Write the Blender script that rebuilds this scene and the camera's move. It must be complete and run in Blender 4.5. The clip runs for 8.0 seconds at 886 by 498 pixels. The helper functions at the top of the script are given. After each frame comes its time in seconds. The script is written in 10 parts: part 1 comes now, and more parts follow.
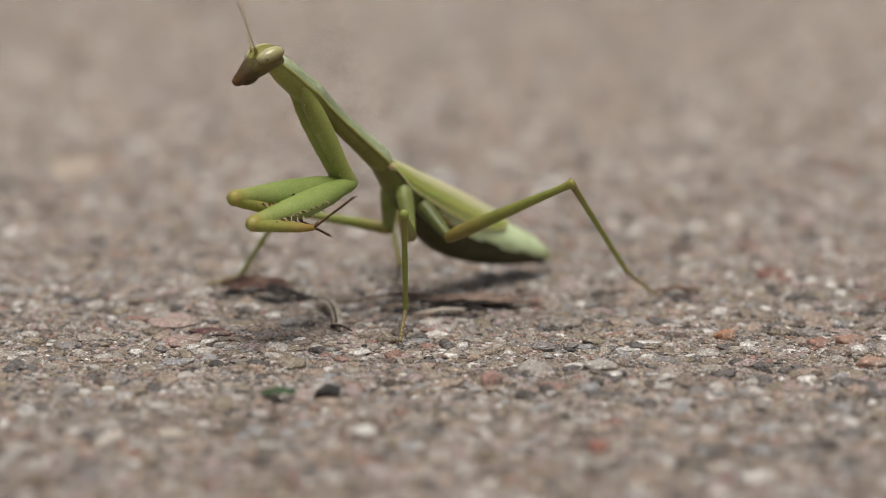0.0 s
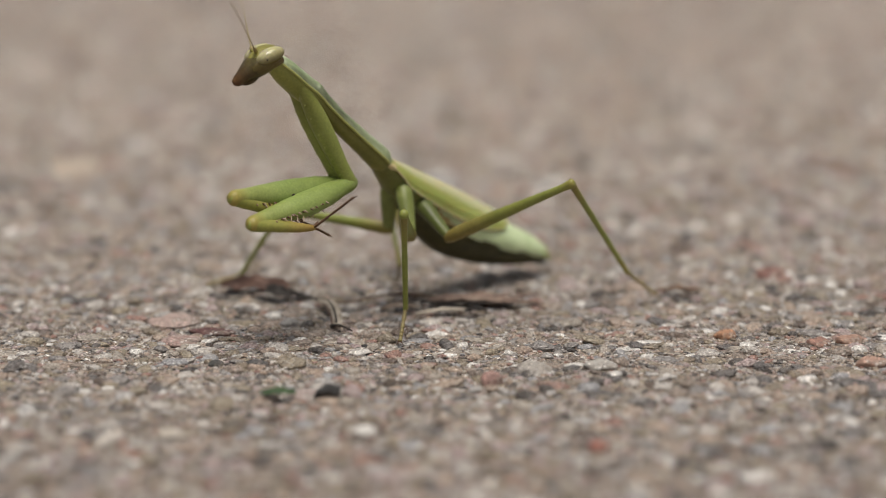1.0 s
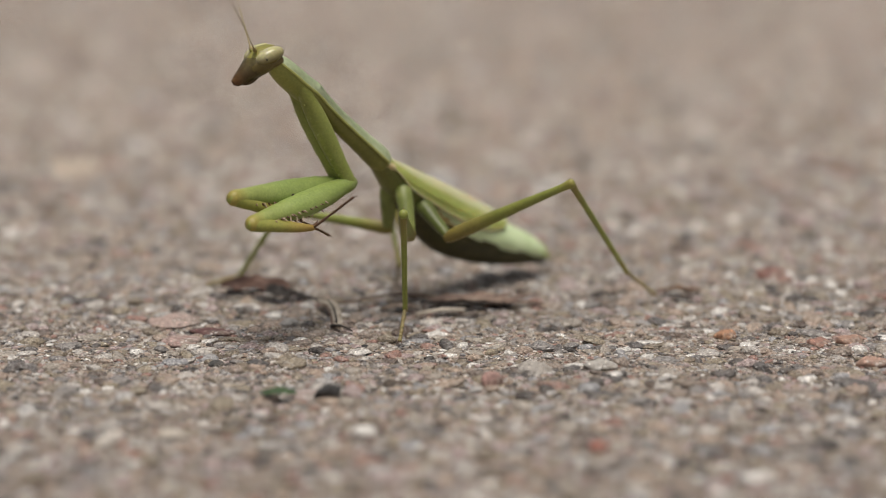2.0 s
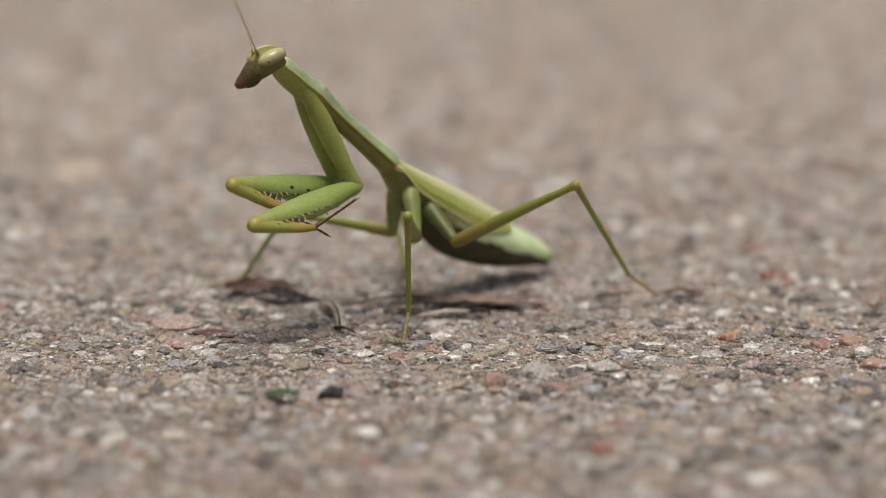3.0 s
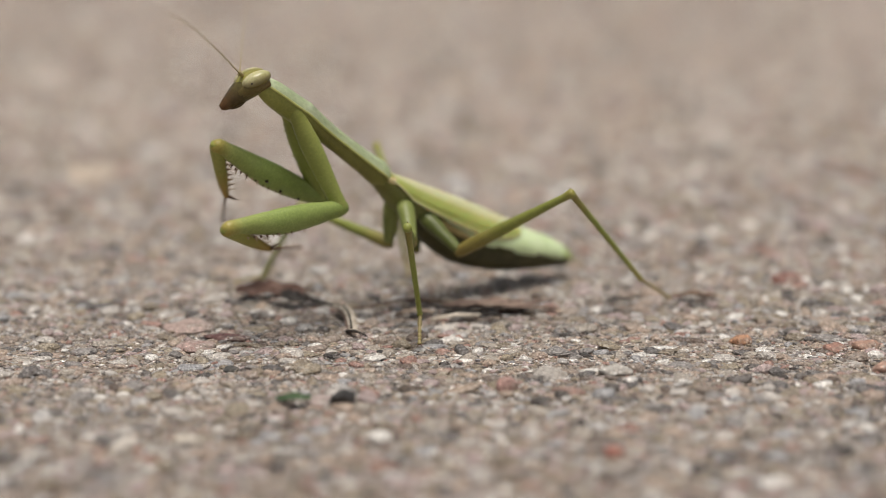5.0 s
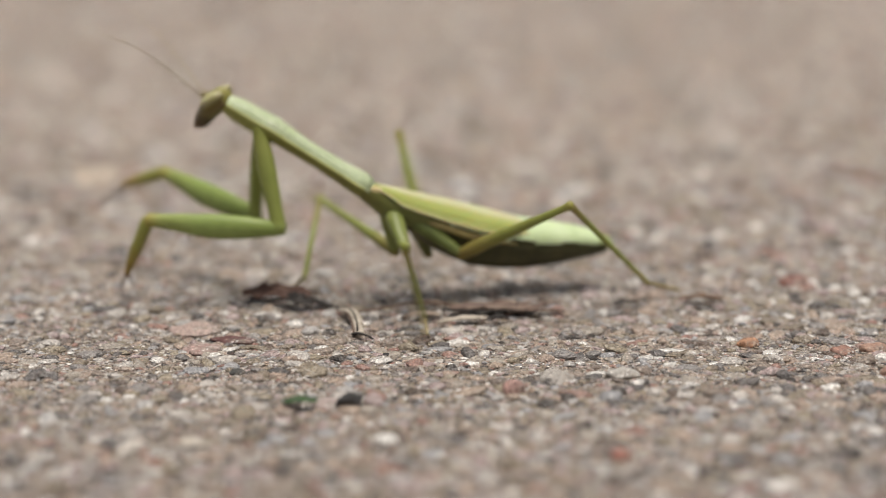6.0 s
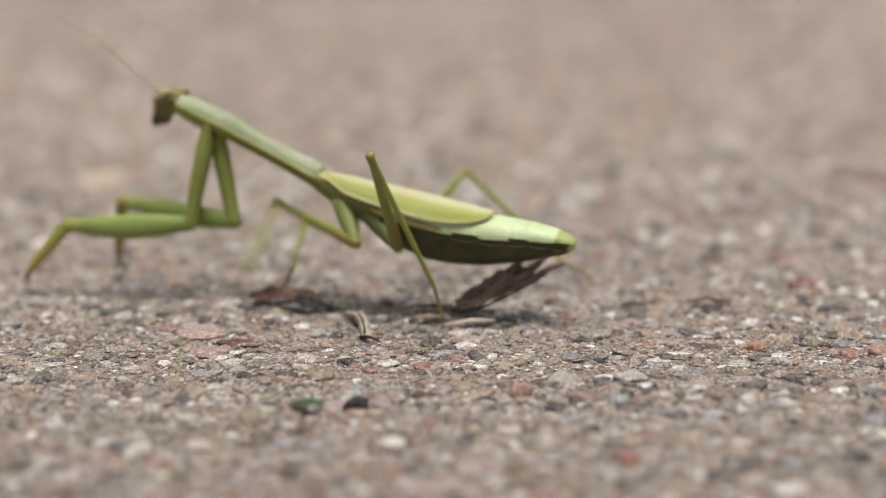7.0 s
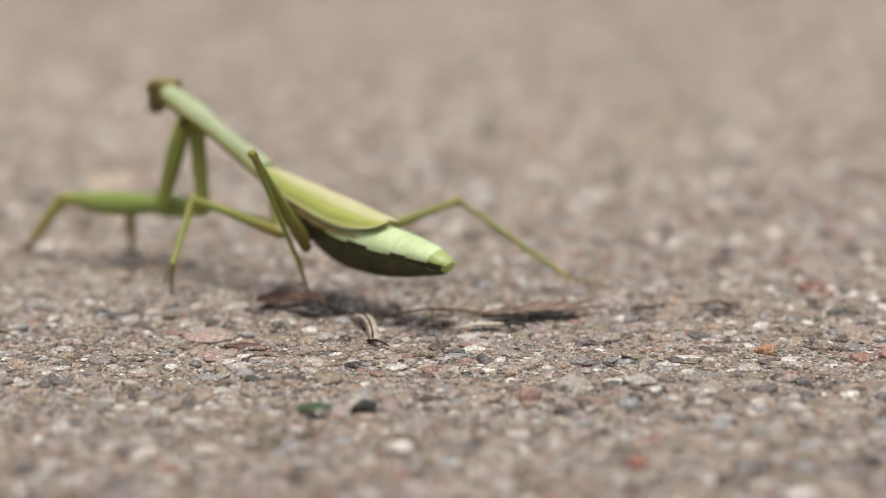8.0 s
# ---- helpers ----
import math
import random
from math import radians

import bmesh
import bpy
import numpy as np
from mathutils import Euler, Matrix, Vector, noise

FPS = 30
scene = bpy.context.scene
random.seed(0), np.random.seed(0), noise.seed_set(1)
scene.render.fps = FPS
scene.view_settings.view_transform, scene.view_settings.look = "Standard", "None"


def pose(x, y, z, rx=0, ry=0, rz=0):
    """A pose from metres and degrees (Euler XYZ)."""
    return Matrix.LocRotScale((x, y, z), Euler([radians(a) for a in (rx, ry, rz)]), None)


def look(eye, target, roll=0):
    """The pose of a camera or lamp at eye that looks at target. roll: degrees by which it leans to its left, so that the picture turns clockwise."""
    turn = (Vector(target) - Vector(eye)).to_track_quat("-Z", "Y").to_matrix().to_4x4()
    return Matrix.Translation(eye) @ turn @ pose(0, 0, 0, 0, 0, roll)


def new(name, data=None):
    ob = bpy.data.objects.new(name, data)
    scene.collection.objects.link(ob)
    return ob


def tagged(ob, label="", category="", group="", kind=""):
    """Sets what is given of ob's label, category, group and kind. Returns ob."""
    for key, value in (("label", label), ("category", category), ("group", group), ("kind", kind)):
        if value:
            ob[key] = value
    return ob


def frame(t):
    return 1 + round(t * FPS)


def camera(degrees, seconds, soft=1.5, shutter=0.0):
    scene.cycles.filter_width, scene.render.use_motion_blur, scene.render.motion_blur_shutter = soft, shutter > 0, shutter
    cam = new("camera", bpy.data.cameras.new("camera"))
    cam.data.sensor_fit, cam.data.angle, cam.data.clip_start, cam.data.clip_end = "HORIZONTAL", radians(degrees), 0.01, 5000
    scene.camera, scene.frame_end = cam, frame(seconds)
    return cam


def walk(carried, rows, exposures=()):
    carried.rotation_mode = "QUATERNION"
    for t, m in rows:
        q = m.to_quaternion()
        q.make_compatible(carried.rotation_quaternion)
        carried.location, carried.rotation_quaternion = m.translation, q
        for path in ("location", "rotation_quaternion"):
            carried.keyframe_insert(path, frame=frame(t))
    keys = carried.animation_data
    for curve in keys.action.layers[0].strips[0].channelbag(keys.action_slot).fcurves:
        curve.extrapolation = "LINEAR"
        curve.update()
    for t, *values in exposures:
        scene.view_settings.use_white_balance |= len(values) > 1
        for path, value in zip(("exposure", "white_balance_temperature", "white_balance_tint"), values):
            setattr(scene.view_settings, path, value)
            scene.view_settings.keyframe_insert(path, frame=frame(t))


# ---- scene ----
# camera: a tripod-like telephoto view that pans very slowly to the left
cam = camera(23.02, 8.0, soft=0.8, shutter=0.9)
cam.data.dof.use_dof = True
cam.data.dof.focus_distance = 0.3047
cam.data.dof.aperture_fstop = 8.8


def aim(down, left, lean, ahead):
    """Camera pose: degrees of depression, pan to the left and lean, and millimetres of forward creep."""
    eye = Vector((0, -0.3188, 0.0854)) + Vector((0, math.cos(radians(13.676)), -math.sin(radians(13.676)))) * ahead / 1000
    p, y = radians(down), radians(left)
    way = Vector((-math.sin(y) * math.cos(p), math.cos(y) * math.cos(p), -math.sin(p)))
    return look(eye, eye + way, lean)


walk(cam, [
    (0, aim(13.676, 0.000, 0.000, 0.00)),
    (1.5, aim(13.676, 0.000, 0.000, 0.00)),
    (2.1, aim(13.670, 0.008, -0.002, 0.00)),
    (3, aim(13.632, 0.095, -0.022, 0.02)),
    (3.5, aim(13.608, 0.176, -0.045, 0.03)),
    (4, aim(13.585, 0.254, -0.072, 0.06)),
    (4.5, aim(13.562, 0.332, -0.104, 0.16)),
    (6, aim(13.463, 0.588, -0.186, 0.85)),
    (6.5, aim(13.430, 0.688, -0.207, 1.20)),
    (7, aim(13.389, 0.787, -0.240, 1.55)),
    (7.5, aim(13.350, 0.890, -0.276, 2.15)),
    (8, aim(13.305, 1.015, -0.296, 3.05)),
], [(0, -0.07), (1.5, -0.04), (3, 0.03), (3.5, 0.06), (4.5, 0.12), (6, 0.15), (7, 0.17), (8, 0.21)])

# light: a bright overcast sky with a broad, weak sun
world = bpy.data.worlds.new("sky")
scene.world = world
world.use_nodes = True
wn = world.node_tree
sky = wn.nodes.new("ShaderNodeTexSky")
sky.sky_type = "NISHITA"
sky.sun_disc = False
sky.sun_elevation, sky.sun_rotation = radians(82), radians(151)
sky.air_density, sky.dust_density, sky.ozone_density = 1.0, 6.0, 1.0
veil = wn.nodes.new("ShaderNodeMix")
veil.data_type = "RGBA"
veil.inputs[0].default_value = 0.6
wn.links.new(sky.outputs[0], veil.inputs[6])
veil.inputs[7].default_value = (7.2, 7.0, 6.8, 1)
wn.links.new(veil.outputs[2], wn.nodes["Background"].inputs[0])
wn.nodes["Background"].inputs[1].default_value = 0.052
sun = new("sun", bpy.data.lights.new("sun", "SUN"))
sun.data.energy, sun.data.angle, sun.data.color = 2.95, radians(30), (1.0, 0.945, 0.87)
sun.matrix_world = look((0.12, -0.22, 1.9), (0, 0, 0))


# ---- materials ----
def material(name, rough=0.5):
    m = bpy.data.materials.new(name)
    m.use_nodes = True
    b = m.node_tree.nodes["Principled BSDF"]
    b.inputs["Roughness"].default_value = rough
    return m, m.node_tree, b


def add_node(nt, kind, **values):
    n = nt.nodes.new(kind)
    for key, value in values.items():
        if key in n.inputs:
            n.inputs[key].default_value = value
    return n


def ramp(nt, source, stops, interpolation="LINEAR"):
    r = nt.nodes.new("ShaderNodeValToRGB")
    r.color_ramp.interpolation = interpolation
    e = r.color_ramp.elements
    while len(e) < len(stops):
        e.new(0.5)
    for k, (p, c) in zip(e, stops):
        k.position, k.color = p, (*c, 1)
    nt.links.new(source, r.inputs[0])
    return r.outputs[0]


def blend(nt, fac, a, b, mode="MIX"):
    m = nt.nodes.new("ShaderNodeMix")
    m.data_type, m.blend_type = "RGBA", mode
    for sock, v in ((m.inputs[0], fac), (m.inputs[6], a), (m.inputs[7], b)):
        if isinstance(v, (int, float)):
            sock.default_value = v
        elif isinstance(v, tuple):
            sock.default_value = (*v, 1)
        else:
            nt.links.new(v, sock)
    return m.outputs[2]


def noise_tex(nt, scale, detail=4, rough=0.6, coords="Object", distort=0.0):
    tc = nt.nodes.new("ShaderNodeTexCoord")
    n = add_node(nt, "ShaderNodeTexNoise", Scale=scale, Detail=detail, Roughness=rough, Distortion=distort)
    nt.links.new(tc.outputs[coords], n.inputs["Vector"])
    return n


def bump(nt, b, height, strength, distance):
    k = add_node(nt, "ShaderNodeBump", Strength=strength, Distance=distance)
    nt.links.new(height, k.inputs["Height"])
    nt.links.new(k.outputs[0], b.inputs["Normal"])


def tone_by_distance(nt, col):
    """Tone along y: a little darker in front, paler further off, with an uneven border."""
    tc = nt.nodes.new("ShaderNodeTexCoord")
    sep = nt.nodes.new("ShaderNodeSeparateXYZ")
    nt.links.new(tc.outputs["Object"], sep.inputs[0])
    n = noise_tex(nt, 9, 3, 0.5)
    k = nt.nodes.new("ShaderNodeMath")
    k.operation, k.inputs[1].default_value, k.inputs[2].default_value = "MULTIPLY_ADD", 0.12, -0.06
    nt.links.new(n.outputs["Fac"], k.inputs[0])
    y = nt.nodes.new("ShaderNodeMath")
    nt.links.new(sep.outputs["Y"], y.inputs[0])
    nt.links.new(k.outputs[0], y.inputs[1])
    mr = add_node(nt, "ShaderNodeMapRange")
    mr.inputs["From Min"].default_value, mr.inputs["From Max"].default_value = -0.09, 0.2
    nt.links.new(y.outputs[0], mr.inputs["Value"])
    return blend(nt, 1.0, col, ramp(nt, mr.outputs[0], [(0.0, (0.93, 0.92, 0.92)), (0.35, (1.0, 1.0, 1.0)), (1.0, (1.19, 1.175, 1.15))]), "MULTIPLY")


STONES = [(0.0, (0.25, 0.205, 0.15)), (0.08, (0.42, 0.375, 0.325)), (0.17, (0.12, 0.112, 0.112)), (0.25, (0.42, 0.325, 0.265)), (0.33, (0.27, 0.255, 0.25)), (0.41, (0.33, 0.28, 0.205)),
          (0.48, (0.6, 0.565, 0.53)), (0.56, (0.35, 0.2, 0.165)), (0.6, (0.12, 0.087, 0.07)), (0.66, (0.44, 0.345, 0.34)), (0.73, (0.31, 0.25, 0.21)), (0.79, (0.44, 0.345, 0.275)),
          (0.84, (0.045, 0.04, 0.04)), (0.885, (0.38, 0.385, 0.405)), (0.925, (0.52, 0.505, 0.495)), (0.958, (0.86, 0.84, 0.81))]
GRIT = [(0.0, (0.26, 0.215, 0.17)), (0.16, (0.36, 0.315, 0.27)), (0.3, (0.1, 0.085, 0.078)), (0.42, (0.31, 0.265, 0.22)), (0.54, (0.44, 0.4, 0.36)), (0.64, (0.22, 0.185, 0.15)),
        (0.76, (0.33, 0.215, 0.175)), (0.81, (0.035, 0.03, 0.03)), (0.9, (0.8, 0.77, 0.73))]


def crystals(nt, scale, colours, channel=0):
    """Random colour for each tiny grain of a stone."""
    tc = nt.nodes.new("ShaderNodeTexCoord")
    v = add_node(nt, "ShaderNodeTexVoronoi", Scale=scale)
    nt.links.new(tc.outputs["Object"], v.inputs["Vector"])
    sep = nt.nodes.new("ShaderNodeSeparateColor")
    nt.links.new(v.outputs["Color"], sep.inputs[0])
    return ramp(nt, sep.outputs[channel], colours, "CONSTANT"), v.outputs["Distance"]


SPECK = [(0.0, (1, 1, 1)), (0.3, (0.62, 0.6, 0.58)), (0.45, (1.15, 1.13, 1.1)), (0.66, (0.85, 0.83, 0.8)), (0.78, (0.3, 0.29, 0.28)), (0.86, (1.0, 0.98, 0.96)), (0.93, (2.1, 2.08, 2.04))]


def stone_material(name, per_object, colours=STONES):
    """Crushed stone: one colour a stone, broken up by its crystals, specks and cement dust."""
    m, nt, b = material(name, 0.62)
    if per_object:
        rnd, k = nt.nodes.new("ShaderNodeObjectInfo").outputs["Random"], 0.0015
    else:
        rnd, k = nt.nodes.new("ShaderNodeNewGeometry").outputs["Random Per Island"], 1.0
    base = ramp(nt, rnd, colours, "CONSTANT")
    grains, edge = crystals(nt, 2300 * k, GRIT)
    col = blend(nt, 0.16, base, grains)
    grain = noise_tex(nt, 1500 * k, 5, 0.7)
    mott = ramp(nt, grain.outputs["Fac"], [(0.25, (0.5, 0.48, 0.46)), (0.5, (1, 1, 1)), (0.75, (1.45, 1.42, 1.38))])
    col = blend(nt, 1.0, col, mott, "MULTIPLY")
    specks, _ = crystals(nt, 5200 * k, SPECK, 1)
    col = blend(nt, 0.55, col, specks, "MULTIPLY")
    broad = noise_tex(nt, 330 * k, 4)
    dust = ramp(nt, broad.outputs["Fac"], [(0.5, (0, 0, 0)), (0.68, (0.36, 0.36, 0.36))])
    cement, _ = crystals(nt, 3100 * k, GRIT, 2)
    col = blend(nt, dust, col, cement)
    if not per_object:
        col = tone_by_distance(nt, col)
    nt.links.new(col, b.inputs["Base Color"])
    nt.links.new(ramp(nt, broad.outputs["Fac"], [(0.42, (0.14, 0.14, 0.14)), (0.66, (0.5, 0.5, 0.5))]), b.inputs["Roughness"])
    h = nt.nodes.new("ShaderNodeMath")
    nt.links.new(edge, h.inputs[0])
    nt.links.new(grain.outputs["Fac"], h.inputs[1])
    bump(nt, b, h.outputs[0], 0.8, 0.0003)
    return m


def plain_stone(name, colour, dark, rough=0.6):
    m, nt, b = material(name, rough)
    n = noise_tex(nt, 1100, 6, 0.7)
    col = ramp(nt, n.outputs["Fac"], [(0.32, dark), (0.55, colour), (0.78, tuple(min(1, c * 1.3) for c in colour))])
    specks, edge = crystals(nt, 3000, SPECK, 1)
    col = blend(nt, 0.6, col, specks, "MULTIPLY")
    grit = noise_tex(nt, 420, 4, 0.7)
    dusty_amount = 0.6 if sum(colour) > 0.2 else 0.08
    cement, _ = crystals(nt, 2600, GRIT, 2)
    col = blend(nt, ramp(nt, grit.outputs["Fac"], [(0.48, (0, 0, 0)), (0.6, (dusty_amount,) * 3)]), col, cement)
    nt.links.new(col, b.inputs["Base Color"])
    bump(nt, b, n.outputs["Fac"], 0.6, 0.0004)
    return m


def ground_material():
    m, nt, b = material("worn_concrete", 0.62)
    tc = nt.nodes.new("ShaderNodeTexCoord")
    big = noise_tex(nt, 38, 5, 0.6)
    mid = noise_tex(nt, 420, 6, 0.7)
    base = ramp(nt, big.outputs["Fac"], [(0.3, (0.14, 0.117, 0.096)), (0.5, (0.21, 0.176, 0.145)), (0.72, (0.3, 0.25, 0.21))])
    v = add_node(nt, "ShaderNodeTexVoronoi", Scale=900.0)
    nt.links.new(tc.outputs["Object"], v.inputs["Vector"])
    sep = nt.nodes.new("ShaderNodeSeparateColor")
    nt.links.new(v.outputs["Color"], sep.inputs[0])
    sand = ramp(nt, sep.outputs[0], STONES, "CONSTANT")
    col = blend(nt, 0.55, base, sand)
    v2 = add_node(nt, "ShaderNodeTexVoronoi", Scale=260.0)
    nt.links.new(tc.outputs["Object"], v2.inputs["Vector"])
    sep2 = nt.nodes.new("ShaderNodeSeparateColor")
    nt.links.new(v2.outputs["Color"], sep2.inputs[0])
    gravel = ramp(nt, sep2.outputs[1], STONES, "CONSTANT")
    col = blend(nt, ramp(nt, mid.outputs["Fac"], [(0.45, (0, 0, 0)), (0.6, (0.7, 0.7, 0.7))]), col, gravel)
    spot = ramp(nt, mid.outputs["Fac"], [(0.25, (0.55, 0.52, 0.5)), (0.5, (1, 1, 1)), (0.8, (1.25, 1.22, 1.2))])
    col = blend(nt, 1.0, col, spot, "MULTIPLY")
    specks, _ = crystals(nt, 4200, SPECK, 1)
    col = blend(nt, 0.85, col, specks, "MULTIPLY")
    patch = noise_tex(nt, 21, 3, 0.55)
    col = blend(nt, 1.0, col, ramp(nt, patch.outputs["Fac"], [(0.32, (0.9, 0.9, 0.905)), (0.5, (0.99, 0.99, 1)), (0.68, (1.06, 1.06, 1.06))]), "MULTIPLY")
    col = tone_by_distance(nt, col)
    nt.links.new(col, b.inputs["Base Color"])
    h = nt.nodes.new("ShaderNodeMath")
    h.operation = "ADD"
    nt.links.new(v.outputs["Distance"], h.inputs[0])
    nt.links.new(mid.outputs["Fac"], h.inputs[1])
    bump(nt, b, h.outputs[0], 0.8, 0.0006)
    return m


def skin(name, stops, scale=260, rough=0.42, along=None, sss=0.06, relief=0.00008, spots=None, flank=None):
    """Insect cuticle: mottled colour, fine pits; along: colour stops down the part's length (metres from its base)."""
    m, nt, b = material(name, rough)
    n = noise_tex(nt, scale, 5, 0.62)
    col = ramp(nt, n.outputs["Fac"], stops)
    if along:
        tc = nt.nodes.new("ShaderNodeTexCoord")
        sep = nt.nodes.new("ShaderNodeSeparateXYZ")
        nt.links.new(tc.outputs["Object"], sep.inputs[0])
        top, cols = along
        mr = add_node(nt, "ShaderNodeMapRange")
        mr.inputs["From Max"].default_value = top
        nt.links.new(sep.outputs["Y"], mr.inputs["Value"])
        grad = ramp(nt, mr.outputs[0], cols)
        col = blend(nt, 0.55, col, grad)
    fine = noise_tex(nt, 2600, 4, 0.7)
    col = blend(nt, 1.0, col, ramp(nt, fine.outputs["Fac"], [(0.3, (0.82, 0.84, 0.8)), (0.7, (1.12, 1.1, 1.08))]), "MULTIPLY")
    if flank:
        tz = nt.nodes.new("ShaderNodeTexCoord")
        sz = nt.nodes.new("ShaderNodeSeparateXYZ")
        nt.links.new(tz.outputs["Object"], sz.inputs[0])
        mz = add_node(nt, "ShaderNodeMapRange")
        mz.inputs["From Min"].default_value, mz.inputs["From Max"].default_value = flank[0], flank[1]
        nt.links.new(sz.outputs["Z"], mz.inputs["Value"])
        col = blend(nt, mz.outputs[0], flank[2], col)
    if spots:
        vs = noise_tex(nt, 700, 2, 0.5)
        col = blend(nt, ramp(nt, vs.outputs["Fac"], [(0.64, (0, 0, 0)), (0.7, (0.7, 0.7, 0.7))]), col, spots)
    nt.links.new(col, b.inputs["Base Color"])
    b.inputs["Subsurface Weight"].default_value = sss
    b.inputs["Subsurface Radius"].default_value = (0.6, 0.8, 0.2)
    b.inputs["Subsurface Scale"].default_value = 0.001
    b.inputs["Specular IOR Level"].default_value = 0.4
    bump(nt, b, fine.outputs["Fac"], 0.5, relief)
    return m


GREEN = [(0.25, (0.13, 0.135, 0.026)), (0.5, (0.205, 0.215, 0.046)), (0.75, (0.3, 0.31, 0.085))]
PALE = [(0.25, (0.48, 0.57, 0.34)), (0.5, (0.58, 0.67, 0.43)), (0.75, (0.67, 0.74, 0.53))]
LEG = [(0.25, (0.175, 0.19, 0.035)), (0.5, (0.26, 0.275, 0.058)), (0.75, (0.35, 0.36, 0.1))]
m_green = skin("green_cuticle", GREEN)
m_neck = skin("olive_underside", [(0.25, (0.13, 0.13, 0.03)), (0.5, (0.21, 0.215, 0.052)), (0.75, (0.3, 0.3, 0.085))],
              along=(0.025, [(0, (0.19, 0.175, 0.04)), (0.55, (0.22, 0.2, 0.048)), (0.72, (0.27, 0.29, 0.065)), (1, (0.42, 0.42, 0.11))]))
m_meso = skin("olive_thorax", [(0.25, (0.085, 0.085, 0.02)), (0.5, (0.14, 0.14, 0.034)), (0.75, (0.2, 0.21, 0.06))],
              along=(0.012, [(0, (0.16, 0.15, 0.036)), (0.25, (0.19, 0.21, 0.06)), (0.6, (0.19, 0.22, 0.07)), (1, (0.13, 0.12, 0.036))]))
m_coxa = skin("green_coxa", [(0.25, (0.14, 0.17, 0.042)), (0.5, (0.2, 0.235, 0.066)), (0.75, (0.28, 0.31, 0.1))])
m_leg = skin("leg_cuticle", LEG, along=(0.02, [(0, (0.23, 0.14, 0.05)), (0.14, (0.24, 0.2, 0.06)), (0.3, (0.22, 0.275, 0.06)), (0.9, (0.27, 0.31, 0.07)), (1, (0.36, 0.3, 0.08))]))
# Hip green, darkened to carry the shade that the wing casts there.
m_shaded_hip = skin("shaded_green_hip", [(0.25, (0.07, 0.085, 0.02)), (0.5, (0.105, 0.13, 0.032)), (0.75, (0.16, 0.185, 0.055))])
m_thigh = skin("thigh_cuticle", LEG, along=(0.021, [(0, (0.19, 0.085, 0.032)), (0.22, (0.19, 0.125, 0.04)), (0.42, (0.19, 0.21, 0.046)), (0.9, (0.23, 0.265, 0.06)), (1, (0.34, 0.29, 0.08))]))
m_arm = skin("raptorial_green", [(0.25, (0.18, 0.245, 0.055)), (0.5, (0.265, 0.335, 0.09)), (0.78, (0.36, 0.42, 0.15))],
             along=(0.0204, [(0, (0.19, 0.25, 0.06)), (0.6, (0.27, 0.355, 0.105)), (0.88, (0.3, 0.33, 0.1)), (1, (0.42, 0.27, 0.06))]))
m_upper = skin("olive_upper_arm", [(0.25, (0.17, 0.2, 0.04)), (0.5, (0.25, 0.28, 0.065)), (0.78, (0.34, 0.37, 0.11))],
               along=(0.016, [(0, (0.2, 0.2, 0.045)), (0.4, (0.26, 0.3, 0.075)), (1, (0.27, 0.32, 0.08))]))
m_pale = skin("pale_pronotum", PALE, scale=400)
m_rim = skin("pronotum_rim", [(0.3, (0.36, 0.37, 0.11)), (0.6, (0.46, 0.46, 0.16)), (0.8, (0.54, 0.54, 0.22))])
m_foot = skin("brown_foot", [(0.3, (0.23, 0.18, 0.075)), (0.6, (0.35, 0.29, 0.13)), (0.8, (0.44, 0.38, 0.22))], rough=0.5)
m_claw = skin("dark_brown_foot", [(0.3, (0.075, 0.04, 0.025)), (0.6, (0.15, 0.085, 0.05)), (0.8, (0.3, 0.2, 0.13))], scale=900, rough=0.5)
m_shin = skin("grasping_shin", [(0.25, (0.22, 0.23, 0.048)), (0.6, (0.31, 0.31, 0.07))], along=(0.0095, [(0, (0.28, 0.31, 0.07)), (0.45, (0.28, 0.26, 0.06)), (0.75, (0.33, 0.19, 0.05)), (1, (0.32, 0.12, 0.04))]))
m_face = skin("brown_face", [(0.25, (0.055, 0.038, 0.01)), (0.5, (0.1, 0.075, 0.019)), (0.75, (0.17, 0.14, 0.036))], scale=420, rough=0.4,
              along=(0.0068, [(0, (0.26, 0.25, 0.05)), (0.35, (0.16, 0.14, 0.03)), (0.6, (0.055, 0.04, 0.012)), (0.85, (0.06, 0.024, 0.01)), (1, (0.12, 0.035, 0.014))]))
m_cheek = skin("olive_cheek", [(0.25, (0.085, 0.062, 0.017)), (0.5, (0.14, 0.105, 0.028)), (0.75, (0.2, 0.17, 0.048))], scale=500,
               along=(0.005, [(0, (0.15, 0.1, 0.03)), (0.5, (0.13, 0.1, 0.026)), (1, (0.07, 0.045, 0.014))]))
m_crown = skin("yellow_green_crown", [(0.3, (0.19, 0.165, 0.04)), (0.6, (0.27, 0.25, 0.06)), (0.8, (0.36, 0.34, 0.11))])
# Pale upper band of the eye, whitened further to paint in the sky's highlight.
m_eye = skin("eye", [(0.3, (0.44, 0.42, 0.2)), (0.6, (0.54, 0.5, 0.32)), (0.8, (0.66, 0.6, 0.46))], rough=0.22, sss=0.2, relief=0.00001, flank=(0.001, 0.0026, (0.16, 0.125, 0.036)))
m_mouth = skin("mouth_brown", [(0.3, (0.05, 0.018, 0.009)), (0.6, (0.12, 0.035, 0.014)), (0.8, (0.2, 0.08, 0.026))])
m_spot = skin("dark_spot", [(0.3, (0.02, 0.012, 0.008)), (0.7, (0.035, 0.02, 0.012))], rough=0.3, sss=0)
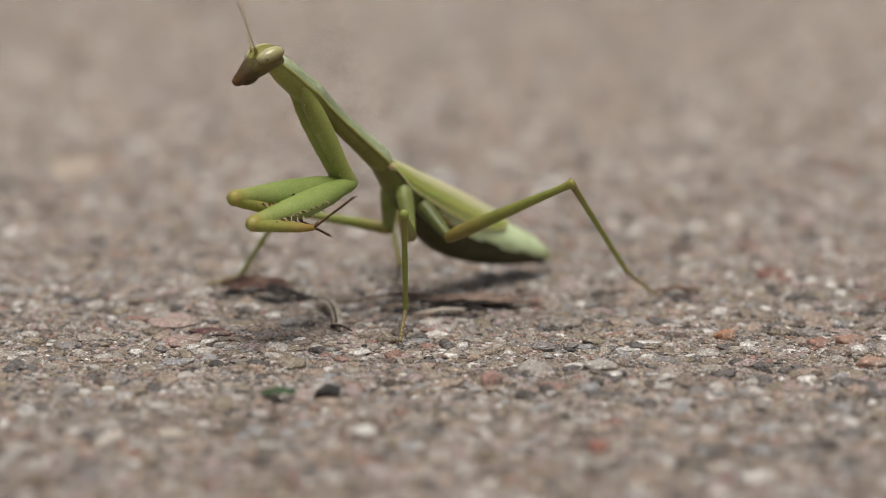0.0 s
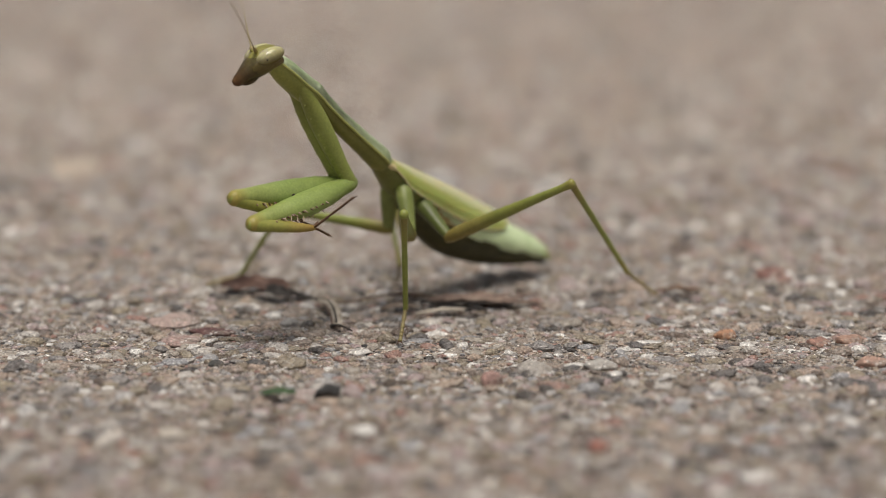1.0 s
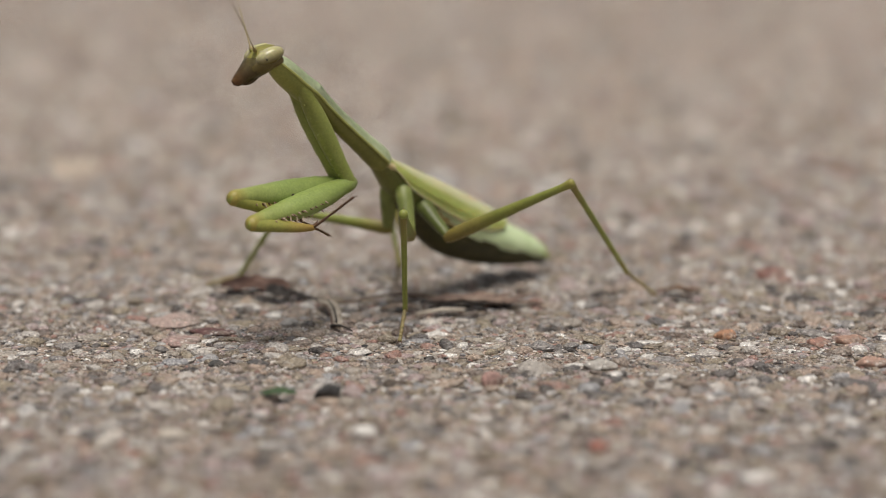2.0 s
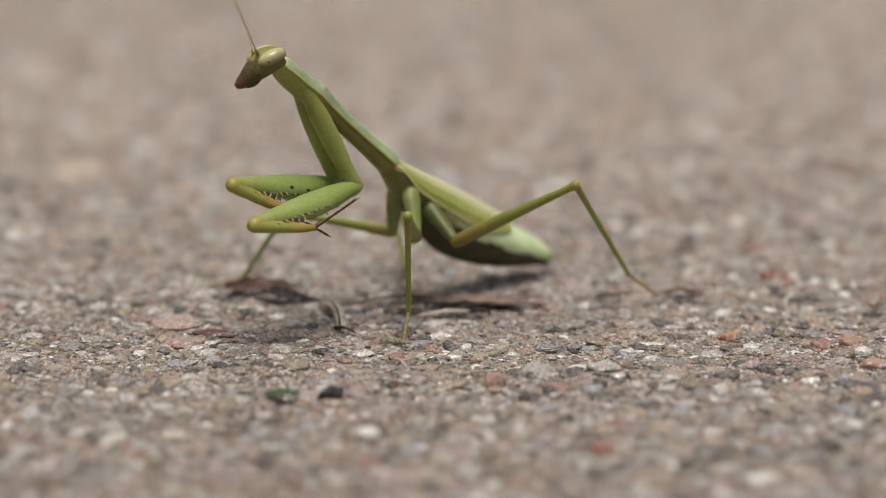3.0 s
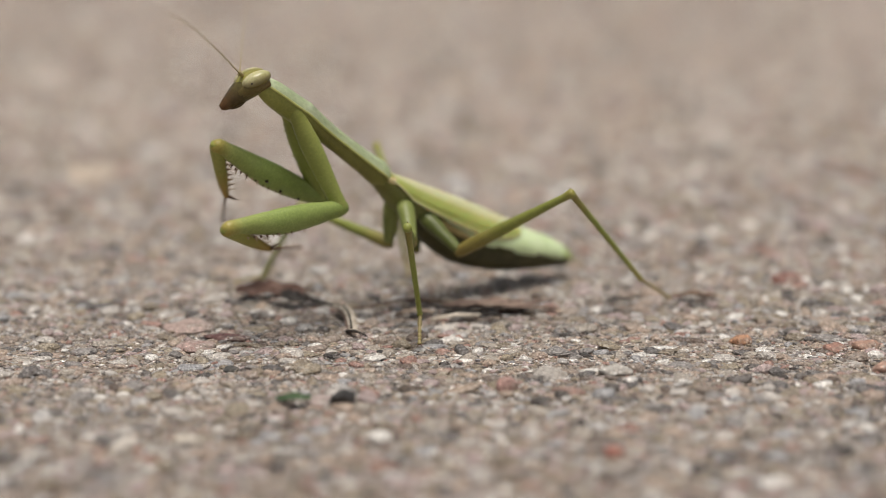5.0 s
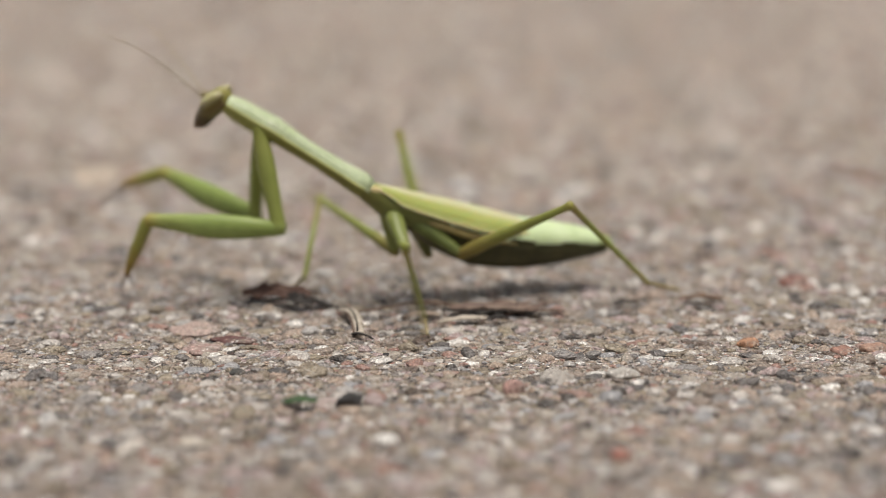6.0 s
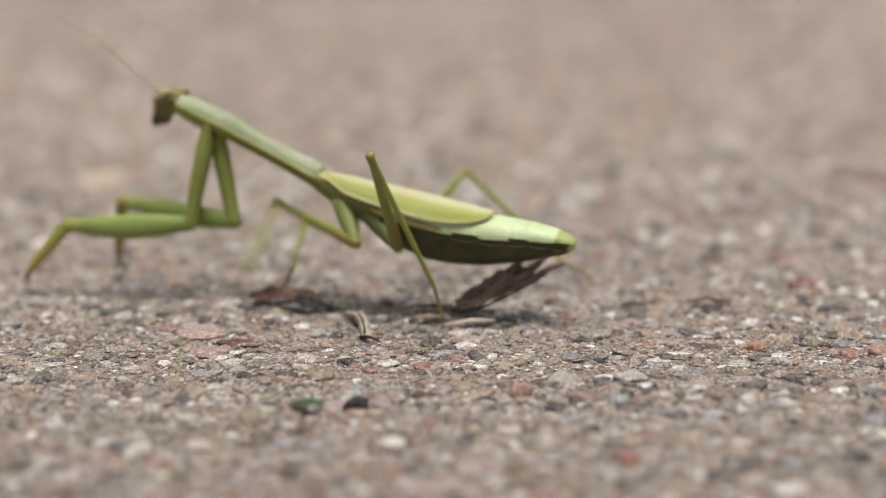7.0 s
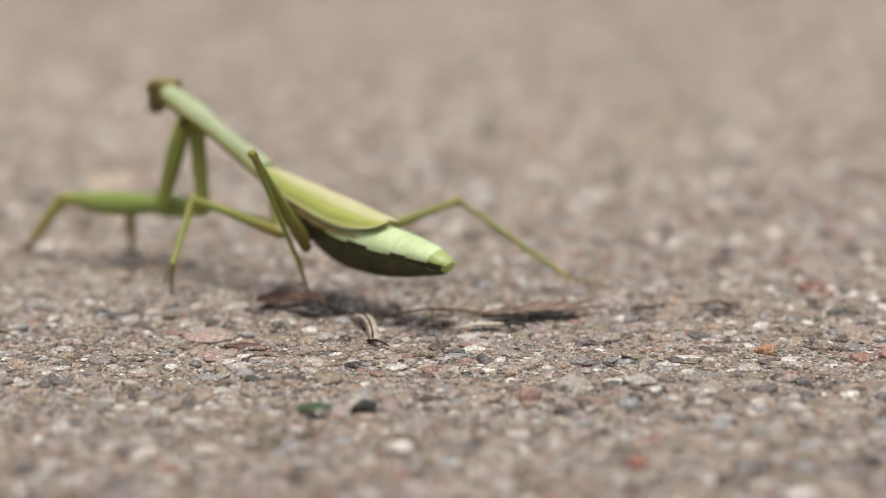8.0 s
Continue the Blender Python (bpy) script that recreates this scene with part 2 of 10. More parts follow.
m_spine = skin("spine", [(0.3, (0.05, 0.02, 0.012)), (0.7, (0.22, 0.12, 0.07))], rough=0.4, sss=0)
m_tooth = skin("pale_tooth", [(0.3, (0.3, 0.2, 0.13)), (0.7, (0.48, 0.38, 0.28))], rough=0.35)
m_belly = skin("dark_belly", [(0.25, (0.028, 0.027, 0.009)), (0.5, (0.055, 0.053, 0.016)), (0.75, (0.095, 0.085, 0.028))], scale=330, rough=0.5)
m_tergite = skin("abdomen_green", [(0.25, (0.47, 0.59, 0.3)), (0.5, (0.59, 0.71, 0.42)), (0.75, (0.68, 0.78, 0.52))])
m_tail = skin("olive_tail_end", [(0.25, (0.25, 0.32, 0.09)), (0.5, (0.37, 0.45, 0.16)), (0.75, (0.47, 0.55, 0.25))])
m_root = skin("wing_root", [(0.3, (0.55, 0.42, 0.2)), (0.6, (0.7, 0.6, 0.34))])
m_strip = skin("hindwing_edge", [(0.3, (0.34, 0.25, 0.1)), (0.6, (0.47, 0.39, 0.17)), (0.8, (0.56, 0.48, 0.24))])
m_tip = skin("abdomen_tip", [(0.25, (0.28, 0.33, 0.07)), (0.6, (0.4, 0.44, 0.12))])


def wing_material():
    """Leathery forewing: yellow-green with long veins and a cream front edge (x runs down the side)."""
    m, nt, b = material("forewing", 0.45)
    n = noise_tex(nt, 300, 5, 0.6)
    base = ramp(nt, n.outputs["Fac"], [(0.25, (0.37, 0.39, 0.11)), (0.5, (0.46, 0.48, 0.16)), (0.75, (0.55, 0.57, 0.24))])
    uv = nt.nodes.new("ShaderNodeUVMap")
    sep = nt.nodes.new("ShaderNodeSeparateXYZ")
    nt.links.new(uv.outputs[0], sep.inputs[0])
    band = ramp(nt, sep.outputs["Y"], [(0.0, (0.7, 0.64, 0.42)), (0.3, (0.7, 0.66, 0.44)), (0.44, (0.6, 0.58, 0.3)), (0.58, (0.45, 0.5, 0.12)),
                                       (0.72, (0.4, 0.46, 0.095)), (0.86, (0.42, 0.47, 0.11)), (0.92, (0.5, 0.52, 0.18)), (0.96, (0.68, 0.6, 0.33)), (1.0, (0.76, 0.67, 0.42))])
    col = blend(nt, 0.72, base, band)
    w = add_node(nt, "ShaderNodeTexWave", Scale=26.0, Distortion=3.0, Detail=3.0)
    w.bands_direction = "Y"
    nt.links.new(uv.outputs[0], w.inputs["Vector"])
    col = blend(nt, 1.0, col, ramp(nt, w.outputs["Fac"], [(0.0, (0.92, 0.93, 0.88)), (0.4, (1, 1, 1))]), "MULTIPLY")
    nt.links.new(col, b.inputs["Base Color"])
    b.inputs["Subsurface Weight"].default_value = 0.15
    b.inputs["Subsurface Scale"].default_value = 0.0008
    bump(nt, b, w.outputs["Fac"], 0.4, 0.00012)
    return m


def dry_material(name, dark, mid, pale, scale=300):
    m, nt, b = material(name, 0.7)
    n = noise_tex(nt, scale, 6, 0.7, distort=0.6)
    nt.links.new(ramp(nt, n.outputs["Fac"], [(0.3, dark), (0.55, mid), (0.78, pale)]), b.inputs["Base Color"])
    bump(nt, b, n.outputs["Fac"], 0.7, 0.0005)
    return m


m_wing = wing_material()
m_ground = ground_material()
m_gravel = stone_material("gravel", False)
m_pebble = stone_material("pebble", True)
m_grit = stone_material("grit", False, GRIT)
m_dry = dry_material("dead_leaf", (0.03, 0.014, 0.01), (0.085, 0.04, 0.027), (0.19, 0.115, 0.085))
m_char = dry_material("black_leaf", (0.008, 0.006, 0.005), (0.022, 0.016, 0.013), (0.09, 0.07, 0.055))
m_straw = dry_material("grey_straw", (0.2, 0.16, 0.12), (0.52, 0.46, 0.38), (0.7, 0.64, 0.55), 500)
m_twig = dry_material("brown_twig", (0.07, 0.035, 0.02), (0.15, 0.085, 0.05), (0.26, 0.17, 0.11), 500)
m_flap = dry_material("brown_leaf_strip", (0.08, 0.048, 0.037), (0.2, 0.135, 0.105), (0.36, 0.27, 0.21))
m_tan = dry_material("tan_leaf", (0.14, 0.1, 0.075), (0.29, 0.225, 0.175), (0.42, 0.35, 0.29), 500)
m_sprig = skin("green_leaf_bit", [(0.3, (0.02, 0.042, 0.013)), (0.6, (0.045, 0.095, 0.03)), (0.8, (0.09, 0.15, 0.06))], rough=0.5)


# ---- shapes ----
def mesh_of(name, bm, mat, smooth=True):
    bmesh.ops.recalc_face_normals(bm, faces=bm.faces)
    me = bpy.data.meshes.new(name)
    bm.to_mesh(me)
    bm.free()
    me.materials.append(mat)
    if smooth:
        me.polygons.foreach_set("use_smooth", [True] * len(me.polygons))
    return me


def part(name, bm, mat, parent, label="", smooth=True):
    ob = new(name, mesh_of(name, bm, mat, smooth))
    ob.parent = parent
    return tagged(ob, label) if label else ob


def thing(name, label, category, group=""):
    return tagged(new(name), label, category, group)


def spline(stations, steps):
    """Catmull-Rom through rows of numbers."""
    out, n = [], len(stations)
    for i in range(n - 1):
        p0, p1, p2, p3 = (np.array(stations[min(max(j, 0), n - 1)], float) for j in (i - 1, i, i + 1, i + 2))
        for k in range(steps):
            s = k / steps
            out.append(0.5 * ((2 * p1) + (p2 - p0) * s + (2 * p0 - 5 * p1 + 4 * p2 - p3) * s * s + (3 * p1 - p0 - 3 * p2 + p3) * s ** 3))
    out.append(np.array(stations[-1], float))
    return out


def loft(stations, sides=18, steps=5, wobble=0.0, start=0.0, end=2 * math.pi, bm=None, roof=0.0, deep=1.0):
    """A closed tube along y, in millimetres: rows of (y, x, z, half width, half height)."""
    bm = bm or bmesh.new()
    full = end - start > 6.28
    rings = []
    for y, x, z, rx, rz in spline(stations, steps):
        ring = []
        for k in range(sides if full else sides + 1):
            a = start + (end - start) * k / sides
            c, s = math.cos(a), math.sin(a)
            if roof and s > 0:
                c, s = math.copysign(abs(c) ** roof, c), s ** roof
            s *= deep if s < 0 else 1
            p = Vector((x + max(rx, 0.02) * c, y, z + max(rz, 0.02) * s))
            if wobble:
                p += noise.noise_vector(p * 1.3) * wobble
            ring.append(bm.verts.new(p / 1000))
        rings.append(ring)
    for r, s in zip(rings, rings[1:]):
        for k in range(sides):
            j = (k + 1) % len(r)
            bm.faces.new((r[k], r[j], s[j], s[k]))
    if full:
        bm.faces.new(rings[0][::-1])
        bm.faces.new(rings[-1])
    return bm


def cone(bm, at, way, length, radius, bend=(0, 0, 0), sides=6):
    """A curved spine, in millimetres."""
    way = Vector(way).normalized()
    side = way.orthogonal().normalized()
    other = way.cross(side)
    rings = []
    for s, r in ((0, 1), (0.35, 0.75), (0.7, 0.42), (1, 0.06)):
        c = Vector(at) + way * length * s + Vector(bend) * s * s
        rings.append([bm.verts.new((c + (side * math.cos(a) + other * math.sin(a)) * radius * r) / 1000)
                      for a in (2 * math.pi * k / sides for k in range(sides))])
    for r, s in zip(rings, rings[1:]):
        for k in range(sides):
            bm.faces.new((r[k], r[(k + 1) % sides], s[(k + 1) % sides], s[k]))
    bm.faces.new(rings[-1])
    return bm


def blob(bm, at, radii, sub=2, rough=0.0, squash=1.0, seed=0.0):
    """A rounded lump, in millimetres."""
    made = bmesh.ops.create_icosphere(bm, subdivisions=sub, radius=1)["verts"]
    for v in made:
        n = 1 + rough * noise.noise(v.co * 1.4 + Vector((seed, seed * 2, 0)))
        v.co = Vector((at[0] + v.co.x * radii[0] * n, at[1] + v.co.y * radii[1] * n, at[2] + v.co.z * radii[2] * n)) / 1000
    return bm


# ---- ground ----
def steps_from(mid, lo, hi, fine, grow):
    """Grid lines: evenly fine in [lo, hi], then ever wider out to 300 m."""
    line = list(np.arange(lo, hi + fine / 2, fine))
    s, p, q = fine, lo, hi
    left, right = [], []
    while p > -300:
        s *= grow
        p -= s
        left.append(p)
    s = fine
    while q < 300:
        s *= grow
        q += s
        right.append(q)
    return np.array(left[::-1] + line + right)


def ground_height(x, y):
    return 0.0005 * (noise.noise((x * 45, y * 45, 0.3)) + 0.5 * noise.noise((x * 130, y * 130, 1.7)))


def make_ground():
    xs, ys = steps_from(0, -0.12, 0.12, 0.0015, 1.35), steps_from(0, -0.12, 0.24, 0.0015, 1.35)
    verts = [(x, y, ground_height(x, y) - 0.0005) for y in ys for x in xs]
    w = len(xs)
    faces = [(j * w + i, j * w + i + 1, (j + 1) * w + i + 1, (j + 1) * w + i) for j in range(len(ys) - 1) for i in range(w - 1)]
    me = bpy.data.meshes.new("ground")
    me.from_pydata(verts, [], faces)
    me.materials.append(m_ground)
    me.polygons.foreach_set("use_smooth", [True] * len(me.polygons))
    return tagged(new("ground", me), "worn tan concrete paving with exposed gravel", "ground", kind="structure")


def stone_template(sub, seed):
    bm = bmesh.new()
    bmesh.ops.create_icosphere(bm, subdivisions=sub, radius=1)
    pick = random.Random(seed)
    cuts = [(Vector((pick.uniform(-1, 1), pick.uniform(-1, 1), pick.uniform(-0.3, 1))).normalized(), pick.uniform(0.66, 0.95)) for _ in range(5)]
    for v in bm.verts:
        d = v.co.normalized()
        k = 1 + 0.36 * noise.noise(d * 1.1 + Vector((seed, 0, 0))) + 0.12 * noise.noise(d * 2.7 + Vector((0, seed, 0)))
        p = d * k
        for n, off in cuts:
            p -= n * max(0.0, p.dot(n) - off)
        v.co = p
        v.co.z = max(-0.5, v.co.z)
    co = np.array([v.co for v in bm.verts])
    tri = np.array([[v.index for v in f.verts] for f in bm.faces])
    bm.free()
    return co, tri


def scatter(name, label, spots, sub, rng, proud=0.0, mat=m_gravel):
    """One mesh of many small stones: spots are rows of x, y, radius (metres)."""
    kinds = [stone_template(sub, 3.7 * k + 1) for k in range(15)]
    all_co, all_tri, base = [], [], 0
    for i, (x, y, r) in enumerate(spots):
        co, tri = kinds[i % 15]
        a, tilt = rng.random() * 6.283, (rng.random() - 0.5) * 0.7
        c, s = math.cos(a), math.sin(a)
        sx, sy, sz = r * (0.8 + 0.6 * rng.random()), r * (0.65 + 0.45 * rng.random()), r * (0.2 + 0.34 * rng.random())
        p = co * (sx, sy, sz)
        z = p[:, 2] + p[:, 0] * math.tan(tilt) * 0.5
        q = np.stack((p[:, 0] * c - p[:, 1] * s + x, p[:, 0] * s + p[:, 1] * c + y, z + ground_height(x, y) - 0.0005 + sz * (rng.random() * 0.7 - 0.4 + proud)), 1)
        all_co.append(q)
        all_tri.append(tri + base)
        base += len(co)
    me = bpy.data.meshes.new(name)
    co, tri = np.concatenate(all_co), np.concatenate(all_tri)
    me.vertices.add(len(co))
    me.vertices.foreach_set("co", co.ravel())
    me.loops.add(tri.size)
    me.loops.foreach_set("vertex_index", tri.ravel().astype(np.int32))
    me.polygons.add(len(tri))
    me.polygons.foreach_set("loop_start", np.arange(0, tri.size, 3, dtype=np.int32))
    me.polygons.foreach_set("use_smooth", np.full(len(tri), sub > 1))
    me.update(calc_edges=True)
    me.materials.append(mat)
    ob = tagged(new(name, me), label, kind="stuff")
    ob.parent = ground
    return ob


def strewn(rng, count, near, far, half, small, large, power):
    """Random spots in the wedge that widens from near to far (metres along y)."""
    out = []
    while len(out) < count:
        y = near + (far - near) * rng.random()
        w = half + 0.21 * (y - near)
        out.append(((rng.random() * 2 - 1) * w, y, small + (large - small) * rng.random() ** power))
    return out


ground = make_ground()
rng = np.random.default_rng(5)
scatter("sand_grains", "fine tan and grey sand grains", strewn(rng, 27000, -0.098, 0.05, 0.066, 0.00013, 0.00042, 1.6), 1, rng, 0.15)
scatter("grit", "glinting pale and dark grit", strewn(rng, 30000, -0.062, 0.012, 0.07, 0.00011, 0.00027, 1.5), 1, rng, 0.55, m_grit)
scatter("coarse_grit", "coarse tan and grey grit", strewn(rng, 8000, -0.068, 0.012, 0.069, 0.00025, 0.0006, 1.7), 1, rng, 0.12)
scatter("fine_gravel", "fine glossy tan, pink and grey gravel", strewn(rng, 6500, -0.068, 0.012, 0.069, 0.0003, 0.0008, 1.7), 2, rng, 0.12)
scatter("small_gravel", "small mixed tan, pink and grey gravel", strewn(rng, 7500, -0.098, 0.05, 0.066, 0.0004, 0.0009, 1.6), 1, rng, 0.05)
scatter("gravel", "mixed tan, pink and grey gravel", strewn(rng, 4200, -0.098, 0.05, 0.066, 0.0007, 0.0018, 1.9), 2, rng, 0.1)
scatter("far_gravel", "mixed tan, pink and grey gravel", strewn(rng, 25000, 0.04, 0.55, 0.09, 0.0006, 0.0023, 1.8), 1, rng, 0.1)


def loose_pebbles():
    """The larger embedded pebbles that can be picked out one by one."""
    r = np.random.default_rng(11)
    shapes = []
    for k in range(7):
        co, tri = stone_template(2, 5.3 * k + 2)
        me = bpy.data.meshes.new("pebble")
        me.from_pydata(co.tolist(), [], tri.tolist())
        me.polygons.foreach_set("use_smooth", [True] * len(me.polygons))
        me.materials.append(m_pebble)
        shapes.append(me)
    for i in range(280):
        x, y = (r.random() * 2 - 1) * 0.082, -0.09 + 0.125 * r.random()
        s = 0.0009 + 0.0012 * r.random() ** 2
        ob = new("pebble", shapes[i % 7])
        ob.parent = ground
        h = s * (0.25 + 0.28 * r.random())
        ob.matrix_local = Matrix.LocRotScale((x, y, ground_height(x, y) - 0.0004 + h * (-0.3 + 0.6 * r.random())), Euler(((r.random() - 0.5) * 0.4, (r.random() - 0.5) * 0.4, r.random() * 6.28)),
                                             (s * (1 + 0.5 * r.random()), s * (0.7 + 0.4 * r.random()), h))


loose_pebbles()


# ---- mantis ----
mantis = thing("praying_mantis", "green praying mantis with yellowish wings walking on gravelly concrete", "mantis")
limbs = {}


def bone(x, y, z, dx, dy, dz, ux, uy, uz):
    """Pose of a limb in the mantis's space: base in millimetres, the way that it points (its y) and its upper side (its z)."""
    way = Vector((dx, dy, dz)).normalized()
    side = way.cross(Vector((ux, uy, uz))).normalized()
    up = side.cross(way)
    m = Matrix((side, way, up)).transposed().to_4x4()
    m.translation = Vector((x, y, z)) / 1000
    return m


def make_head():
    head = part("head", loft([(-0.9, 0, 0.5, 0.7, 0.65), (-0.3, 0, 0.75, 1.6, 1.15), (0.7, 0, 0.9, 2.2, 1.5), (2.0, 0, 0.85, 2.3, 1.62), (3.2, 0, 0.7, 2.0, 1.5),
                              (4.3, 0, 0.45, 1.55, 1.28), (5.4, 0, 0.12, 1.15, 1.0), (6.2, 0, -0.05, 0.8, 0.72), (6.8, 0, -0.15, 0.4, 0.36)], 20, 4, 0.12), m_face, mantis, "brown and olive triangular head")
    crown = loft([(-0.9, 0, 0.9, 0.8, 0.7), (-0.4, 0, 1.2, 1.4, 1.15), (0.5, 0, 1.4, 1.8, 1.3), (1.8, 0, 1.45, 1.75, 1.36), (2.9, 0, 1.2, 1.5, 1.28), (3.9, 0, 0.9, 0.8, 0.95)], 16, 4, 0.1)
    part("crown", crown, m_crown, head, "green crown of the head")
    for s in (1, -1):
        eye = blob(bmesh.new(), (s * 1.55, 1.2, 1.6), (1.2, 2.15, 1.08), 3)
        part("eye", eye, m_eye, head, "large olive eye, pale on top with a painted sky highlight")
        cheek = loft([(-0.4, s * 1.2, 0.5, 0.7, 0.6), (0.8, s * 1.35, 0.75, 0.95, 0.95), (2.4, s * 1.35, 0.85, 0.95, 1.05), (3.8, s * 1.05, 0.65, 0.75, 0.85), (4.8, s * 0.8, 0.35, 0.4, 0.5)], 14, 4, 0.08)
        part("cheek", cheek, m_cheek, head, "olive cheek under the eye")
        part("pupil_spot", blob(bmesh.new(), (s * 2.6, 2.3, 1.62), (0.08, 0.14, 0.14), 2), m_spot, head, "tiny dark eye spot")
        part("antenna_socket", blob(bmesh.new(), (s * 0.5, 2.5, 2.6), (0.26, 0.26, 0.26), 2), m_crown, head)
        palp = loft([(3.4, s * 0.7, -0.45, 0.3, 0.3), (4.2, s * 0.85, -0.72, 0.3, 0.28), (5.0, s * 0.7, -0.82, 0.26, 0.24), (5.7, s * 0.5, -0.75, 0.18, 0.16)], 8, 3)
        part("palp", palp, m_face, head)
        part("mandible", loft([(5.4, s * 0.35, 0.0, 0.5, 0.55), (6.0, s * 0.33, -0.05, 0.45, 0.5), (6.5, s * 0.15, -0.1, 0.25, 0.3)], 10, 3), m_mouth, head, "reddish brown mandible")
    for ob in (head, *head.children):
        ob.data.transform(Matrix.Scale(1.05, 4))
    limbs["head"] = head


def make_prothorax():
    body = part("prothorax", loft([(-0.6, 0, -0.2, 1.4, 1.5), (1.2, 0, -0.15, 1.65, 1.7), (5, 0, -0.15, 1.4, 1.5), (10, 0, -0.15, 1.3, 1.42), (14.0, 0, -0.05, 1.5, 1.6),
                                   (16.8, 0, 0.0, 1.95, 1.85), (19.2, 0, -0.1, 1.9, 1.9), (22, 0, -0.2, 1.75, 1.8), (24.0, 0, -0.2, 1.5, 1.5), (25.4, 0, -0.1, 1.0, 1.0)], 20, 6, 0.1), m_neck, mantis)
    back = [(-0.9, -0.25, 1.3, 1.3), (-0.2, -0.05, 1.68, 1.7), (0.3, 0.0, 1.78, 1.8), (1.4, 0.0, 1.82, 1.85), (5, 0.0, 1.56, 1.64), (10, 0.0, 1.45, 1.55), (14.0, 0.1, 1.62, 1.7),
            (16.4, 0.2, 1.92, 1.88), (17.4, 0.16, 1.94, 1.82), (19.2, 0.08, 1.9, 1.78), (22, 0.0, 1.78, 1.72), (24.0, -0.08, 1.5, 1.45), (24.9, -0.1, 1.2, 1.15)]
    shield = loft([(y, 0, z, rx, rz) for y, z, rx, rz in back], 20, 6, 0.06, radians(4), radians(176))
    keel = loft([(y, 0, z + rz - 0.05, 0.16, 0.14) for y, z, rx, rz in back[2:-1]], 8, 6, 0.04)
    bmesh.ops.solidify(shield, geom=shield.faces, thickness=0.00006)
    part("pronotum", shield, m_pale, body, "pale green shield with a yellowish rim")
    part("keel", keel, m_pale, body, "raised ridge down the shield")
    for s in (1, -1):
        rim = loft([(y, s * (rx + 0.02), z + 0.12, 0.17, 0.2) for y, z, rx, rz in back[1:]], 8, 6, 0.05)
        part("pronotum_rim", rim, m_rim, body, "yellowish brown rim of the shield")
    for k in range(13):
        y = 14.4 + 0.62 * k
        bm = cone(bmesh.new(), (0.5 * (-1) ** k, y, -1.4), (0.1, 0, -1), 0.36, 0.17)
        part("tubercle", bm, m_green, body)
    limbs["prothorax"] = body


def make_thorax():
    body = part("thorax", loft([(-0.6, 0, -0.4, 1.35, 1.35), (1.5, 0, -0.9, 1.75, 1.9), (4.5, 0, -1.6, 2.3, 2.5), (8, 0, -1.9, 2.95, 2.6), (12, 0, -2.1, 3.35, 2.6), (15, 0, -2.3, 3.0, 2.2)], 20, 5, 0.08), m_meso, mantis)
    for s in (1, -1):
        bm = bmesh.new()
        uvl = bm.loops.layers.uv.new("UVMap")
        nu, nv = 44, 16
        grid = []
        for i in range(nu + 1):
            u = i / nu
            y = 0.4 + 28.1 * u
            swell = math.sin(math.pi * min(1, 0.02 + u * 0.68)) ** 0.8
            rx, rz = 1.1 + 2.9 * swell, 1.15 + 2.5 * swell
            zc = 0.75 - rz + (0.2 if s > 0 else 0.08) * swell - 0.35 * u * u
            tip = math.sqrt(max(0.0, 1 - ((u - 0.64) / 0.3601) ** 2)) ** 0.85 if u > 0.64 else 1
            base = min(1, 0.42 + u * 3.2)
            hi, lo = 78 + 22 * tip, 78 - 67 * tip * base
            row = []
            for j in range(nv + 1):
                v = j / nv
                a = radians(hi + (lo - hi) * v)
                ripple = 0.05 * math.sin(v * 26 + u * 3) * tip
                ca, sa = math.cos(a), math.sin(a)
                ca, sa = math.copysign(abs(ca) ** 0.92, ca), math.copysign(abs(sa) ** 0.92, sa)
                p = Vector((s * (rx + ripple) * ca, y, zc + (rz + ripple) * sa))
                if v > 0.9:
                    p.x += s * 0.18 * (v - 0.9) * 10 * tip
                p += noise.noise_vector(Vector((s * 9, y * 0.22, v * 2))) * 0.12
                row.append((bm.verts.new(p / 1000), u, v))
            grid.append(row)
        for i in range(nu):
            for j in range(nv):
                quad = (grid[i][j], grid[i + 1][j], grid[i + 1][j + 1], grid[i][j + 1])
                f = bm.faces.new([q[0] for q in quad])
                for lp, q in zip(f.loops, quad):
                    lp[uvl].uv = (q[1], q[2])
        bmesh.ops.recalc_face_normals(bm, faces=bm.faces)
        bmesh.ops.solidify(bm, geom=bm.faces, thickness=0.00014)
        part("forewing", bm, m_wing, body, "folded yellow-green forewing with a cream edge")
    for s in (1, -1):
        hw = loft([(7, s * 2.3, -2.0, 0.2, 0.3), (13, s * 3.35, -2.7, 0.25, 0.5), (19, s * 3.75, -3.0, 0.25, 0.5), (25.5, s * 3.4, -2.6, 0.18, 0.28)], 10, 5, 0.08)
        part("hindwing", hw, m_strip, body, "narrow yellow edge of a folded hindwing")
    for s in (1, -1):
        part("wing_root", blob(bmesh.new(), (s * 1.0, 1.5, 0.0), (0.6, 1.8, 0.75), 2), m_root, body, "cream and pinkish wing root")
    limbs["thorax"] = body


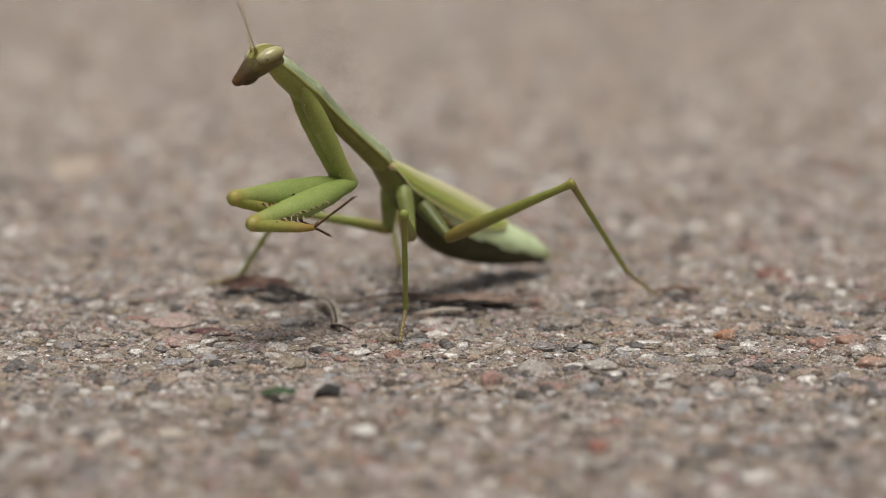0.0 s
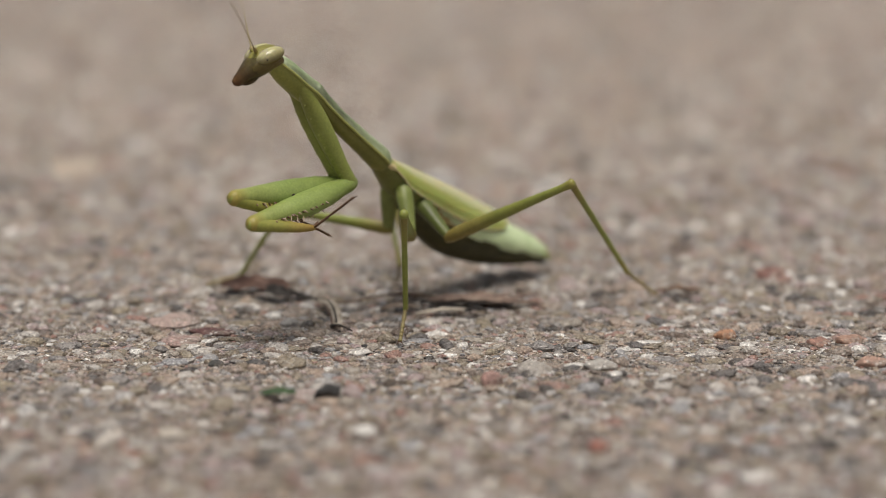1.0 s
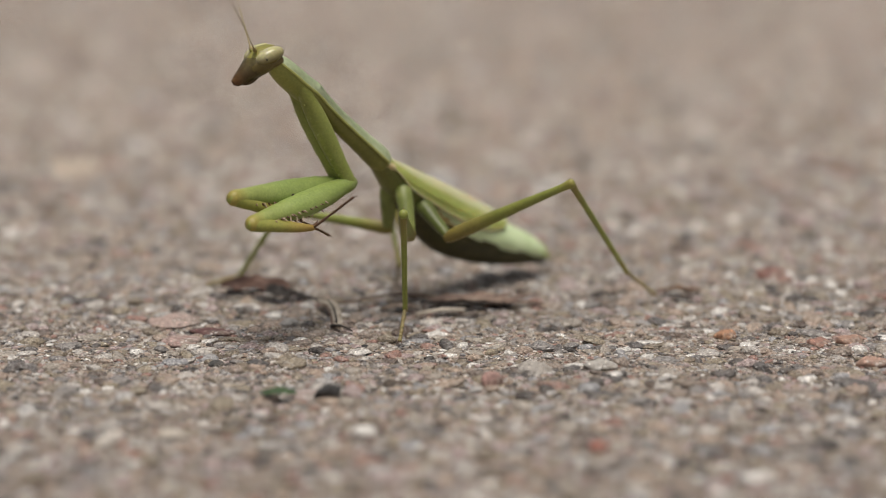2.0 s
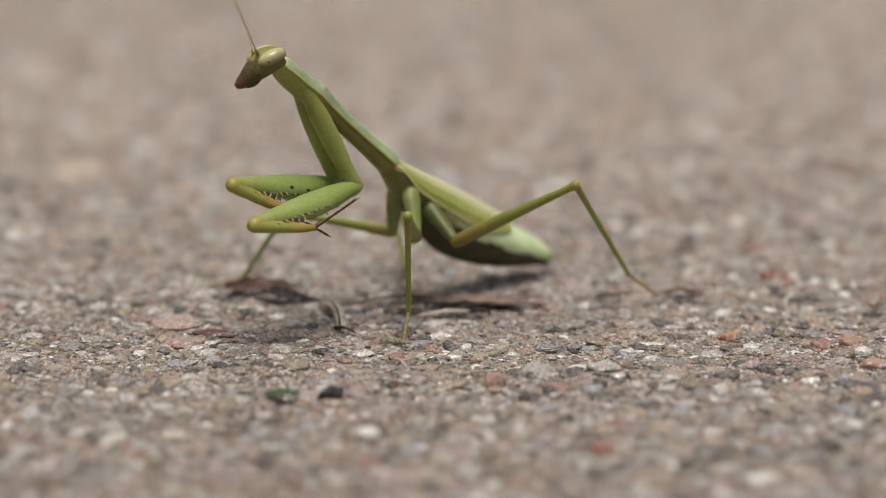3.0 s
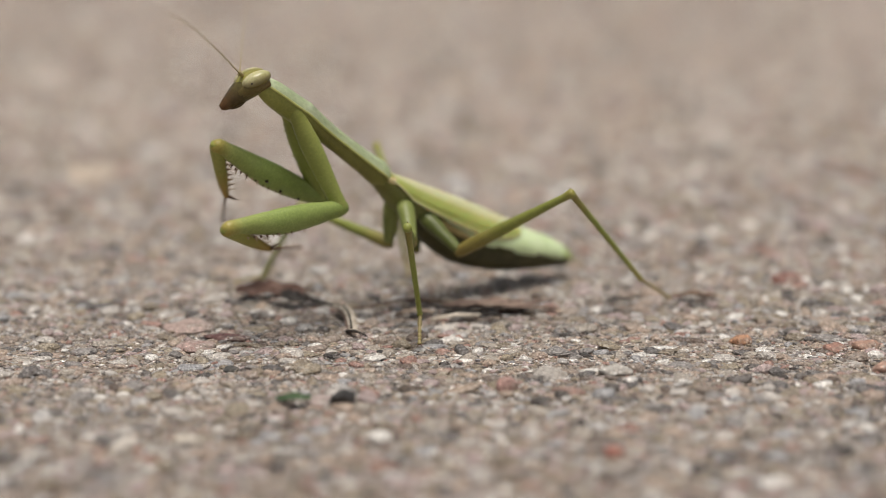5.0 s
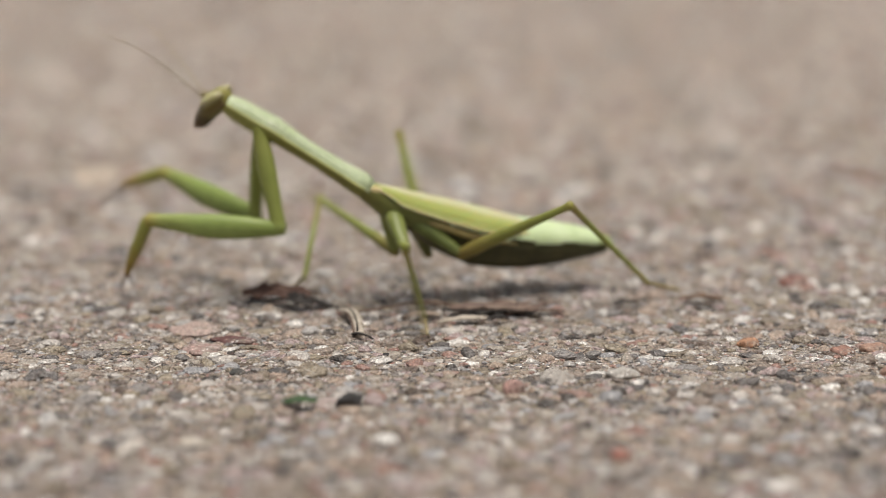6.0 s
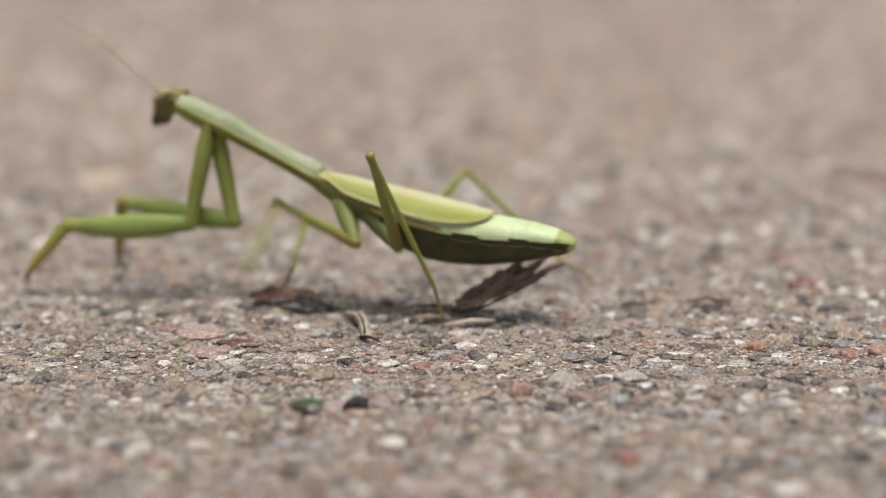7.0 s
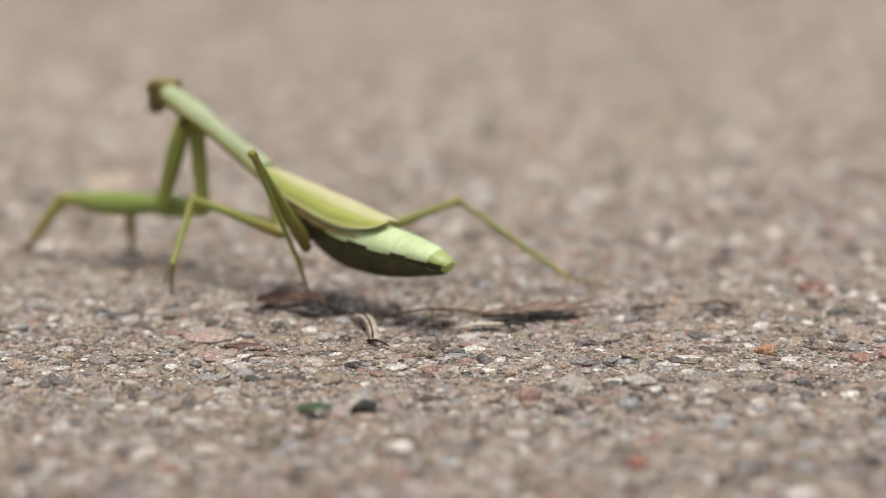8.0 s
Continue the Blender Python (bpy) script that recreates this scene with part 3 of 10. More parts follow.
BELLY = [(7, 0, -1.81, 1.8, 1.31), (10, 0, -1.99, 2.5, 1.8), (14, 0, -2.24, 3.1, 2.35), (20, 0, -2.35, 3.65, 2.75), (27, 0, -1.75, 3.6, 2.55), (33, 0, -0.8, 3.05, 2.05), (37, 0, -0.2, 2.35, 1.5), (39.2, 0, -0.05, 1.8, 1.1), (40.4, 0, -0.05, 1.35, 0.8), (41, 0, -0.1, 0.7, 0.42)]


def make_abdomen():
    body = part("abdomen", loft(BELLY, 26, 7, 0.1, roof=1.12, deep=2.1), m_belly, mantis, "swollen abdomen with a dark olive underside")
    rows = spline(BELLY, 24)
    at = lambda y: min(rows, key=lambda r: abs(r[0] - y))
    edges = [9, 14, 18.5, 23, 27.5, 31.5, 34.8, 38.0, 40.7]
    for a, b, low in zip(edges, edges[1:], (2, -1, 4, -2, 4, -1, 4, 0)):
        st = []
        for k in range(6):
            y = a + (b + 0.5 - a) * k / 5
            r = at(min(y, 41.0))
            g = 0.13 + 0.06 * (k / 5) ** 2
            st.append((y, 0, r[2] + 0.05, r[3] + g, r[4] + g))
        bm = loft(st, 22, 3, 0.05, radians(-low), radians(180 + low), roof=1.12, deep=2.1)
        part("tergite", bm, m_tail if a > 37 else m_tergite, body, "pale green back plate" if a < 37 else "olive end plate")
    for a, b in zip(edges[:-1], edges[1:]):
        r0 = at((a + b) / 2)
        for s in (1, -1):
            bm = loft([(a + 0.3, s * (at(a)[3] - 0.02), at(a)[2] - 0.95, 0.1, 0.16), ((a + b) / 2, s * (r0[3] + 0.12), r0[2] - 1.25, 0.12, 0.22),
                       (b - 0.1, s * (at(b)[3] - 0.02), at(b)[2] - 0.95, 0.1, 0.15)], 8, 3)
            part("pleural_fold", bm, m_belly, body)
    for s in (1, -1):
        part("cercus", loft([(39, s * 0.6, -0.2, 0.26, 0.22), (40.3, s * 0.95, 0.0, 0.22, 0.2), (41.4, s * 1.1, 0.1, 0.1, 0.1)], 8, 3), m_tip, body, "short olive tail feeler")
    part("tail_tip", blob(bmesh.new(), (0, 40.3, -0.3), (1.45, 1.0, 1.15), 2, 0.15), m_tail, body, "blunt olive tip of the abdomen")
    limbs["abdomen"] = body


def make_foreleg(side):
    limbs[side + "F_coxa"] = part("foreleg_coxa", loft([(-1.2, 0, 0, 0.8, 0.9), (0.8, 0, 0, 1.05, 1.15), (3.8, 0, 0, 1.3, 1.45), (6, 0, 0, 1.32, 1.5), (9, 0, 0, 1.25, 1.4), (13, 0, 0, 1.1, 1.2),
                                                        (15, 0, 0, 1.15, 1.2), (16.0, 0, 0, 0.8, 0.85)], 18, 5, 0.06), m_upper, mantis)
    femur = part("foreleg_femur", loft([(-1.0, 0, 0, 0.8, 0.85), (0.2, 0, 0, 1.15, 1.25), (2.2, 0, -0.1, 1.15, 1.38), (5, 0, -0.2, 1.35, 1.75), (9, 0, -0.3, 1.4, 1.95), (11.5, 0, -0.28, 1.35, 1.88),
                                        (14, 0, -0.15, 1.2, 1.6), (18, 0, 0.05, 0.98, 1.2), (20.2, 0, 0, 0.98, 1.12), (21.0, 0, -0.1, 0.55, 0.65)], 20, 5, 0.06), m_arm, mantis)
    for k in range(15):
        y = 7.2 + 0.7 * k + 0.25 * math.sin(k * 2.3)
        for s in (1, -1):
            bm = cone(bmesh.new(), (s * 0.75, y, -1.7 + 0.03 * abs(k - 5)), (s * 0.25, -0.15, -1), (0.85 if k % 3 == 0 else 0.5) + 0.12 * math.sin(k * 1.7), 0.15)
            part("spine", bm, m_spine if (k + (s > 0)) % 2 else m_tooth, femur, "brown tipped spine")
    for k in range(11):
        y = 1.5 + 1.15 * k + 0.2 * math.sin(k * 2.1)
        part("tubercle", cone(bmesh.new(), (0.25 * (-1) ** k, y, -1.15 - 0.22 * math.sin(math.pi * min(1, y / 12))), (0.15 * (-1) ** k, 0.2, -1), 0.34, 0.15), m_upper, limbs[side + "F_coxa"])
    inner = 1 if side == "n" else -1
    part("dark_mark", blob(bmesh.new(), (-inner * 0.98, 1.0, 0.3), (0.3, 0.75, 0.6), 2), m_spot, limbs[side + "F_coxa"], "black spot on the inner upper arm")
    for y, z, r in ((4.2, -1.3, 0.2), (7.6, -1.5, 0.2), (10.6, -1.0, 0.3)):
        part("dark_mark", blob(bmesh.new(), (inner * 1.22, y, z), (0.14, r * 1.3, r), 2), m_spot, femur, "dark brown spot")
    limbs[side + "F_femur"] = femur
    tibia = part("foreleg_tibia", loft([(-0.6, 0, 0, 0.6, 0.7), (0.5, 0, 0, 0.85, 1.0), (3, 0, 0, 0.78, 0.98), (5.5, 0, 0, 0.7, 0.9), (7.6, 0, 0, 0.58, 0.72), (9, 0, -0.05, 0.44, 0.52), (9.7, 0, -0.1, 0.3, 0.35)], 14, 4, 0.05), m_shin, mantis,
                 "olive to orange-brown grasping shin")
    for k in range(8):
        for s in (1, -1):
            bm = cone(bmesh.new(), (s * 0.4, 1.4 + 0.95 * k, -0.75), (s * 0.25, 0.15, -1), 0.75 + 0.05 * k, 0.13)
            part("spine", bm, m_spine if s > 0 else m_tooth, tibia)
    part("claw", cone(bmesh.new(), (0, 9.2, -0.1), (0, 1, -0.5), 2.2, 0.34, (0, -0.3, -0.8), 8), m_spine, tibia, "dark hooked claw")
    limbs[side + "F_tibia"] = tibia
    make_tarsus(side + "F_tarsus", "foreleg_tarsus", 8.0, 0.2)


def make_tarsus(key, name, length, r):
    st, y = [], -0.2
    for k, frac in enumerate((0.42, 0.2, 0.14, 0.1, 0.14)):
        st += [(y, 0, 0, r * 0.8, r * 0.75), (y + length * frac * 0.85, 0, 0, r * 1.15, r * 1.05)]
        y += length * frac
    st.append((y, 0, 0, r * 0.6, r * 0.6))
    ob = part(name, loft(st, 8, 2), m_claw if name.startswith("fore") else m_foot, mantis, "thin jointed brownish foot")
    for s in (1, -1):
        part("claw", cone(bmesh.new(), (s * 0.1, y - 0.15, 0), (s * 0.6, 1, 0.1), 0.7, 0.1, (0, 0, -0.25)), m_spine, ob)
    limbs[key] = ob


def make_leg(side, kind, name, cox, fem, tib, tar, fat):
    pre = side + kind
    limbs[pre + "_coxa"] = part(name + "_coxa", loft([(-1.2, 0, 0, 1.0, 1.1), (0.6, 0, 0, 1.25, 1.4), (cox * 0.5, 0, 0, 1.0, 1.2), (cox * 0.9, 0, 0, 0.75, 0.85), (cox + 0.5, 0, 0, 0.45, 0.5)], 14, 4, 0.06), m_coxa if kind == "M" else m_shaded_hip, mantis)
    femur = part(name + "_femur", loft([(-0.6, 0, 0, 0.6, 0.65), (0.6, 0, 0, 0.85, 0.95), (fem * 0.2, 0, 0.05, fat * 0.85, fat * 1.05), (fem * 0.55, 0, 0.05, fat * 0.68, fat * 0.8), (fem * 0.9, 0, 0, 0.52, 0.56),
                                       (fem, 0, 0, 0.68, 0.72), (fem + 0.5, 0, 0, 0.35, 0.4)], 14, 5, 0.03), m_thigh if kind == "H" else m_leg, mantis)
    part("knee_spur", cone(bmesh.new(), (0, fem - 0.3, 0.5), (0, 0.8, 0.5), 0.8, 0.14), m_foot, femur)
    limbs[pre + "_femur"] = femur
    tibia = part(name + "_tibia", loft([(-0.3, 0, 0, 0.42, 0.45), (0.5, 0, 0, 0.52, 0.56), (2.2, 0, 0, 0.44, 0.46), (tib * 0.5, 0, 0, 0.4, 0.42), (tib * 0.92, 0, 0, 0.36, 0.38), (tib + 0.2, 0, 0, 0.4, 0.4)], 12, 5, 0.02), m_leg, mantis)
    for s in (1, -1):
        part("spur", cone(bmesh.new(), (s * 0.25, tib - 0.3, 0), (s * 0.5, 1, 0), 0.9, 0.11), m_foot, tibia)
    limbs[pre + "_tibia"] = tibia
    make_tarsus(pre + "_tarsus", name + "_tarsus", tar, 0.27)


make_head()
make_prothorax()
make_thorax()
make_abdomen()
for side in "nf":
    make_foreleg(side)
    make_leg(side, "M", "midleg", 7.0, 16.7, 15.3, 5.5, 0.85)
    make_leg(side, "H", "hindleg", 7.5, 21.0, 22.4, 8.0, 1.0)
    feeler = loft([(0, 0, 0, 0.3, 0.3), (0.8, 0, 0, 0.26, 0.26), (1.6, 0, 0.02, 0.09, 0.09), (9, 0.1, 0.6, 0.065, 0.065), (18, 0.2, 0.8, 0.045, 0.045), (26, 0.2, -0.4, 0.03, 0.03)], 8, 8)
    limbs[side + "_antenna"] = part("antenna", feeler, m_foot, mantis, "long thread-like brown antenna")


# ---- debris ----
def sheet(length, width, rise, curl, seed, ragged=0.35, nu=36, nv=10, taper=1.0, twist=0.0, thick=0.16):
    """A dry leaf scrap, in millimetres: along x, curled about its length, with torn edges."""
    bm = bmesh.new()
    grid = []
    for i in range(nu + 1):
        u = i / nu
        row = []
        half = width / 2 * (math.sin(math.pi * min(0.97, max(0.04, u))) ** 0.5) ** taper
        for j in range(nv + 1):
            v = j / nv * 2 - 1
            edge = 1 + ragged * noise.noise(Vector((u * 9, v * 1.5, seed))) + 0.5 * ragged * noise.noise(Vector((u * 27, v, seed)))
            a = v * curl + twist * u
            rad = half / max(curl, 0.2)
            y = rad * math.sin(a) * edge
            z = rad * (1 - math.cos(a)) * edge + rise * math.sin(math.pi * u) ** 1.5 + 0.17 * width * noise.noise(Vector((u * 5, v * 2, seed + 4)))
            row.append(bm.verts.new(Vector((u * length, y, z)) / 1000))
        grid.append(row)
    for i in range(nu):
        for j in range(nv):
            bm.faces.new((grid[i][j], grid[i + 1][j], grid[i + 1][j + 1], grid[i][j + 1]))
    bmesh.ops.recalc_face_normals(bm, faces=bm.faces)
    bmesh.ops.solidify(bm, geom=bm.faces, thickness=thick / 1000)
    lowest = min(v.co.z for v in bm.verts)
    for v in bm.verts:
        v.co.z -= lowest
    return bm


def strand(points, r0, r1, sides=8, flat=1.0):
    """A thin stalk through points, in millimetres."""
    bm = bmesh.new()
    rows = spline(points, 6)
    rings = []
    for i, p in enumerate(rows):
        q, o = Vector(rows[min(i + 1, len(rows) - 1)]), Vector(rows[max(i - 1, 0)])
        way = (q - o).normalized()
        side = way.cross(Vector((0, 0, 1))).normalized()
        up = side.cross(way)
        r = (r0 + (r1 - r0) * i / (len(rows) - 1)) * (1 + 0.25 * noise.noise(Vector((i * 0.7, r0, 2))))
        rings.append([bm.verts.new((Vector(p) + (side * math.cos(a) + up * math.sin(a) * flat) * r) / 1000) for a in (2 * math.pi * k / sides for k in range(sides))])
    for r, s in zip(rings, rings[1:]):
        for k in range(sides):
            bm.faces.new((r[k], r[(k + 1) % sides], s[(k + 1) % sides], s[k]))
    bm.faces.new(rings[0])
    bm.faces.new(rings[-1])
    return bm


def lay(ob, x, y, z, rx=0, ry=0, rz=0):
    ob.matrix_local = pose(x, y, ground_height(x, y) + z, rx, ry, rz)
    return ob


leaf = thing("dead_leaf", "crumpled dark brown dead leaf lying on the concrete", "leaf")
part("blade", sheet(10.8, 3.3, 0.35, 0.55, 2.0, 0.22, taper=0.8), m_dry, leaf)
part("fold", sheet(5.2, 1.9, 0.25, 0.5, 7.0, 0.35), m_char, leaf, "blackened fold of the leaf").matrix_local = pose(0.0068, -0.0008, 0.0004, 14, 4, -14)
part("torn_edge", strand([(1.2, -1.0, 0.3), (4.5, -1.5, 0.5), (8, -1.1, 0.6), (11.5, -1.0, 0.6)], 0.22, 0.38, 8, 0.7), m_char, leaf, "black torn edge")
lay(leaf, -0.0338, 0.0032, 0.0006, 24, -2, -13)

curl = thing("curled_leaf_scrap", "pale grey curled leaf scrap with a black edge", "leaf scrap")
part("stalk", strand([(-1.2, 1.0, 0.9), (0.4, 0.2, 1.1), (1.6, -0.6, 0.8), (3.3, -2.0, 0.7), (5.4, -3.7, 0.6)], 0.5, 0.28, 8, 0.8), m_char, curl, "thin black stalk")
arch = [(5.0, -3.2, 0.4), (6.3, -6.0, 1.1), (7.2, -9.4, 1.3), (7.9, -13.2, 0.95), (8.2, -16.4, 0.4)]
part("blade", strand(arch, 0.85, 0.7, 12, 0.4), m_straw, curl)
part("vein", strand([(x - 0.25, y + 0.2, z + 0.3) for x, y, z in arch], 0.13, 0.17), m_char, curl, "black midline of the scrap")
part("lining", strand([(x - 0.7, y + 0.2, z - 0.35) for x, y, z in arch[1:]], 0.25, 0.35, 10, 0.6), m_flap, curl, "brown underside of the scrap")
part("edge", strand([(7.2, -16.2, 0.3), (8.2, -17.0, 0.6), (9.2, -17.6, 0.5), (10.3, -18.9, 0.3)], 0.36, 0.16, 8, 0.6), m_char, curl, "black torn edge")
lay(curl, -0.0234, 0.0007, -0.0001)

stem = thing("dry_stem", "thin brown dry grass stem lying on gravel", "stem")
part("stalk", strand([(0, 0, 0.4), (5, 1.6, 0.9), (8, 3.2, 1.1), (11.8, 4.8, 0.8), (16, 4.0, 0.5), (20.4, 2.3, 0.35)], 0.14, 0.22), m_twig, stem)
lay(stem, -0.0170, -0.0042, 0)

for (x, y), size, turn, seed, mat, what in (((-0.0095, -0.0058), (6, 2.2), 14, 3.1, m_tan, "flat pale tan leaf scrap"), ((-0.0040, -0.0086), (8.6, 1.3), 14, 5.2, m_straw, "narrow pale grey leaf strip"),
                                            ((0.0032, -0.0077), (3.4, 1.3), 4, 6.3, m_char, "small black leaf crumb"), ((0.0329, 0.0041), (6.5, 1.8), -4, 1.3, m_twig, "thin reddish brown leaf sliver"),
                                            ((0.0225, 0.0020), (4, 1.2), 5, 2.6, m_char, "small dark leaf sliver"), ((-0.0075, 0.0015), (3.6, 1.6), -8, 8.1, m_flap, "curled brown leaf crumb")):
    scrap = thing("leaf_scrap", what + " on the concrete", "leaf scrap", "leaf scraps")
    part("blade", sheet(size[0], size[1], 0.3, 0.5, seed, 0.28), mat, scrap)
    lay(scrap, x, y, 0.0001, 0, 0, turn)

flap = thing("loose_leaf_strip", "brown dry leaf strip with a tattered, tipping end", "leaf strip")
part("blade", sheet(12.5, 3.8, 0.25, 0.45, 9.2, 0.25, taper=0.6), m_flap, flap)
part("rib", strand([(-1.2, -0.2, 0.4), (2, -1.6, 0.6), (6, -2.1, 0.8), (11.5, -1.8, 0.7)], 0.34, 0.15, 8, 0.7), m_char, flap, "black torn lower edge")
part("vein", strand([(1.5, -0.3, 0.5), (5, -0.5, 0.75), (9, -0.3, 0.75), (12, -0.4, 0.7)], 0.2, 0.12), m_tan, flap, "pale bare vein")
part("split", strand([(3.5, 0.5, 0.6), (7, 0.8, 0.85), (10.5, 0.7, 0.8)], 0.14, 0.2, 8, 0.6), m_char, flap, "dark split in the strip")
for way in ([(8.5, -1.2, 0.6), (12, -1.3, 0.7), (15, -0.8, 0.6), (17.2, -0.9, 0.4)], [(9.5, 0.0, 0.6), (12.5, 0.3, 0.8), (14.6, 1.0, 1.0), (16.6, 1.2, 1.3)], [(8.5, 1.2, 0.6), (10.6, 1.9, 0.8), (12.2, 2.4, 1.0)]):
    part("shred", strand(way, 0.85, 0.34, 8, 0.35), m_flap, flap, "tattered brown shred")
flap_x, flap_y = -0.0021, -0.0028

# single stones that stand out
STANDOUT = (("dark_stone", "black angular stone chip", (-0.0151, -0.0492), (1.9, 1.3, 1.35), 20, plain_stone("black_stone", (0.03, 0.028, 0.028), (0.01, 0.009, 0.009), 0.5)),
            ("stone", "smooth grey pebble", (-0.0254, -0.0340), (1.5, 1.2, 0.75), 0, plain_stone("slate", (0.10, 0.095, 0.095), (0.05, 0.047, 0.045))),
            ("stone", "small dark grey pebble", (-0.0311, -0.0332), (1.3, 1.1, 0.6), 40, plain_stone("slate_dark", (0.075, 0.075, 0.07), (0.035, 0.035, 0.03))),
            ("stone", "flat pale pink pebble", (-0.0395, -0.0106), (4.0, 4.4, 0.5), 0, plain_stone("pink_flat", (0.44, 0.335, 0.3), (0.34, 0.24, 0.21))),
            ("stone", "flat maroon pebble", (-0.0332, -0.0176), (3.6, 2.2, 0.7), -5, plain_stone("maroon", (0.14, 0.06, 0.055), (0.075, 0.03, 0.03))),
            ("stone", "pale grey and pink flat pebble", (-0.0373, -0.0223), (3.2, 3.0, 0.85), 12, plain_stone("pink_grey", (0.42, 0.31, 0.28), (0.2, 0.1, 0.085))),
            ("stone", "red pebble", (0.0188, -0.0691), (1.4, 1.2, 1.1), 0, plain_stone("red", (0.42, 0.17, 0.125), (0.28, 0.1, 0.075))),
            ("stone", "pink upright pebble", (0.0066, -0.0408), (1.8, 1.4, 1.6), 30, plain_stone("rose", (0.4, 0.25, 0.22), (0.25, 0.14, 0.12))),
            ("stone", "white pebble", (-0.0411, -0.0652), (2.3, 1.7, 1.0), 10, plain_stone("white_a", (0.62, 0.57, 0.52), (0.42, 0.38, 0.33))),
            ("stone", "white pebble", (-0.0335, -0.0635), (2.4, 1.7, 1.0), -15, plain_stone("white_b", (0.6, 0.54, 0.47), (0.42, 0.37, 0.3))),
            ("stone", "grey pebble", (-0.0211, -0.0697), (2.1, 1.6, 0.9), 0, plain_stone("grey_a", (0.16, 0.14, 0.125), (0.1, 0.085, 0.075))),
            ("stone", "pale grey flat pebble", (0.0124, -0.0350), (2.7, 3.2, 0.8), 15, plain_stone("grey_b", (0.42, 0.39, 0.36), (0.28, 0.25, 0.22))),
            ("stone", "pale grey pebble", (0.0213, -0.0353), (2.5, 2.2, 1.0), -10, plain_stone("grey_c", (0.45, 0.43, 0.4), (0.3, 0.28, 0.25))),
            ("stone", "orange pebble", (0.0576, -0.0228), (2.1, 1.8, 1.4), 0, plain_stone("orange_a", (0.38, 0.24, 0.18), (0.25, 0.14, 0.1))),
            ("stone", "orange-red pebble", (0.0530, -0.0240), (2.0, 1.7, 1.1), 20, plain_stone("orange_b", (0.34, 0.19, 0.145), (0.2, 0.1, 0.075))),
            ("stone", "orange pebble", (0.0406, -0.0182), (1.9, 1.6, 1.0), 20, plain_stone("orange_c", (0.44, 0.24, 0.14), (0.28, 0.14, 0.08))),
            ("stone", "pinkish pebble", (0.0589, -0.0329), (2.6, 2.0, 1.1), 0, plain_stone("pink_b", (0.42, 0.27, 0.21), (0.28, 0.16, 0.12))),
            ("stone", "red-brown pebble", (0.0516, 0.0141), (2.8, 2.4, 1.5), 0, plain_stone("red_b", (0.24, 0.1, 0.075), (0.14, 0.055, 0.045))),
            ("stone", "white pebble", (-0.0738, 0.0433), (1.7, 1.6, 1.3), 0, plain_stone("white_c", (0.75, 0.72, 0.7), (0.6, 0.56, 0.52))),
            ("stone", "pale bluish white pebble", (0.0001, 0.0922), (2.8, 2.6, 1.5), 0, plain_stone("white_d", (0.66, 0.66, 0.68), (0.5, 0.5, 0.52))),
            ("stone", "pale cream flat pebble", (-0.0728, 0.1003), (6.5, 7, 1.2), 0, plain_stone("cream", (0.55, 0.46, 0.37), (0.42, 0.34, 0.27))),
            ("stone", "dark speck of stone", (-0.0110, -0.0248), (0.7, 0.6, 0.5), 0, plain_stone("speck", (0.03, 0.028, 0.028), (0.012, 0.01, 0.01))),
            ("stone", "brown pebble", (-0.0065, -0.0426), (1.9, 1.3, 0.6), 0, plain_stone("brown_a", (0.1, 0.07, 0.05), (0.05, 0.035, 0.025))),
            ("stone", "pale lilac flat stone", (-0.0180, -0.0475), (2.6, 2.4, 0.5), 0, plain_stone("lilac", (0.42, 0.34, 0.32), (0.32, 0.25, 0.23))))
for name, what, (x, y), radii, turn, mat in STANDOUT:
    bm = blob(bmesh.new(), (0, 0, 0), [0.88 * q for q in radii], 2 if name == "dark_stone" else 3, 0.6 if name == "dark_stone" else 0.34, seed=x * 900)
    stone = tagged(new(name, mesh_of(name, bm, mat, name != "dark_stone")), what + " set in the worn concrete", "stone", "stones")
    lay(stone, x, y, 0.0002 if name == "dark_stone" else -0.0004 + radii[2] * 0.0001, 0, 0, turn)

bit = thing("green_leaf_fragment", "small dark green leaf fragment on gravel", "leaf scrap")
part("blade", sheet(4.6, 1.5, 0.3, 0.4, 4.4, 0.2), m_sprig, bit)
lay(bit, -0.0236, -0.0496, 0.0006, 14, 0, 3)


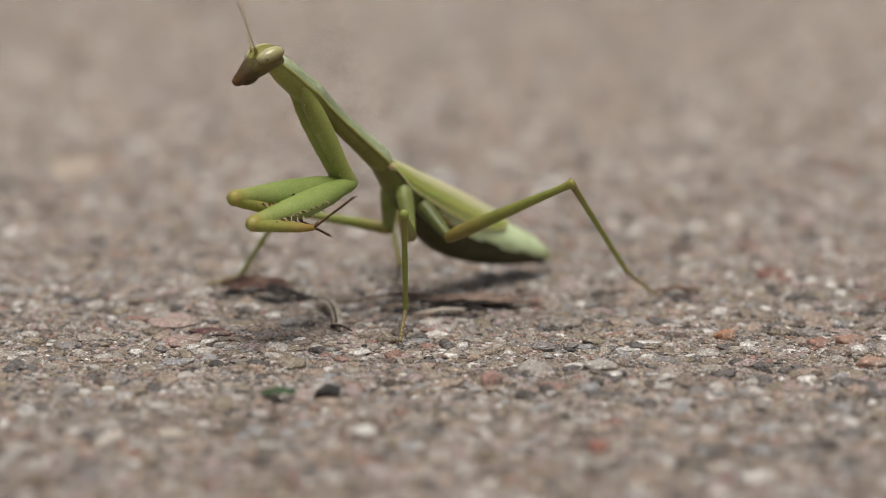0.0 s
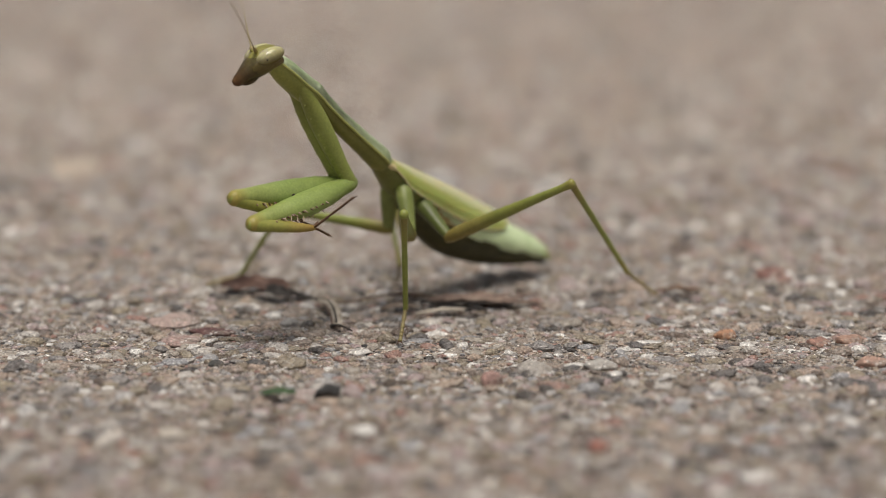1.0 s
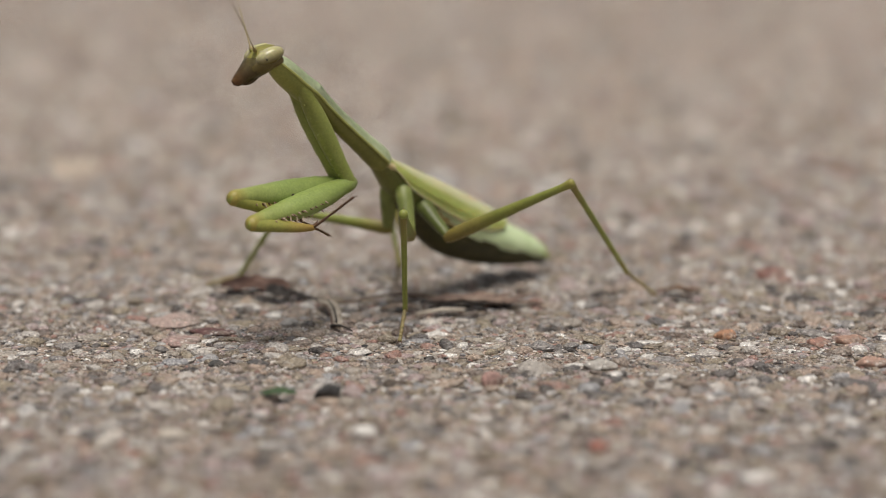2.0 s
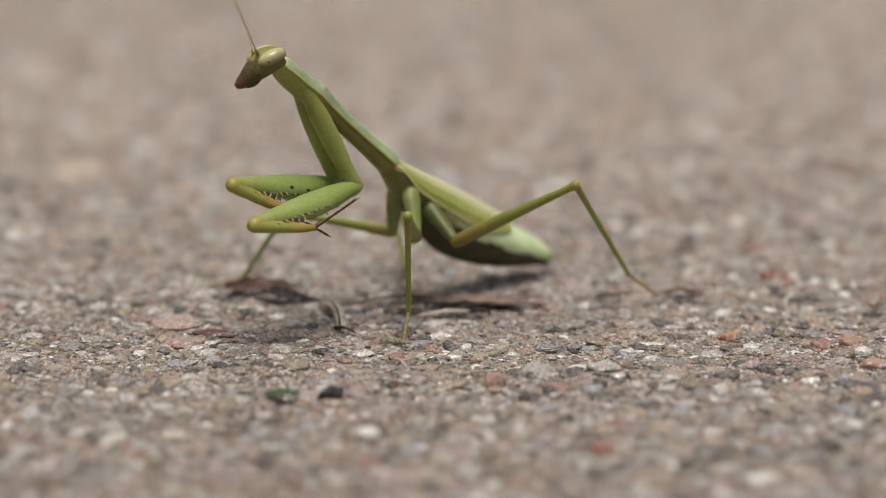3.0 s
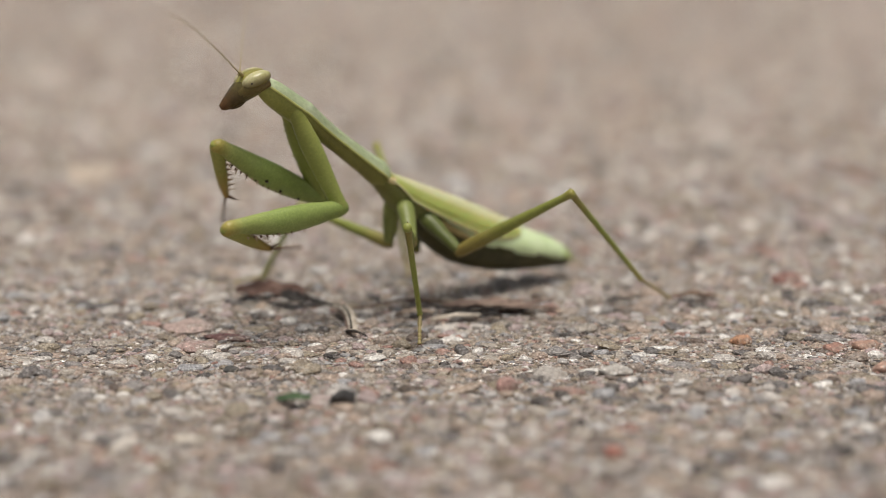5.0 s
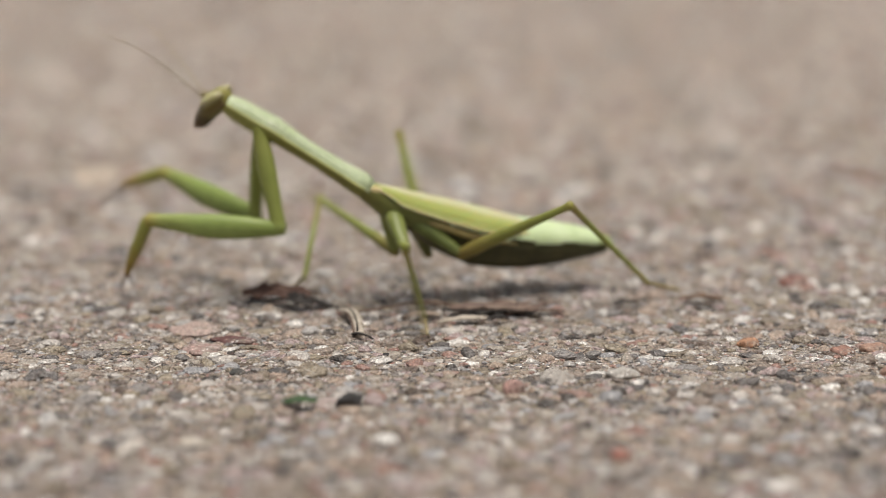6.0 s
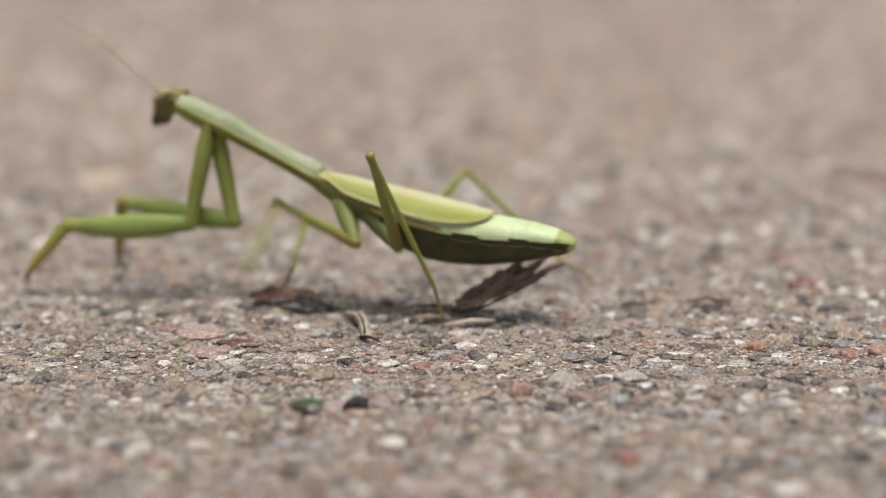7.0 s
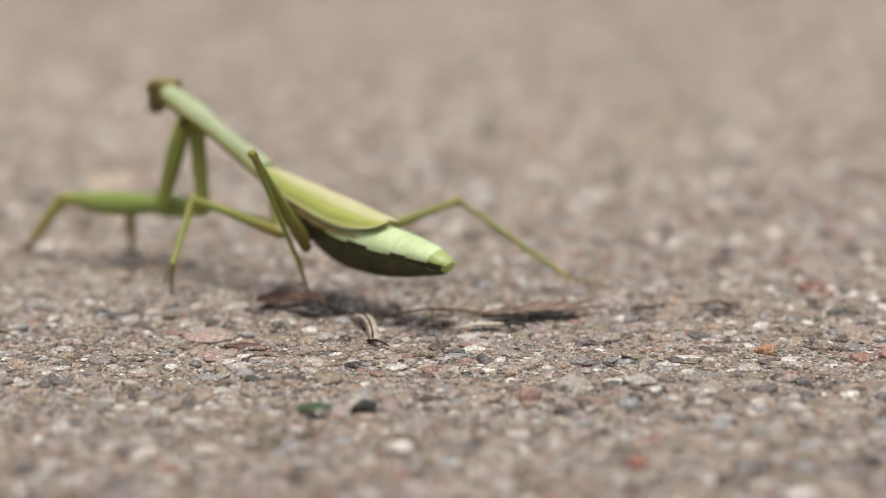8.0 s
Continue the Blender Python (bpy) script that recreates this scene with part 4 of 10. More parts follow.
def motions():
    """Keys the camera-independent movement: the mantis, its limbs and the leaf shred."""
    walk(mantis, [
        (0, pose(-0.00900, -0.00700, 0)),
        (1, pose(-0.00901, -0.00700, 0)),
        (1.5, pose(-0.00901, -0.00700, 0)),
        (2.2, pose(-0.00912, -0.00700, 0)),
        (3, pose(-0.00849, -0.00700, 0)),
        (3.5, pose(-0.00840, -0.00700, 0)),
        (4, pose(-0.00771, -0.00700, 0)),
        (4.5, pose(-0.00691, -0.00700, 0)),
        (4.6, pose(-0.00907, -0.00700, 0)),
        (4.7, pose(-0.01140, -0.00700, 0)),
        (4.9, pose(-0.01138, -0.00540, 0)),
        (5, pose(-0.01137, -0.00460, 0)),
        (5.2, pose(-0.01135, -0.00300, 0)),
        (5.3, pose(-0.01130, -0.00233, 0)),
        (5.4, pose(-0.01125, -0.00167, 0)),
        (5.5, pose(-0.01120, -0.00100, 0)),
        (5.6, pose(-0.01115, -0.00033, 0)),
        (5.7, pose(-0.01111, 0.00033, 0)),
        (5.8, pose(-0.01106, 0.00100, 0)),
        (5.9, pose(-0.01443, 0.00200, 0)),
        (6, pose(-0.01486, 0.00200, 0)),
        (6.1, pose(-0.01499, 0.00300, 0)),
        (6.2, pose(-0.01577, 0.00300, 0)),
        (6.4, pose(-0.01513, 0.00300, 0)),
        (6.5, pose(-0.01629, 0.00400, 0)),
        (6.6, pose(-0.01920, 0.00400, 0)),
        (6.7, pose(-0.02253, 0.00500, 0)),
        (6.8, pose(-0.02246, 0.00500, 0)),
        (6.9, pose(-0.02300, 0.00500, 0)),
        (7, pose(-0.02335, 0.00500, 0)),
        (7.1, pose(-0.02730, 0.00900, 0)),
        (7.2, pose(-0.02987, 0.01300, 0)),
        (7.3, pose(-0.03107, 0.01500, 0)),
        (7.4, pose(-0.03405, 0.01700, 0)),
        (7.5, pose(-0.03386, 0.01800, 0)),
        (7.6, pose(-0.03295, 0.01800, 0)),
        (8, pose(-0.03365, 0.01800, 0)),
    ])
    walk(limbs["prothorax"], [
        (0, bone(0.00, 0.00, 22.80, -0.590, -0.456, 0.667, 0.528, 0.408, 0.745)),
        (1, bone(0.00, 0.00, 22.79, -0.589, -0.456, 0.667, 0.527, 0.408, 0.745)),
        (1.5, bone(0.00, 0.00, 22.79, -0.589, -0.456, 0.667, 0.527, 0.408, 0.745)),
        (2.2, bone(0.00, 0.00, 22.84, -0.589, -0.457, 0.667, 0.527, 0.409, 0.745)),
        (3, bone(0.00, 0.00, 22.78, -0.619, -0.419, 0.664, 0.550, 0.373, 0.747)),
        (3.5, bone(0.00, 0.00, 22.75, -0.604, -0.451, 0.657, 0.526, 0.393, 0.754)),
        (4, bone(0.00, 0.00, 22.63, -0.627, -0.425, 0.653, 0.541, 0.366, 0.757)),
        (4.5, bone(0.00, 0.00, 22.42, -0.600, -0.463, 0.653, 0.517, 0.399, 0.757)),
        (4.6, bone(0.00, 0.00, 22.03, -0.629, -0.452, 0.632, 0.514, 0.369, 0.775)),
        (4.7, bone(0.00, 0.00, 21.31, -0.603, -0.481, 0.636, 0.497, 0.396, 0.772)),
        (4.9, bone(0.00, 0.00, 21.02, -0.637, -0.449, 0.627, 0.512, 0.361, 0.779)),
        (5, bone(0.00, 0.00, 20.88, -0.654, -0.431, 0.622, 0.519, 0.342, 0.783)),
        (5.2, bone(0.00, 0.00, 20.59, -0.689, -0.389, 0.611, 0.532, 0.300, 0.792)),
        (5.3, bone(0.00, 0.00, 20.48, -0.707, -0.367, 0.605, 0.537, 0.279, 0.796)),
        (5.4, bone(0.00, 0.00, 20.38, -0.725, -0.341, 0.598, 0.541, 0.255, 0.801)),
        (5.5, bone(0.00, 0.00, 20.28, -0.743, -0.313, 0.591, 0.545, 0.230, 0.806)),
        (5.6, bone(0.00, 0.00, 20.18, -0.762, -0.281, 0.584, 0.548, 0.202, 0.812)),
        (5.7, bone(0.00, 0.00, 20.08, -0.781, -0.243, 0.575, 0.549, 0.171, 0.818)),
        (5.8, bone(0.00, 0.00, 19.98, -0.802, -0.195, 0.565, 0.549, 0.134, 0.825)),
        (5.9, bone(0.00, 0.00, 17.82, -0.825, -0.218, 0.522, 0.504, 0.133, 0.853)),
        (6, bone(0.00, 0.00, 18.12, -0.850, 0.155, 0.503, 0.495, -0.090, 0.864)),
        (6.1, bone(0.00, 0.00, 20.03, -0.847, 0.266, 0.461, 0.440, -0.138, 0.888)),
        (6.2, bone(0.00, 0.00, 20.50, -0.855, 0.272, 0.442, 0.421, -0.134, 0.897)),
        (6.4, bone(0.00, 0.00, 19.78, -0.867, 0.312, 0.388, 0.366, -0.131, 0.921)),
        (6.5, bone(0.00, 0.00, 20.65, -0.878, 0.287, 0.384, 0.365, -0.119, 0.924)),
        (6.6, bone(0.00, 0.00, 20.86, -0.853, 0.313, 0.419, 0.393, -0.144, 0.908)),
        (6.7, bone(0.00, 0.00, 20.34, -0.818, 0.400, 0.413, 0.371, -0.181, 0.911)),
        (6.8, bone(0.00, 0.00, 20.11, -0.814, 0.401, 0.419, 0.376, -0.185, 0.908)),
        (6.9, bone(0.00, 0.00, 19.27, -0.840, 0.343, 0.421, 0.390, -0.159, 0.907)),
        (7, bone(0.00, 0.00, 19.74, -0.874, 0.253, 0.415, 0.399, -0.115, 0.910)),
        (7.1, bone(0.00, 0.00, 22.93, -0.803, 0.426, 0.416, 0.368, -0.195, 0.909)),
        (7.2, bone(0.00, 0.00, 24.43, -0.739, 0.564, 0.369, 0.294, -0.224, 0.929)),
        (7.3, bone(0.00, 0.00, 22.77, -0.599, 0.728, 0.334, 0.212, -0.258, 0.943)),
        (7.4, bone(0.00, 0.00, 21.10, -0.596, 0.703, 0.388, 0.251, -0.296, 0.922)),
        (7.5, bone(0.00, 0.00, 19.15, -0.723, 0.532, 0.441, 0.355, -0.261, 0.898)),
        (7.6, bone(0.00, 0.00, 18.31, -0.744, 0.527, 0.411, 0.335, -0.237, 0.912)),
        (8, bone(0.00, 0.00, 18.37, -0.696, 0.586, 0.415, 0.318, -0.267, 0.910)),
    ])
    walk(limbs["abdomen"], [
        (0, bone(0.00, 0.00, 22.80, 0.616, 0.613, -0.494, 0.606, 0.032, 0.795)),
        (1, bone(0.00, 0.00, 22.79, 0.616, 0.614, -0.494, 0.606, 0.032, 0.794)),
        (1.5, bone(0.00, 0.00, 22.79, 0.616, 0.614, -0.494, 0.606, 0.032, 0.794)),
        (2.2, bone(0.00, 0.00, 22.84, 0.616, 0.614, -0.494, 0.606, 0.032, 0.794)),
        (3, bone(0.00, 0.00, 22.78, 0.604, 0.623, -0.497, 0.608, 0.042, 0.793)),
        (3.5, bone(0.00, 0.00, 22.75, 0.606, 0.621, -0.496, 0.607, 0.041, 0.793)),
        (4, bone(0.00, 0.00, 22.63, 0.597, 0.627, -0.501, 0.610, 0.050, 0.792)),
        (4.5, bone(0.00, 0.00, 22.42, 0.592, 0.629, -0.504, 0.611, 0.056, 0.790)),
        (4.6, bone(0.00, 0.00, 22.03, 0.622, 0.619, -0.479, 0.587, 0.035, 0.808)),
        (4.7, bone(0.00, 0.00, 21.31, 0.666, 0.597, -0.448, 0.558, 0.000, 0.831)),
        (4.9, bone(0.00, 0.00, 21.02, 0.690, 0.576, -0.439, 0.533, 0.006, 0.847)),
        (5, bone(0.00, 0.00, 20.88, 0.702, 0.565, -0.434, 0.520, 0.009, 0.854)),
        (5.2, bone(0.00, 0.00, 20.59, 0.725, 0.542, -0.424, 0.497, 0.017, 0.868)),
        (5.3, bone(0.00, 0.00, 20.48, 0.738, 0.530, -0.418, 0.482, 0.020, 0.876)),
        (5.4, bone(0.00, 0.00, 20.38, 0.750, 0.517, -0.413, 0.469, 0.023, 0.882)),
        (5.5, bone(0.00, 0.00, 20.28, 0.763, 0.503, -0.407, 0.456, 0.027, 0.890)),
        (5.6, bone(0.00, 0.00, 20.18, 0.775, 0.489, -0.401, 0.443, 0.030, 0.897)),
        (5.7, bone(0.00, 0.00, 20.08, 0.787, 0.474, -0.394, 0.431, 0.036, 0.902)),
        (5.8, bone(0.00, 0.00, 19.98, 0.799, 0.459, -0.388, 0.418, 0.039, 0.908)),
        (5.9, bone(0.00, 0.00, 17.82, 0.882, 0.373, -0.289, 0.310, 0.005, 0.951)),
        (6, bone(0.00, 0.00, 18.12, 0.914, 0.295, -0.279, 0.283, 0.031, 0.959)),
        (6.1, bone(0.00, 0.00, 20.03, 0.943, 0.149, -0.297, 0.294, 0.047, 0.955)),
        (6.2, bone(0.00, 0.00, 20.50, 0.946, 0.112, -0.304, 0.302, 0.036, 0.953)),
        (6.4, bone(0.00, 0.00, 19.78, 0.961, 0.080, -0.266, 0.265, 0.022, 0.964)),
        (6.5, bone(0.00, 0.00, 20.65, 0.942, -0.284, -0.182, 0.174, -0.052, 0.983)),
        (6.6, bone(0.00, 0.00, 20.86, 0.913, -0.372, -0.166, 0.153, -0.062, 0.986)),
        (6.7, bone(0.00, 0.00, 20.34, 0.918, -0.355, -0.177, 0.165, -0.064, 0.984)),
        (6.8, bone(0.00, 0.00, 20.11, 0.918, -0.355, -0.178, 0.166, -0.064, 0.984)),
        (6.9, bone(0.00, 0.00, 19.27, 0.937, -0.302, -0.175, 0.167, -0.054, 0.985)),
        (7, bone(0.00, 0.00, 19.74, 0.934, -0.304, -0.186, 0.177, -0.057, 0.983)),
        (7.1, bone(0.00, 0.00, 22.93, 0.895, -0.375, -0.241, 0.222, -0.093, 0.971)),
        (7.2, bone(0.00, 0.00, 24.43, 0.795, -0.572, -0.203, 0.164, -0.118, 0.979)),
        (7.3, bone(0.00, 0.00, 22.77, 0.742, -0.643, -0.189, 0.143, -0.124, 0.982)),
        (7.4, bone(0.00, 0.00, 21.10, 0.706, -0.682, -0.190, 0.137, -0.132, 0.982)),
        (7.5, bone(0.00, 0.00, 19.15, 0.677, -0.701, -0.221, 0.154, -0.159, 0.975)),
        (7.6, bone(0.00, 0.00, 18.31, 0.688, -0.696, -0.207, 0.145, -0.147, 0.978)),
        (8, bone(0.00, 0.00, 18.37, 0.712, -0.670, -0.208, 0.151, -0.143, 0.978)),
    ])
    walk(limbs["thorax"], [
        (0, bone(0.00, 0.00, 22.80, 0.634, 0.631, -0.448, 0.596, -0.027, 0.804)),
        (1, bone(0.00, 0.00, 22.79, 0.633, 0.631, -0.448, 0.595, -0.026, 0.803)),
        (1.5, bone(0.00, 0.00, 22.79, 0.633, 0.631, -0.448, 0.595, -0.026, 0.803)),
        (2.2, bone(0.00, 0.00, 22.84, 0.633, 0.631, -0.448, 0.595, -0.026, 0.803)),
        (3, bone(0.00, 0.00, 22.78, 0.621, 0.641, -0.452, 0.597, -0.013, 0.801)),
        (3.5, bone(0.00, 0.00, 22.75, 0.623, 0.638, -0.453, 0.598, -0.014, 0.801)),
        (4, bone(0.00, 0.00, 22.63, 0.615, 0.646, -0.453, 0.598, -0.008, 0.801)),
        (4.5, bone(0.00, 0.00, 22.42, 0.608, 0.646, -0.462, 0.604, 0.003, 0.798)),
        (4.6, bone(0.00, 0.00, 22.03, 0.635, 0.631, -0.446, 0.583, -0.013, 0.812)),
        (4.7, bone(0.00, 0.00, 21.31, 0.677, 0.607, -0.415, 0.551, -0.046, 0.834)),
        (4.9, bone(0.00, 0.00, 21.02, 0.700, 0.585, -0.409, 0.527, -0.035, 0.850)),
        (5, bone(0.00, 0.00, 20.88, 0.712, 0.574, -0.405, 0.514, -0.032, 0.857)),
        (5.2, bone(0.00, 0.00, 20.59, 0.735, 0.549, -0.398, 0.488, -0.018, 0.873)),
        (5.3, bone(0.00, 0.00, 20.48, 0.746, 0.536, -0.396, 0.477, -0.012, 0.880)),
        (5.4, bone(0.00, 0.00, 20.38, 0.757, 0.522, -0.393, 0.465, -0.007, 0.885)),
        (5.5, bone(0.00, 0.00, 20.28, 0.768, 0.507, -0.391, 0.453, -0.000, 0.893)),
        (5.6, bone(0.00, 0.00, 20.18, 0.780, 0.492, -0.388, 0.442, 0.006, 0.897)),
        (5.7, bone(0.00, 0.00, 20.08, 0.791, 0.476, -0.385, 0.431, 0.015, 0.902)),
        (5.8, bone(0.00, 0.00, 19.98, 0.802, 0.460, -0.382, 0.420, 0.021, 0.907)),
        (5.9, bone(0.00, 0.00, 17.82, 0.884, 0.375, -0.279, 0.305, -0.009, 0.952)),
        (6, bone(0.00, 0.00, 18.12, 0.914, 0.296, -0.278, 0.283, 0.025, 0.959)),
        (6.1, bone(0.00, 0.00, 20.03, 0.945, 0.150, -0.292, 0.288, 0.046, 0.957)),
        (6.2, bone(0.00, 0.00, 20.50, 0.947, 0.112, -0.301, 0.299, 0.035, 0.954)),
        (6.4, bone(0.00, 0.00, 19.78, 0.959, 0.080, -0.272, 0.271, 0.023, 0.962)),
        (6.5, bone(0.00, 0.00, 20.65, 0.939, -0.283, -0.193, 0.185, -0.056, 0.981)),
        (6.6, bone(0.00, 0.00, 20.86, 0.916, -0.373, -0.150, 0.139, -0.056, 0.989)),
        (6.7, bone(0.00, 0.00, 20.34, 0.923, -0.356, -0.144, 0.135, -0.052, 0.990)),
        (6.8, bone(0.00, 0.00, 20.11, 0.920, -0.356, -0.164, 0.153, -0.059, 0.986)),
        (6.9, bone(0.00, 0.00, 19.27, 0.939, -0.303, -0.162, 0.154, -0.050, 0.987)),
        (7, bone(0.00, 0.00, 19.74, 0.940, -0.306, -0.151, 0.143, -0.047, 0.989)),
        (7.1, bone(0.00, 0.00, 22.93, 0.896, -0.376, -0.238, 0.220, -0.092, 0.971)),
        (7.2, bone(0.00, 0.00, 24.43, 0.795, -0.572, -0.200, 0.162, -0.117, 0.980)),
        (7.3, bone(0.00, 0.00, 22.77, 0.748, -0.648, -0.143, 0.108, -0.094, 0.990)),
        (7.4, bone(0.00, 0.00, 21.10, 0.706, -0.683, -0.188, 0.135, -0.131, 0.982)),
        (7.5, bone(0.00, 0.00, 19.15, 0.682, -0.707, -0.187, 0.130, -0.135, 0.982)),
        (7.6, bone(0.00, 0.00, 18.31, 0.696, -0.703, -0.146, 0.103, -0.104, 0.989)),
        (8, bone(0.00, 0.00, 18.37, 0.719, -0.677, -0.154, 0.112, -0.106, 0.988)),
    ])
    walk(limbs["head"], [
        (0, bone(-14.38, -11.12, 39.07, -0.778, -0.544, -0.315, -0.258, -0.180, 0.949)),
        (1, bone(-14.38, -11.13, 39.06, -0.777, -0.545, -0.314, -0.257, -0.180, 0.949)),
        (1.5, bone(-14.38, -11.13, 39.06, -0.777, -0.545, -0.314, -0.257, -0.180, 0.949)),
        (2.2, bone(-14.37, -11.14, 39.11, -0.777, -0.545, -0.314, -0.257, -0.180, 0.949)),
        (3, bone(-15.10, -10.23, 38.99, -0.784, -0.509, -0.356, -0.291, -0.204, 0.935)),
        (3.5, bone(-14.74, -11.02, 38.77, -0.809, -0.474, -0.348, -0.286, -0.200, 0.937)),
        (4, bone(-15.29, -10.37, 38.57, -0.826, -0.438, -0.355, -0.299, -0.194, 0.934)),
        (4.5, bone(-14.63, -11.29, 38.35, -0.809, -0.483, -0.334, -0.290, -0.167, 0.942)),
        (4.6, bone(-15.36, -11.02, 37.47, -0.723, -0.634, -0.274, -0.248, -0.132, 0.960)),
        (4.7, bone(-14.72, -11.75, 36.82, -0.909, -0.164, -0.383, -0.354, -0.180, 0.918)),
        (4.9, bone(-15.55, -10.96, 36.31, -0.861, -0.363, -0.356, -0.326, -0.144, 0.934)),
        (5, bone(-15.96, -10.51, 36.04, -0.837, -0.422, -0.347, -0.323, -0.132, 0.937)),
        (5.2, bone(-16.82, -9.50, 35.49, -0.793, -0.508, -0.336, -0.326, -0.112, 0.939)),
        (5.3, bone(-17.25, -8.95, 35.24, -0.774, -0.538, -0.334, -0.332, -0.105, 0.937)),
        (5.4, bone(-17.68, -8.33, 34.99, -0.754, -0.566, -0.333, -0.340, -0.098, 0.935)),
        (5.5, bone(-18.13, -7.64, 34.72, -0.735, -0.590, -0.333, -0.350, -0.090, 0.932)),
        (5.6, bone(-18.59, -6.85, 34.43, -0.716, -0.613, -0.333, -0.361, -0.083, 0.929)),
        (5.7, bone(-19.06, -5.92, 34.12, -0.698, -0.633, -0.334, -0.373, -0.076, 0.925)),
        (5.8, bone(-19.56, -4.76, 33.77, -0.680, -0.652, -0.335, -0.387, -0.068, 0.919)),
        (5.9, bone(-20.12, -5.32, 30.55, -0.741, 0.211, -0.637, -0.652, 0.000, 0.758)),
        (6, bone(-20.75, 3.78, 30.39, -0.773, 0.338, -0.536, -0.555, 0.049, 0.831)),
        (6.1, bone(-20.66, 6.49, 31.27, -0.726, 0.411, -0.552, -0.566, 0.100, 0.819)),
        (6.2, bone(-20.86, 6.64, 31.28, -0.744, 0.216, -0.632, -0.611, 0.164, 0.775)),
        (6.4, bone(-21.16, 7.61, 29.26, -0.779, 0.072, -0.623, -0.601, 0.195, 0.775)),
        (6.5, bone(-21.42, 7.01, 30.01, -0.730, 0.387, -0.564, -0.533, 0.194, 0.823)),
        (6.6, bone(-20.80, 7.63, 31.07, -0.759, 0.288, -0.583, -0.541, 0.219, 0.812)),
        (6.7, bone(-19.97, 9.76, 30.41, -0.731, 0.396, -0.555, -0.508, 0.226, 0.831)),
        (6.8, bone(-19.87, 9.79, 30.35, -0.714, 0.359, -0.601, -0.549, 0.244, 0.799)),
        (6.9, bone(-20.49, 8.36, 29.56, -0.693, 0.391, -0.606, -0.514, 0.321, 0.796)),
        (7, bone(-21.32, 6.17, 29.87, -0.657, 0.519, -0.548, -0.408, 0.367, 0.836)),
        (7.1, bone(-19.61, 10.39, 33.08, -0.556, 0.621, -0.553, -0.280, 0.486, 0.828)),
        (7.2, bone(-18.03, 13.75, 33.44, -0.455, 0.675, -0.581, -0.221, 0.547, 0.808)),
        (7.3, bone(-14.62, 17.75, 30.92, -0.543, 0.638, -0.546, -0.195, 0.537, 0.821)),
        (7.4, bone(-14.53, 17.16, 30.56, -0.485, 0.645, -0.591, -0.208, 0.571, 0.794)),
        (7.5, bone(-17.63, 12.99, 29.90, -0.526, 0.628, -0.573, -0.204, 0.561, 0.803)),
        (7.6, bone(-18.16, 12.85, 28.32, -0.538, 0.617, -0.574, -0.206, 0.565, 0.799)),
        (8, bone(-16.98, 14.29, 28.50, -0.479, 0.688, -0.545, -0.191, 0.525, 0.830)),
    ])
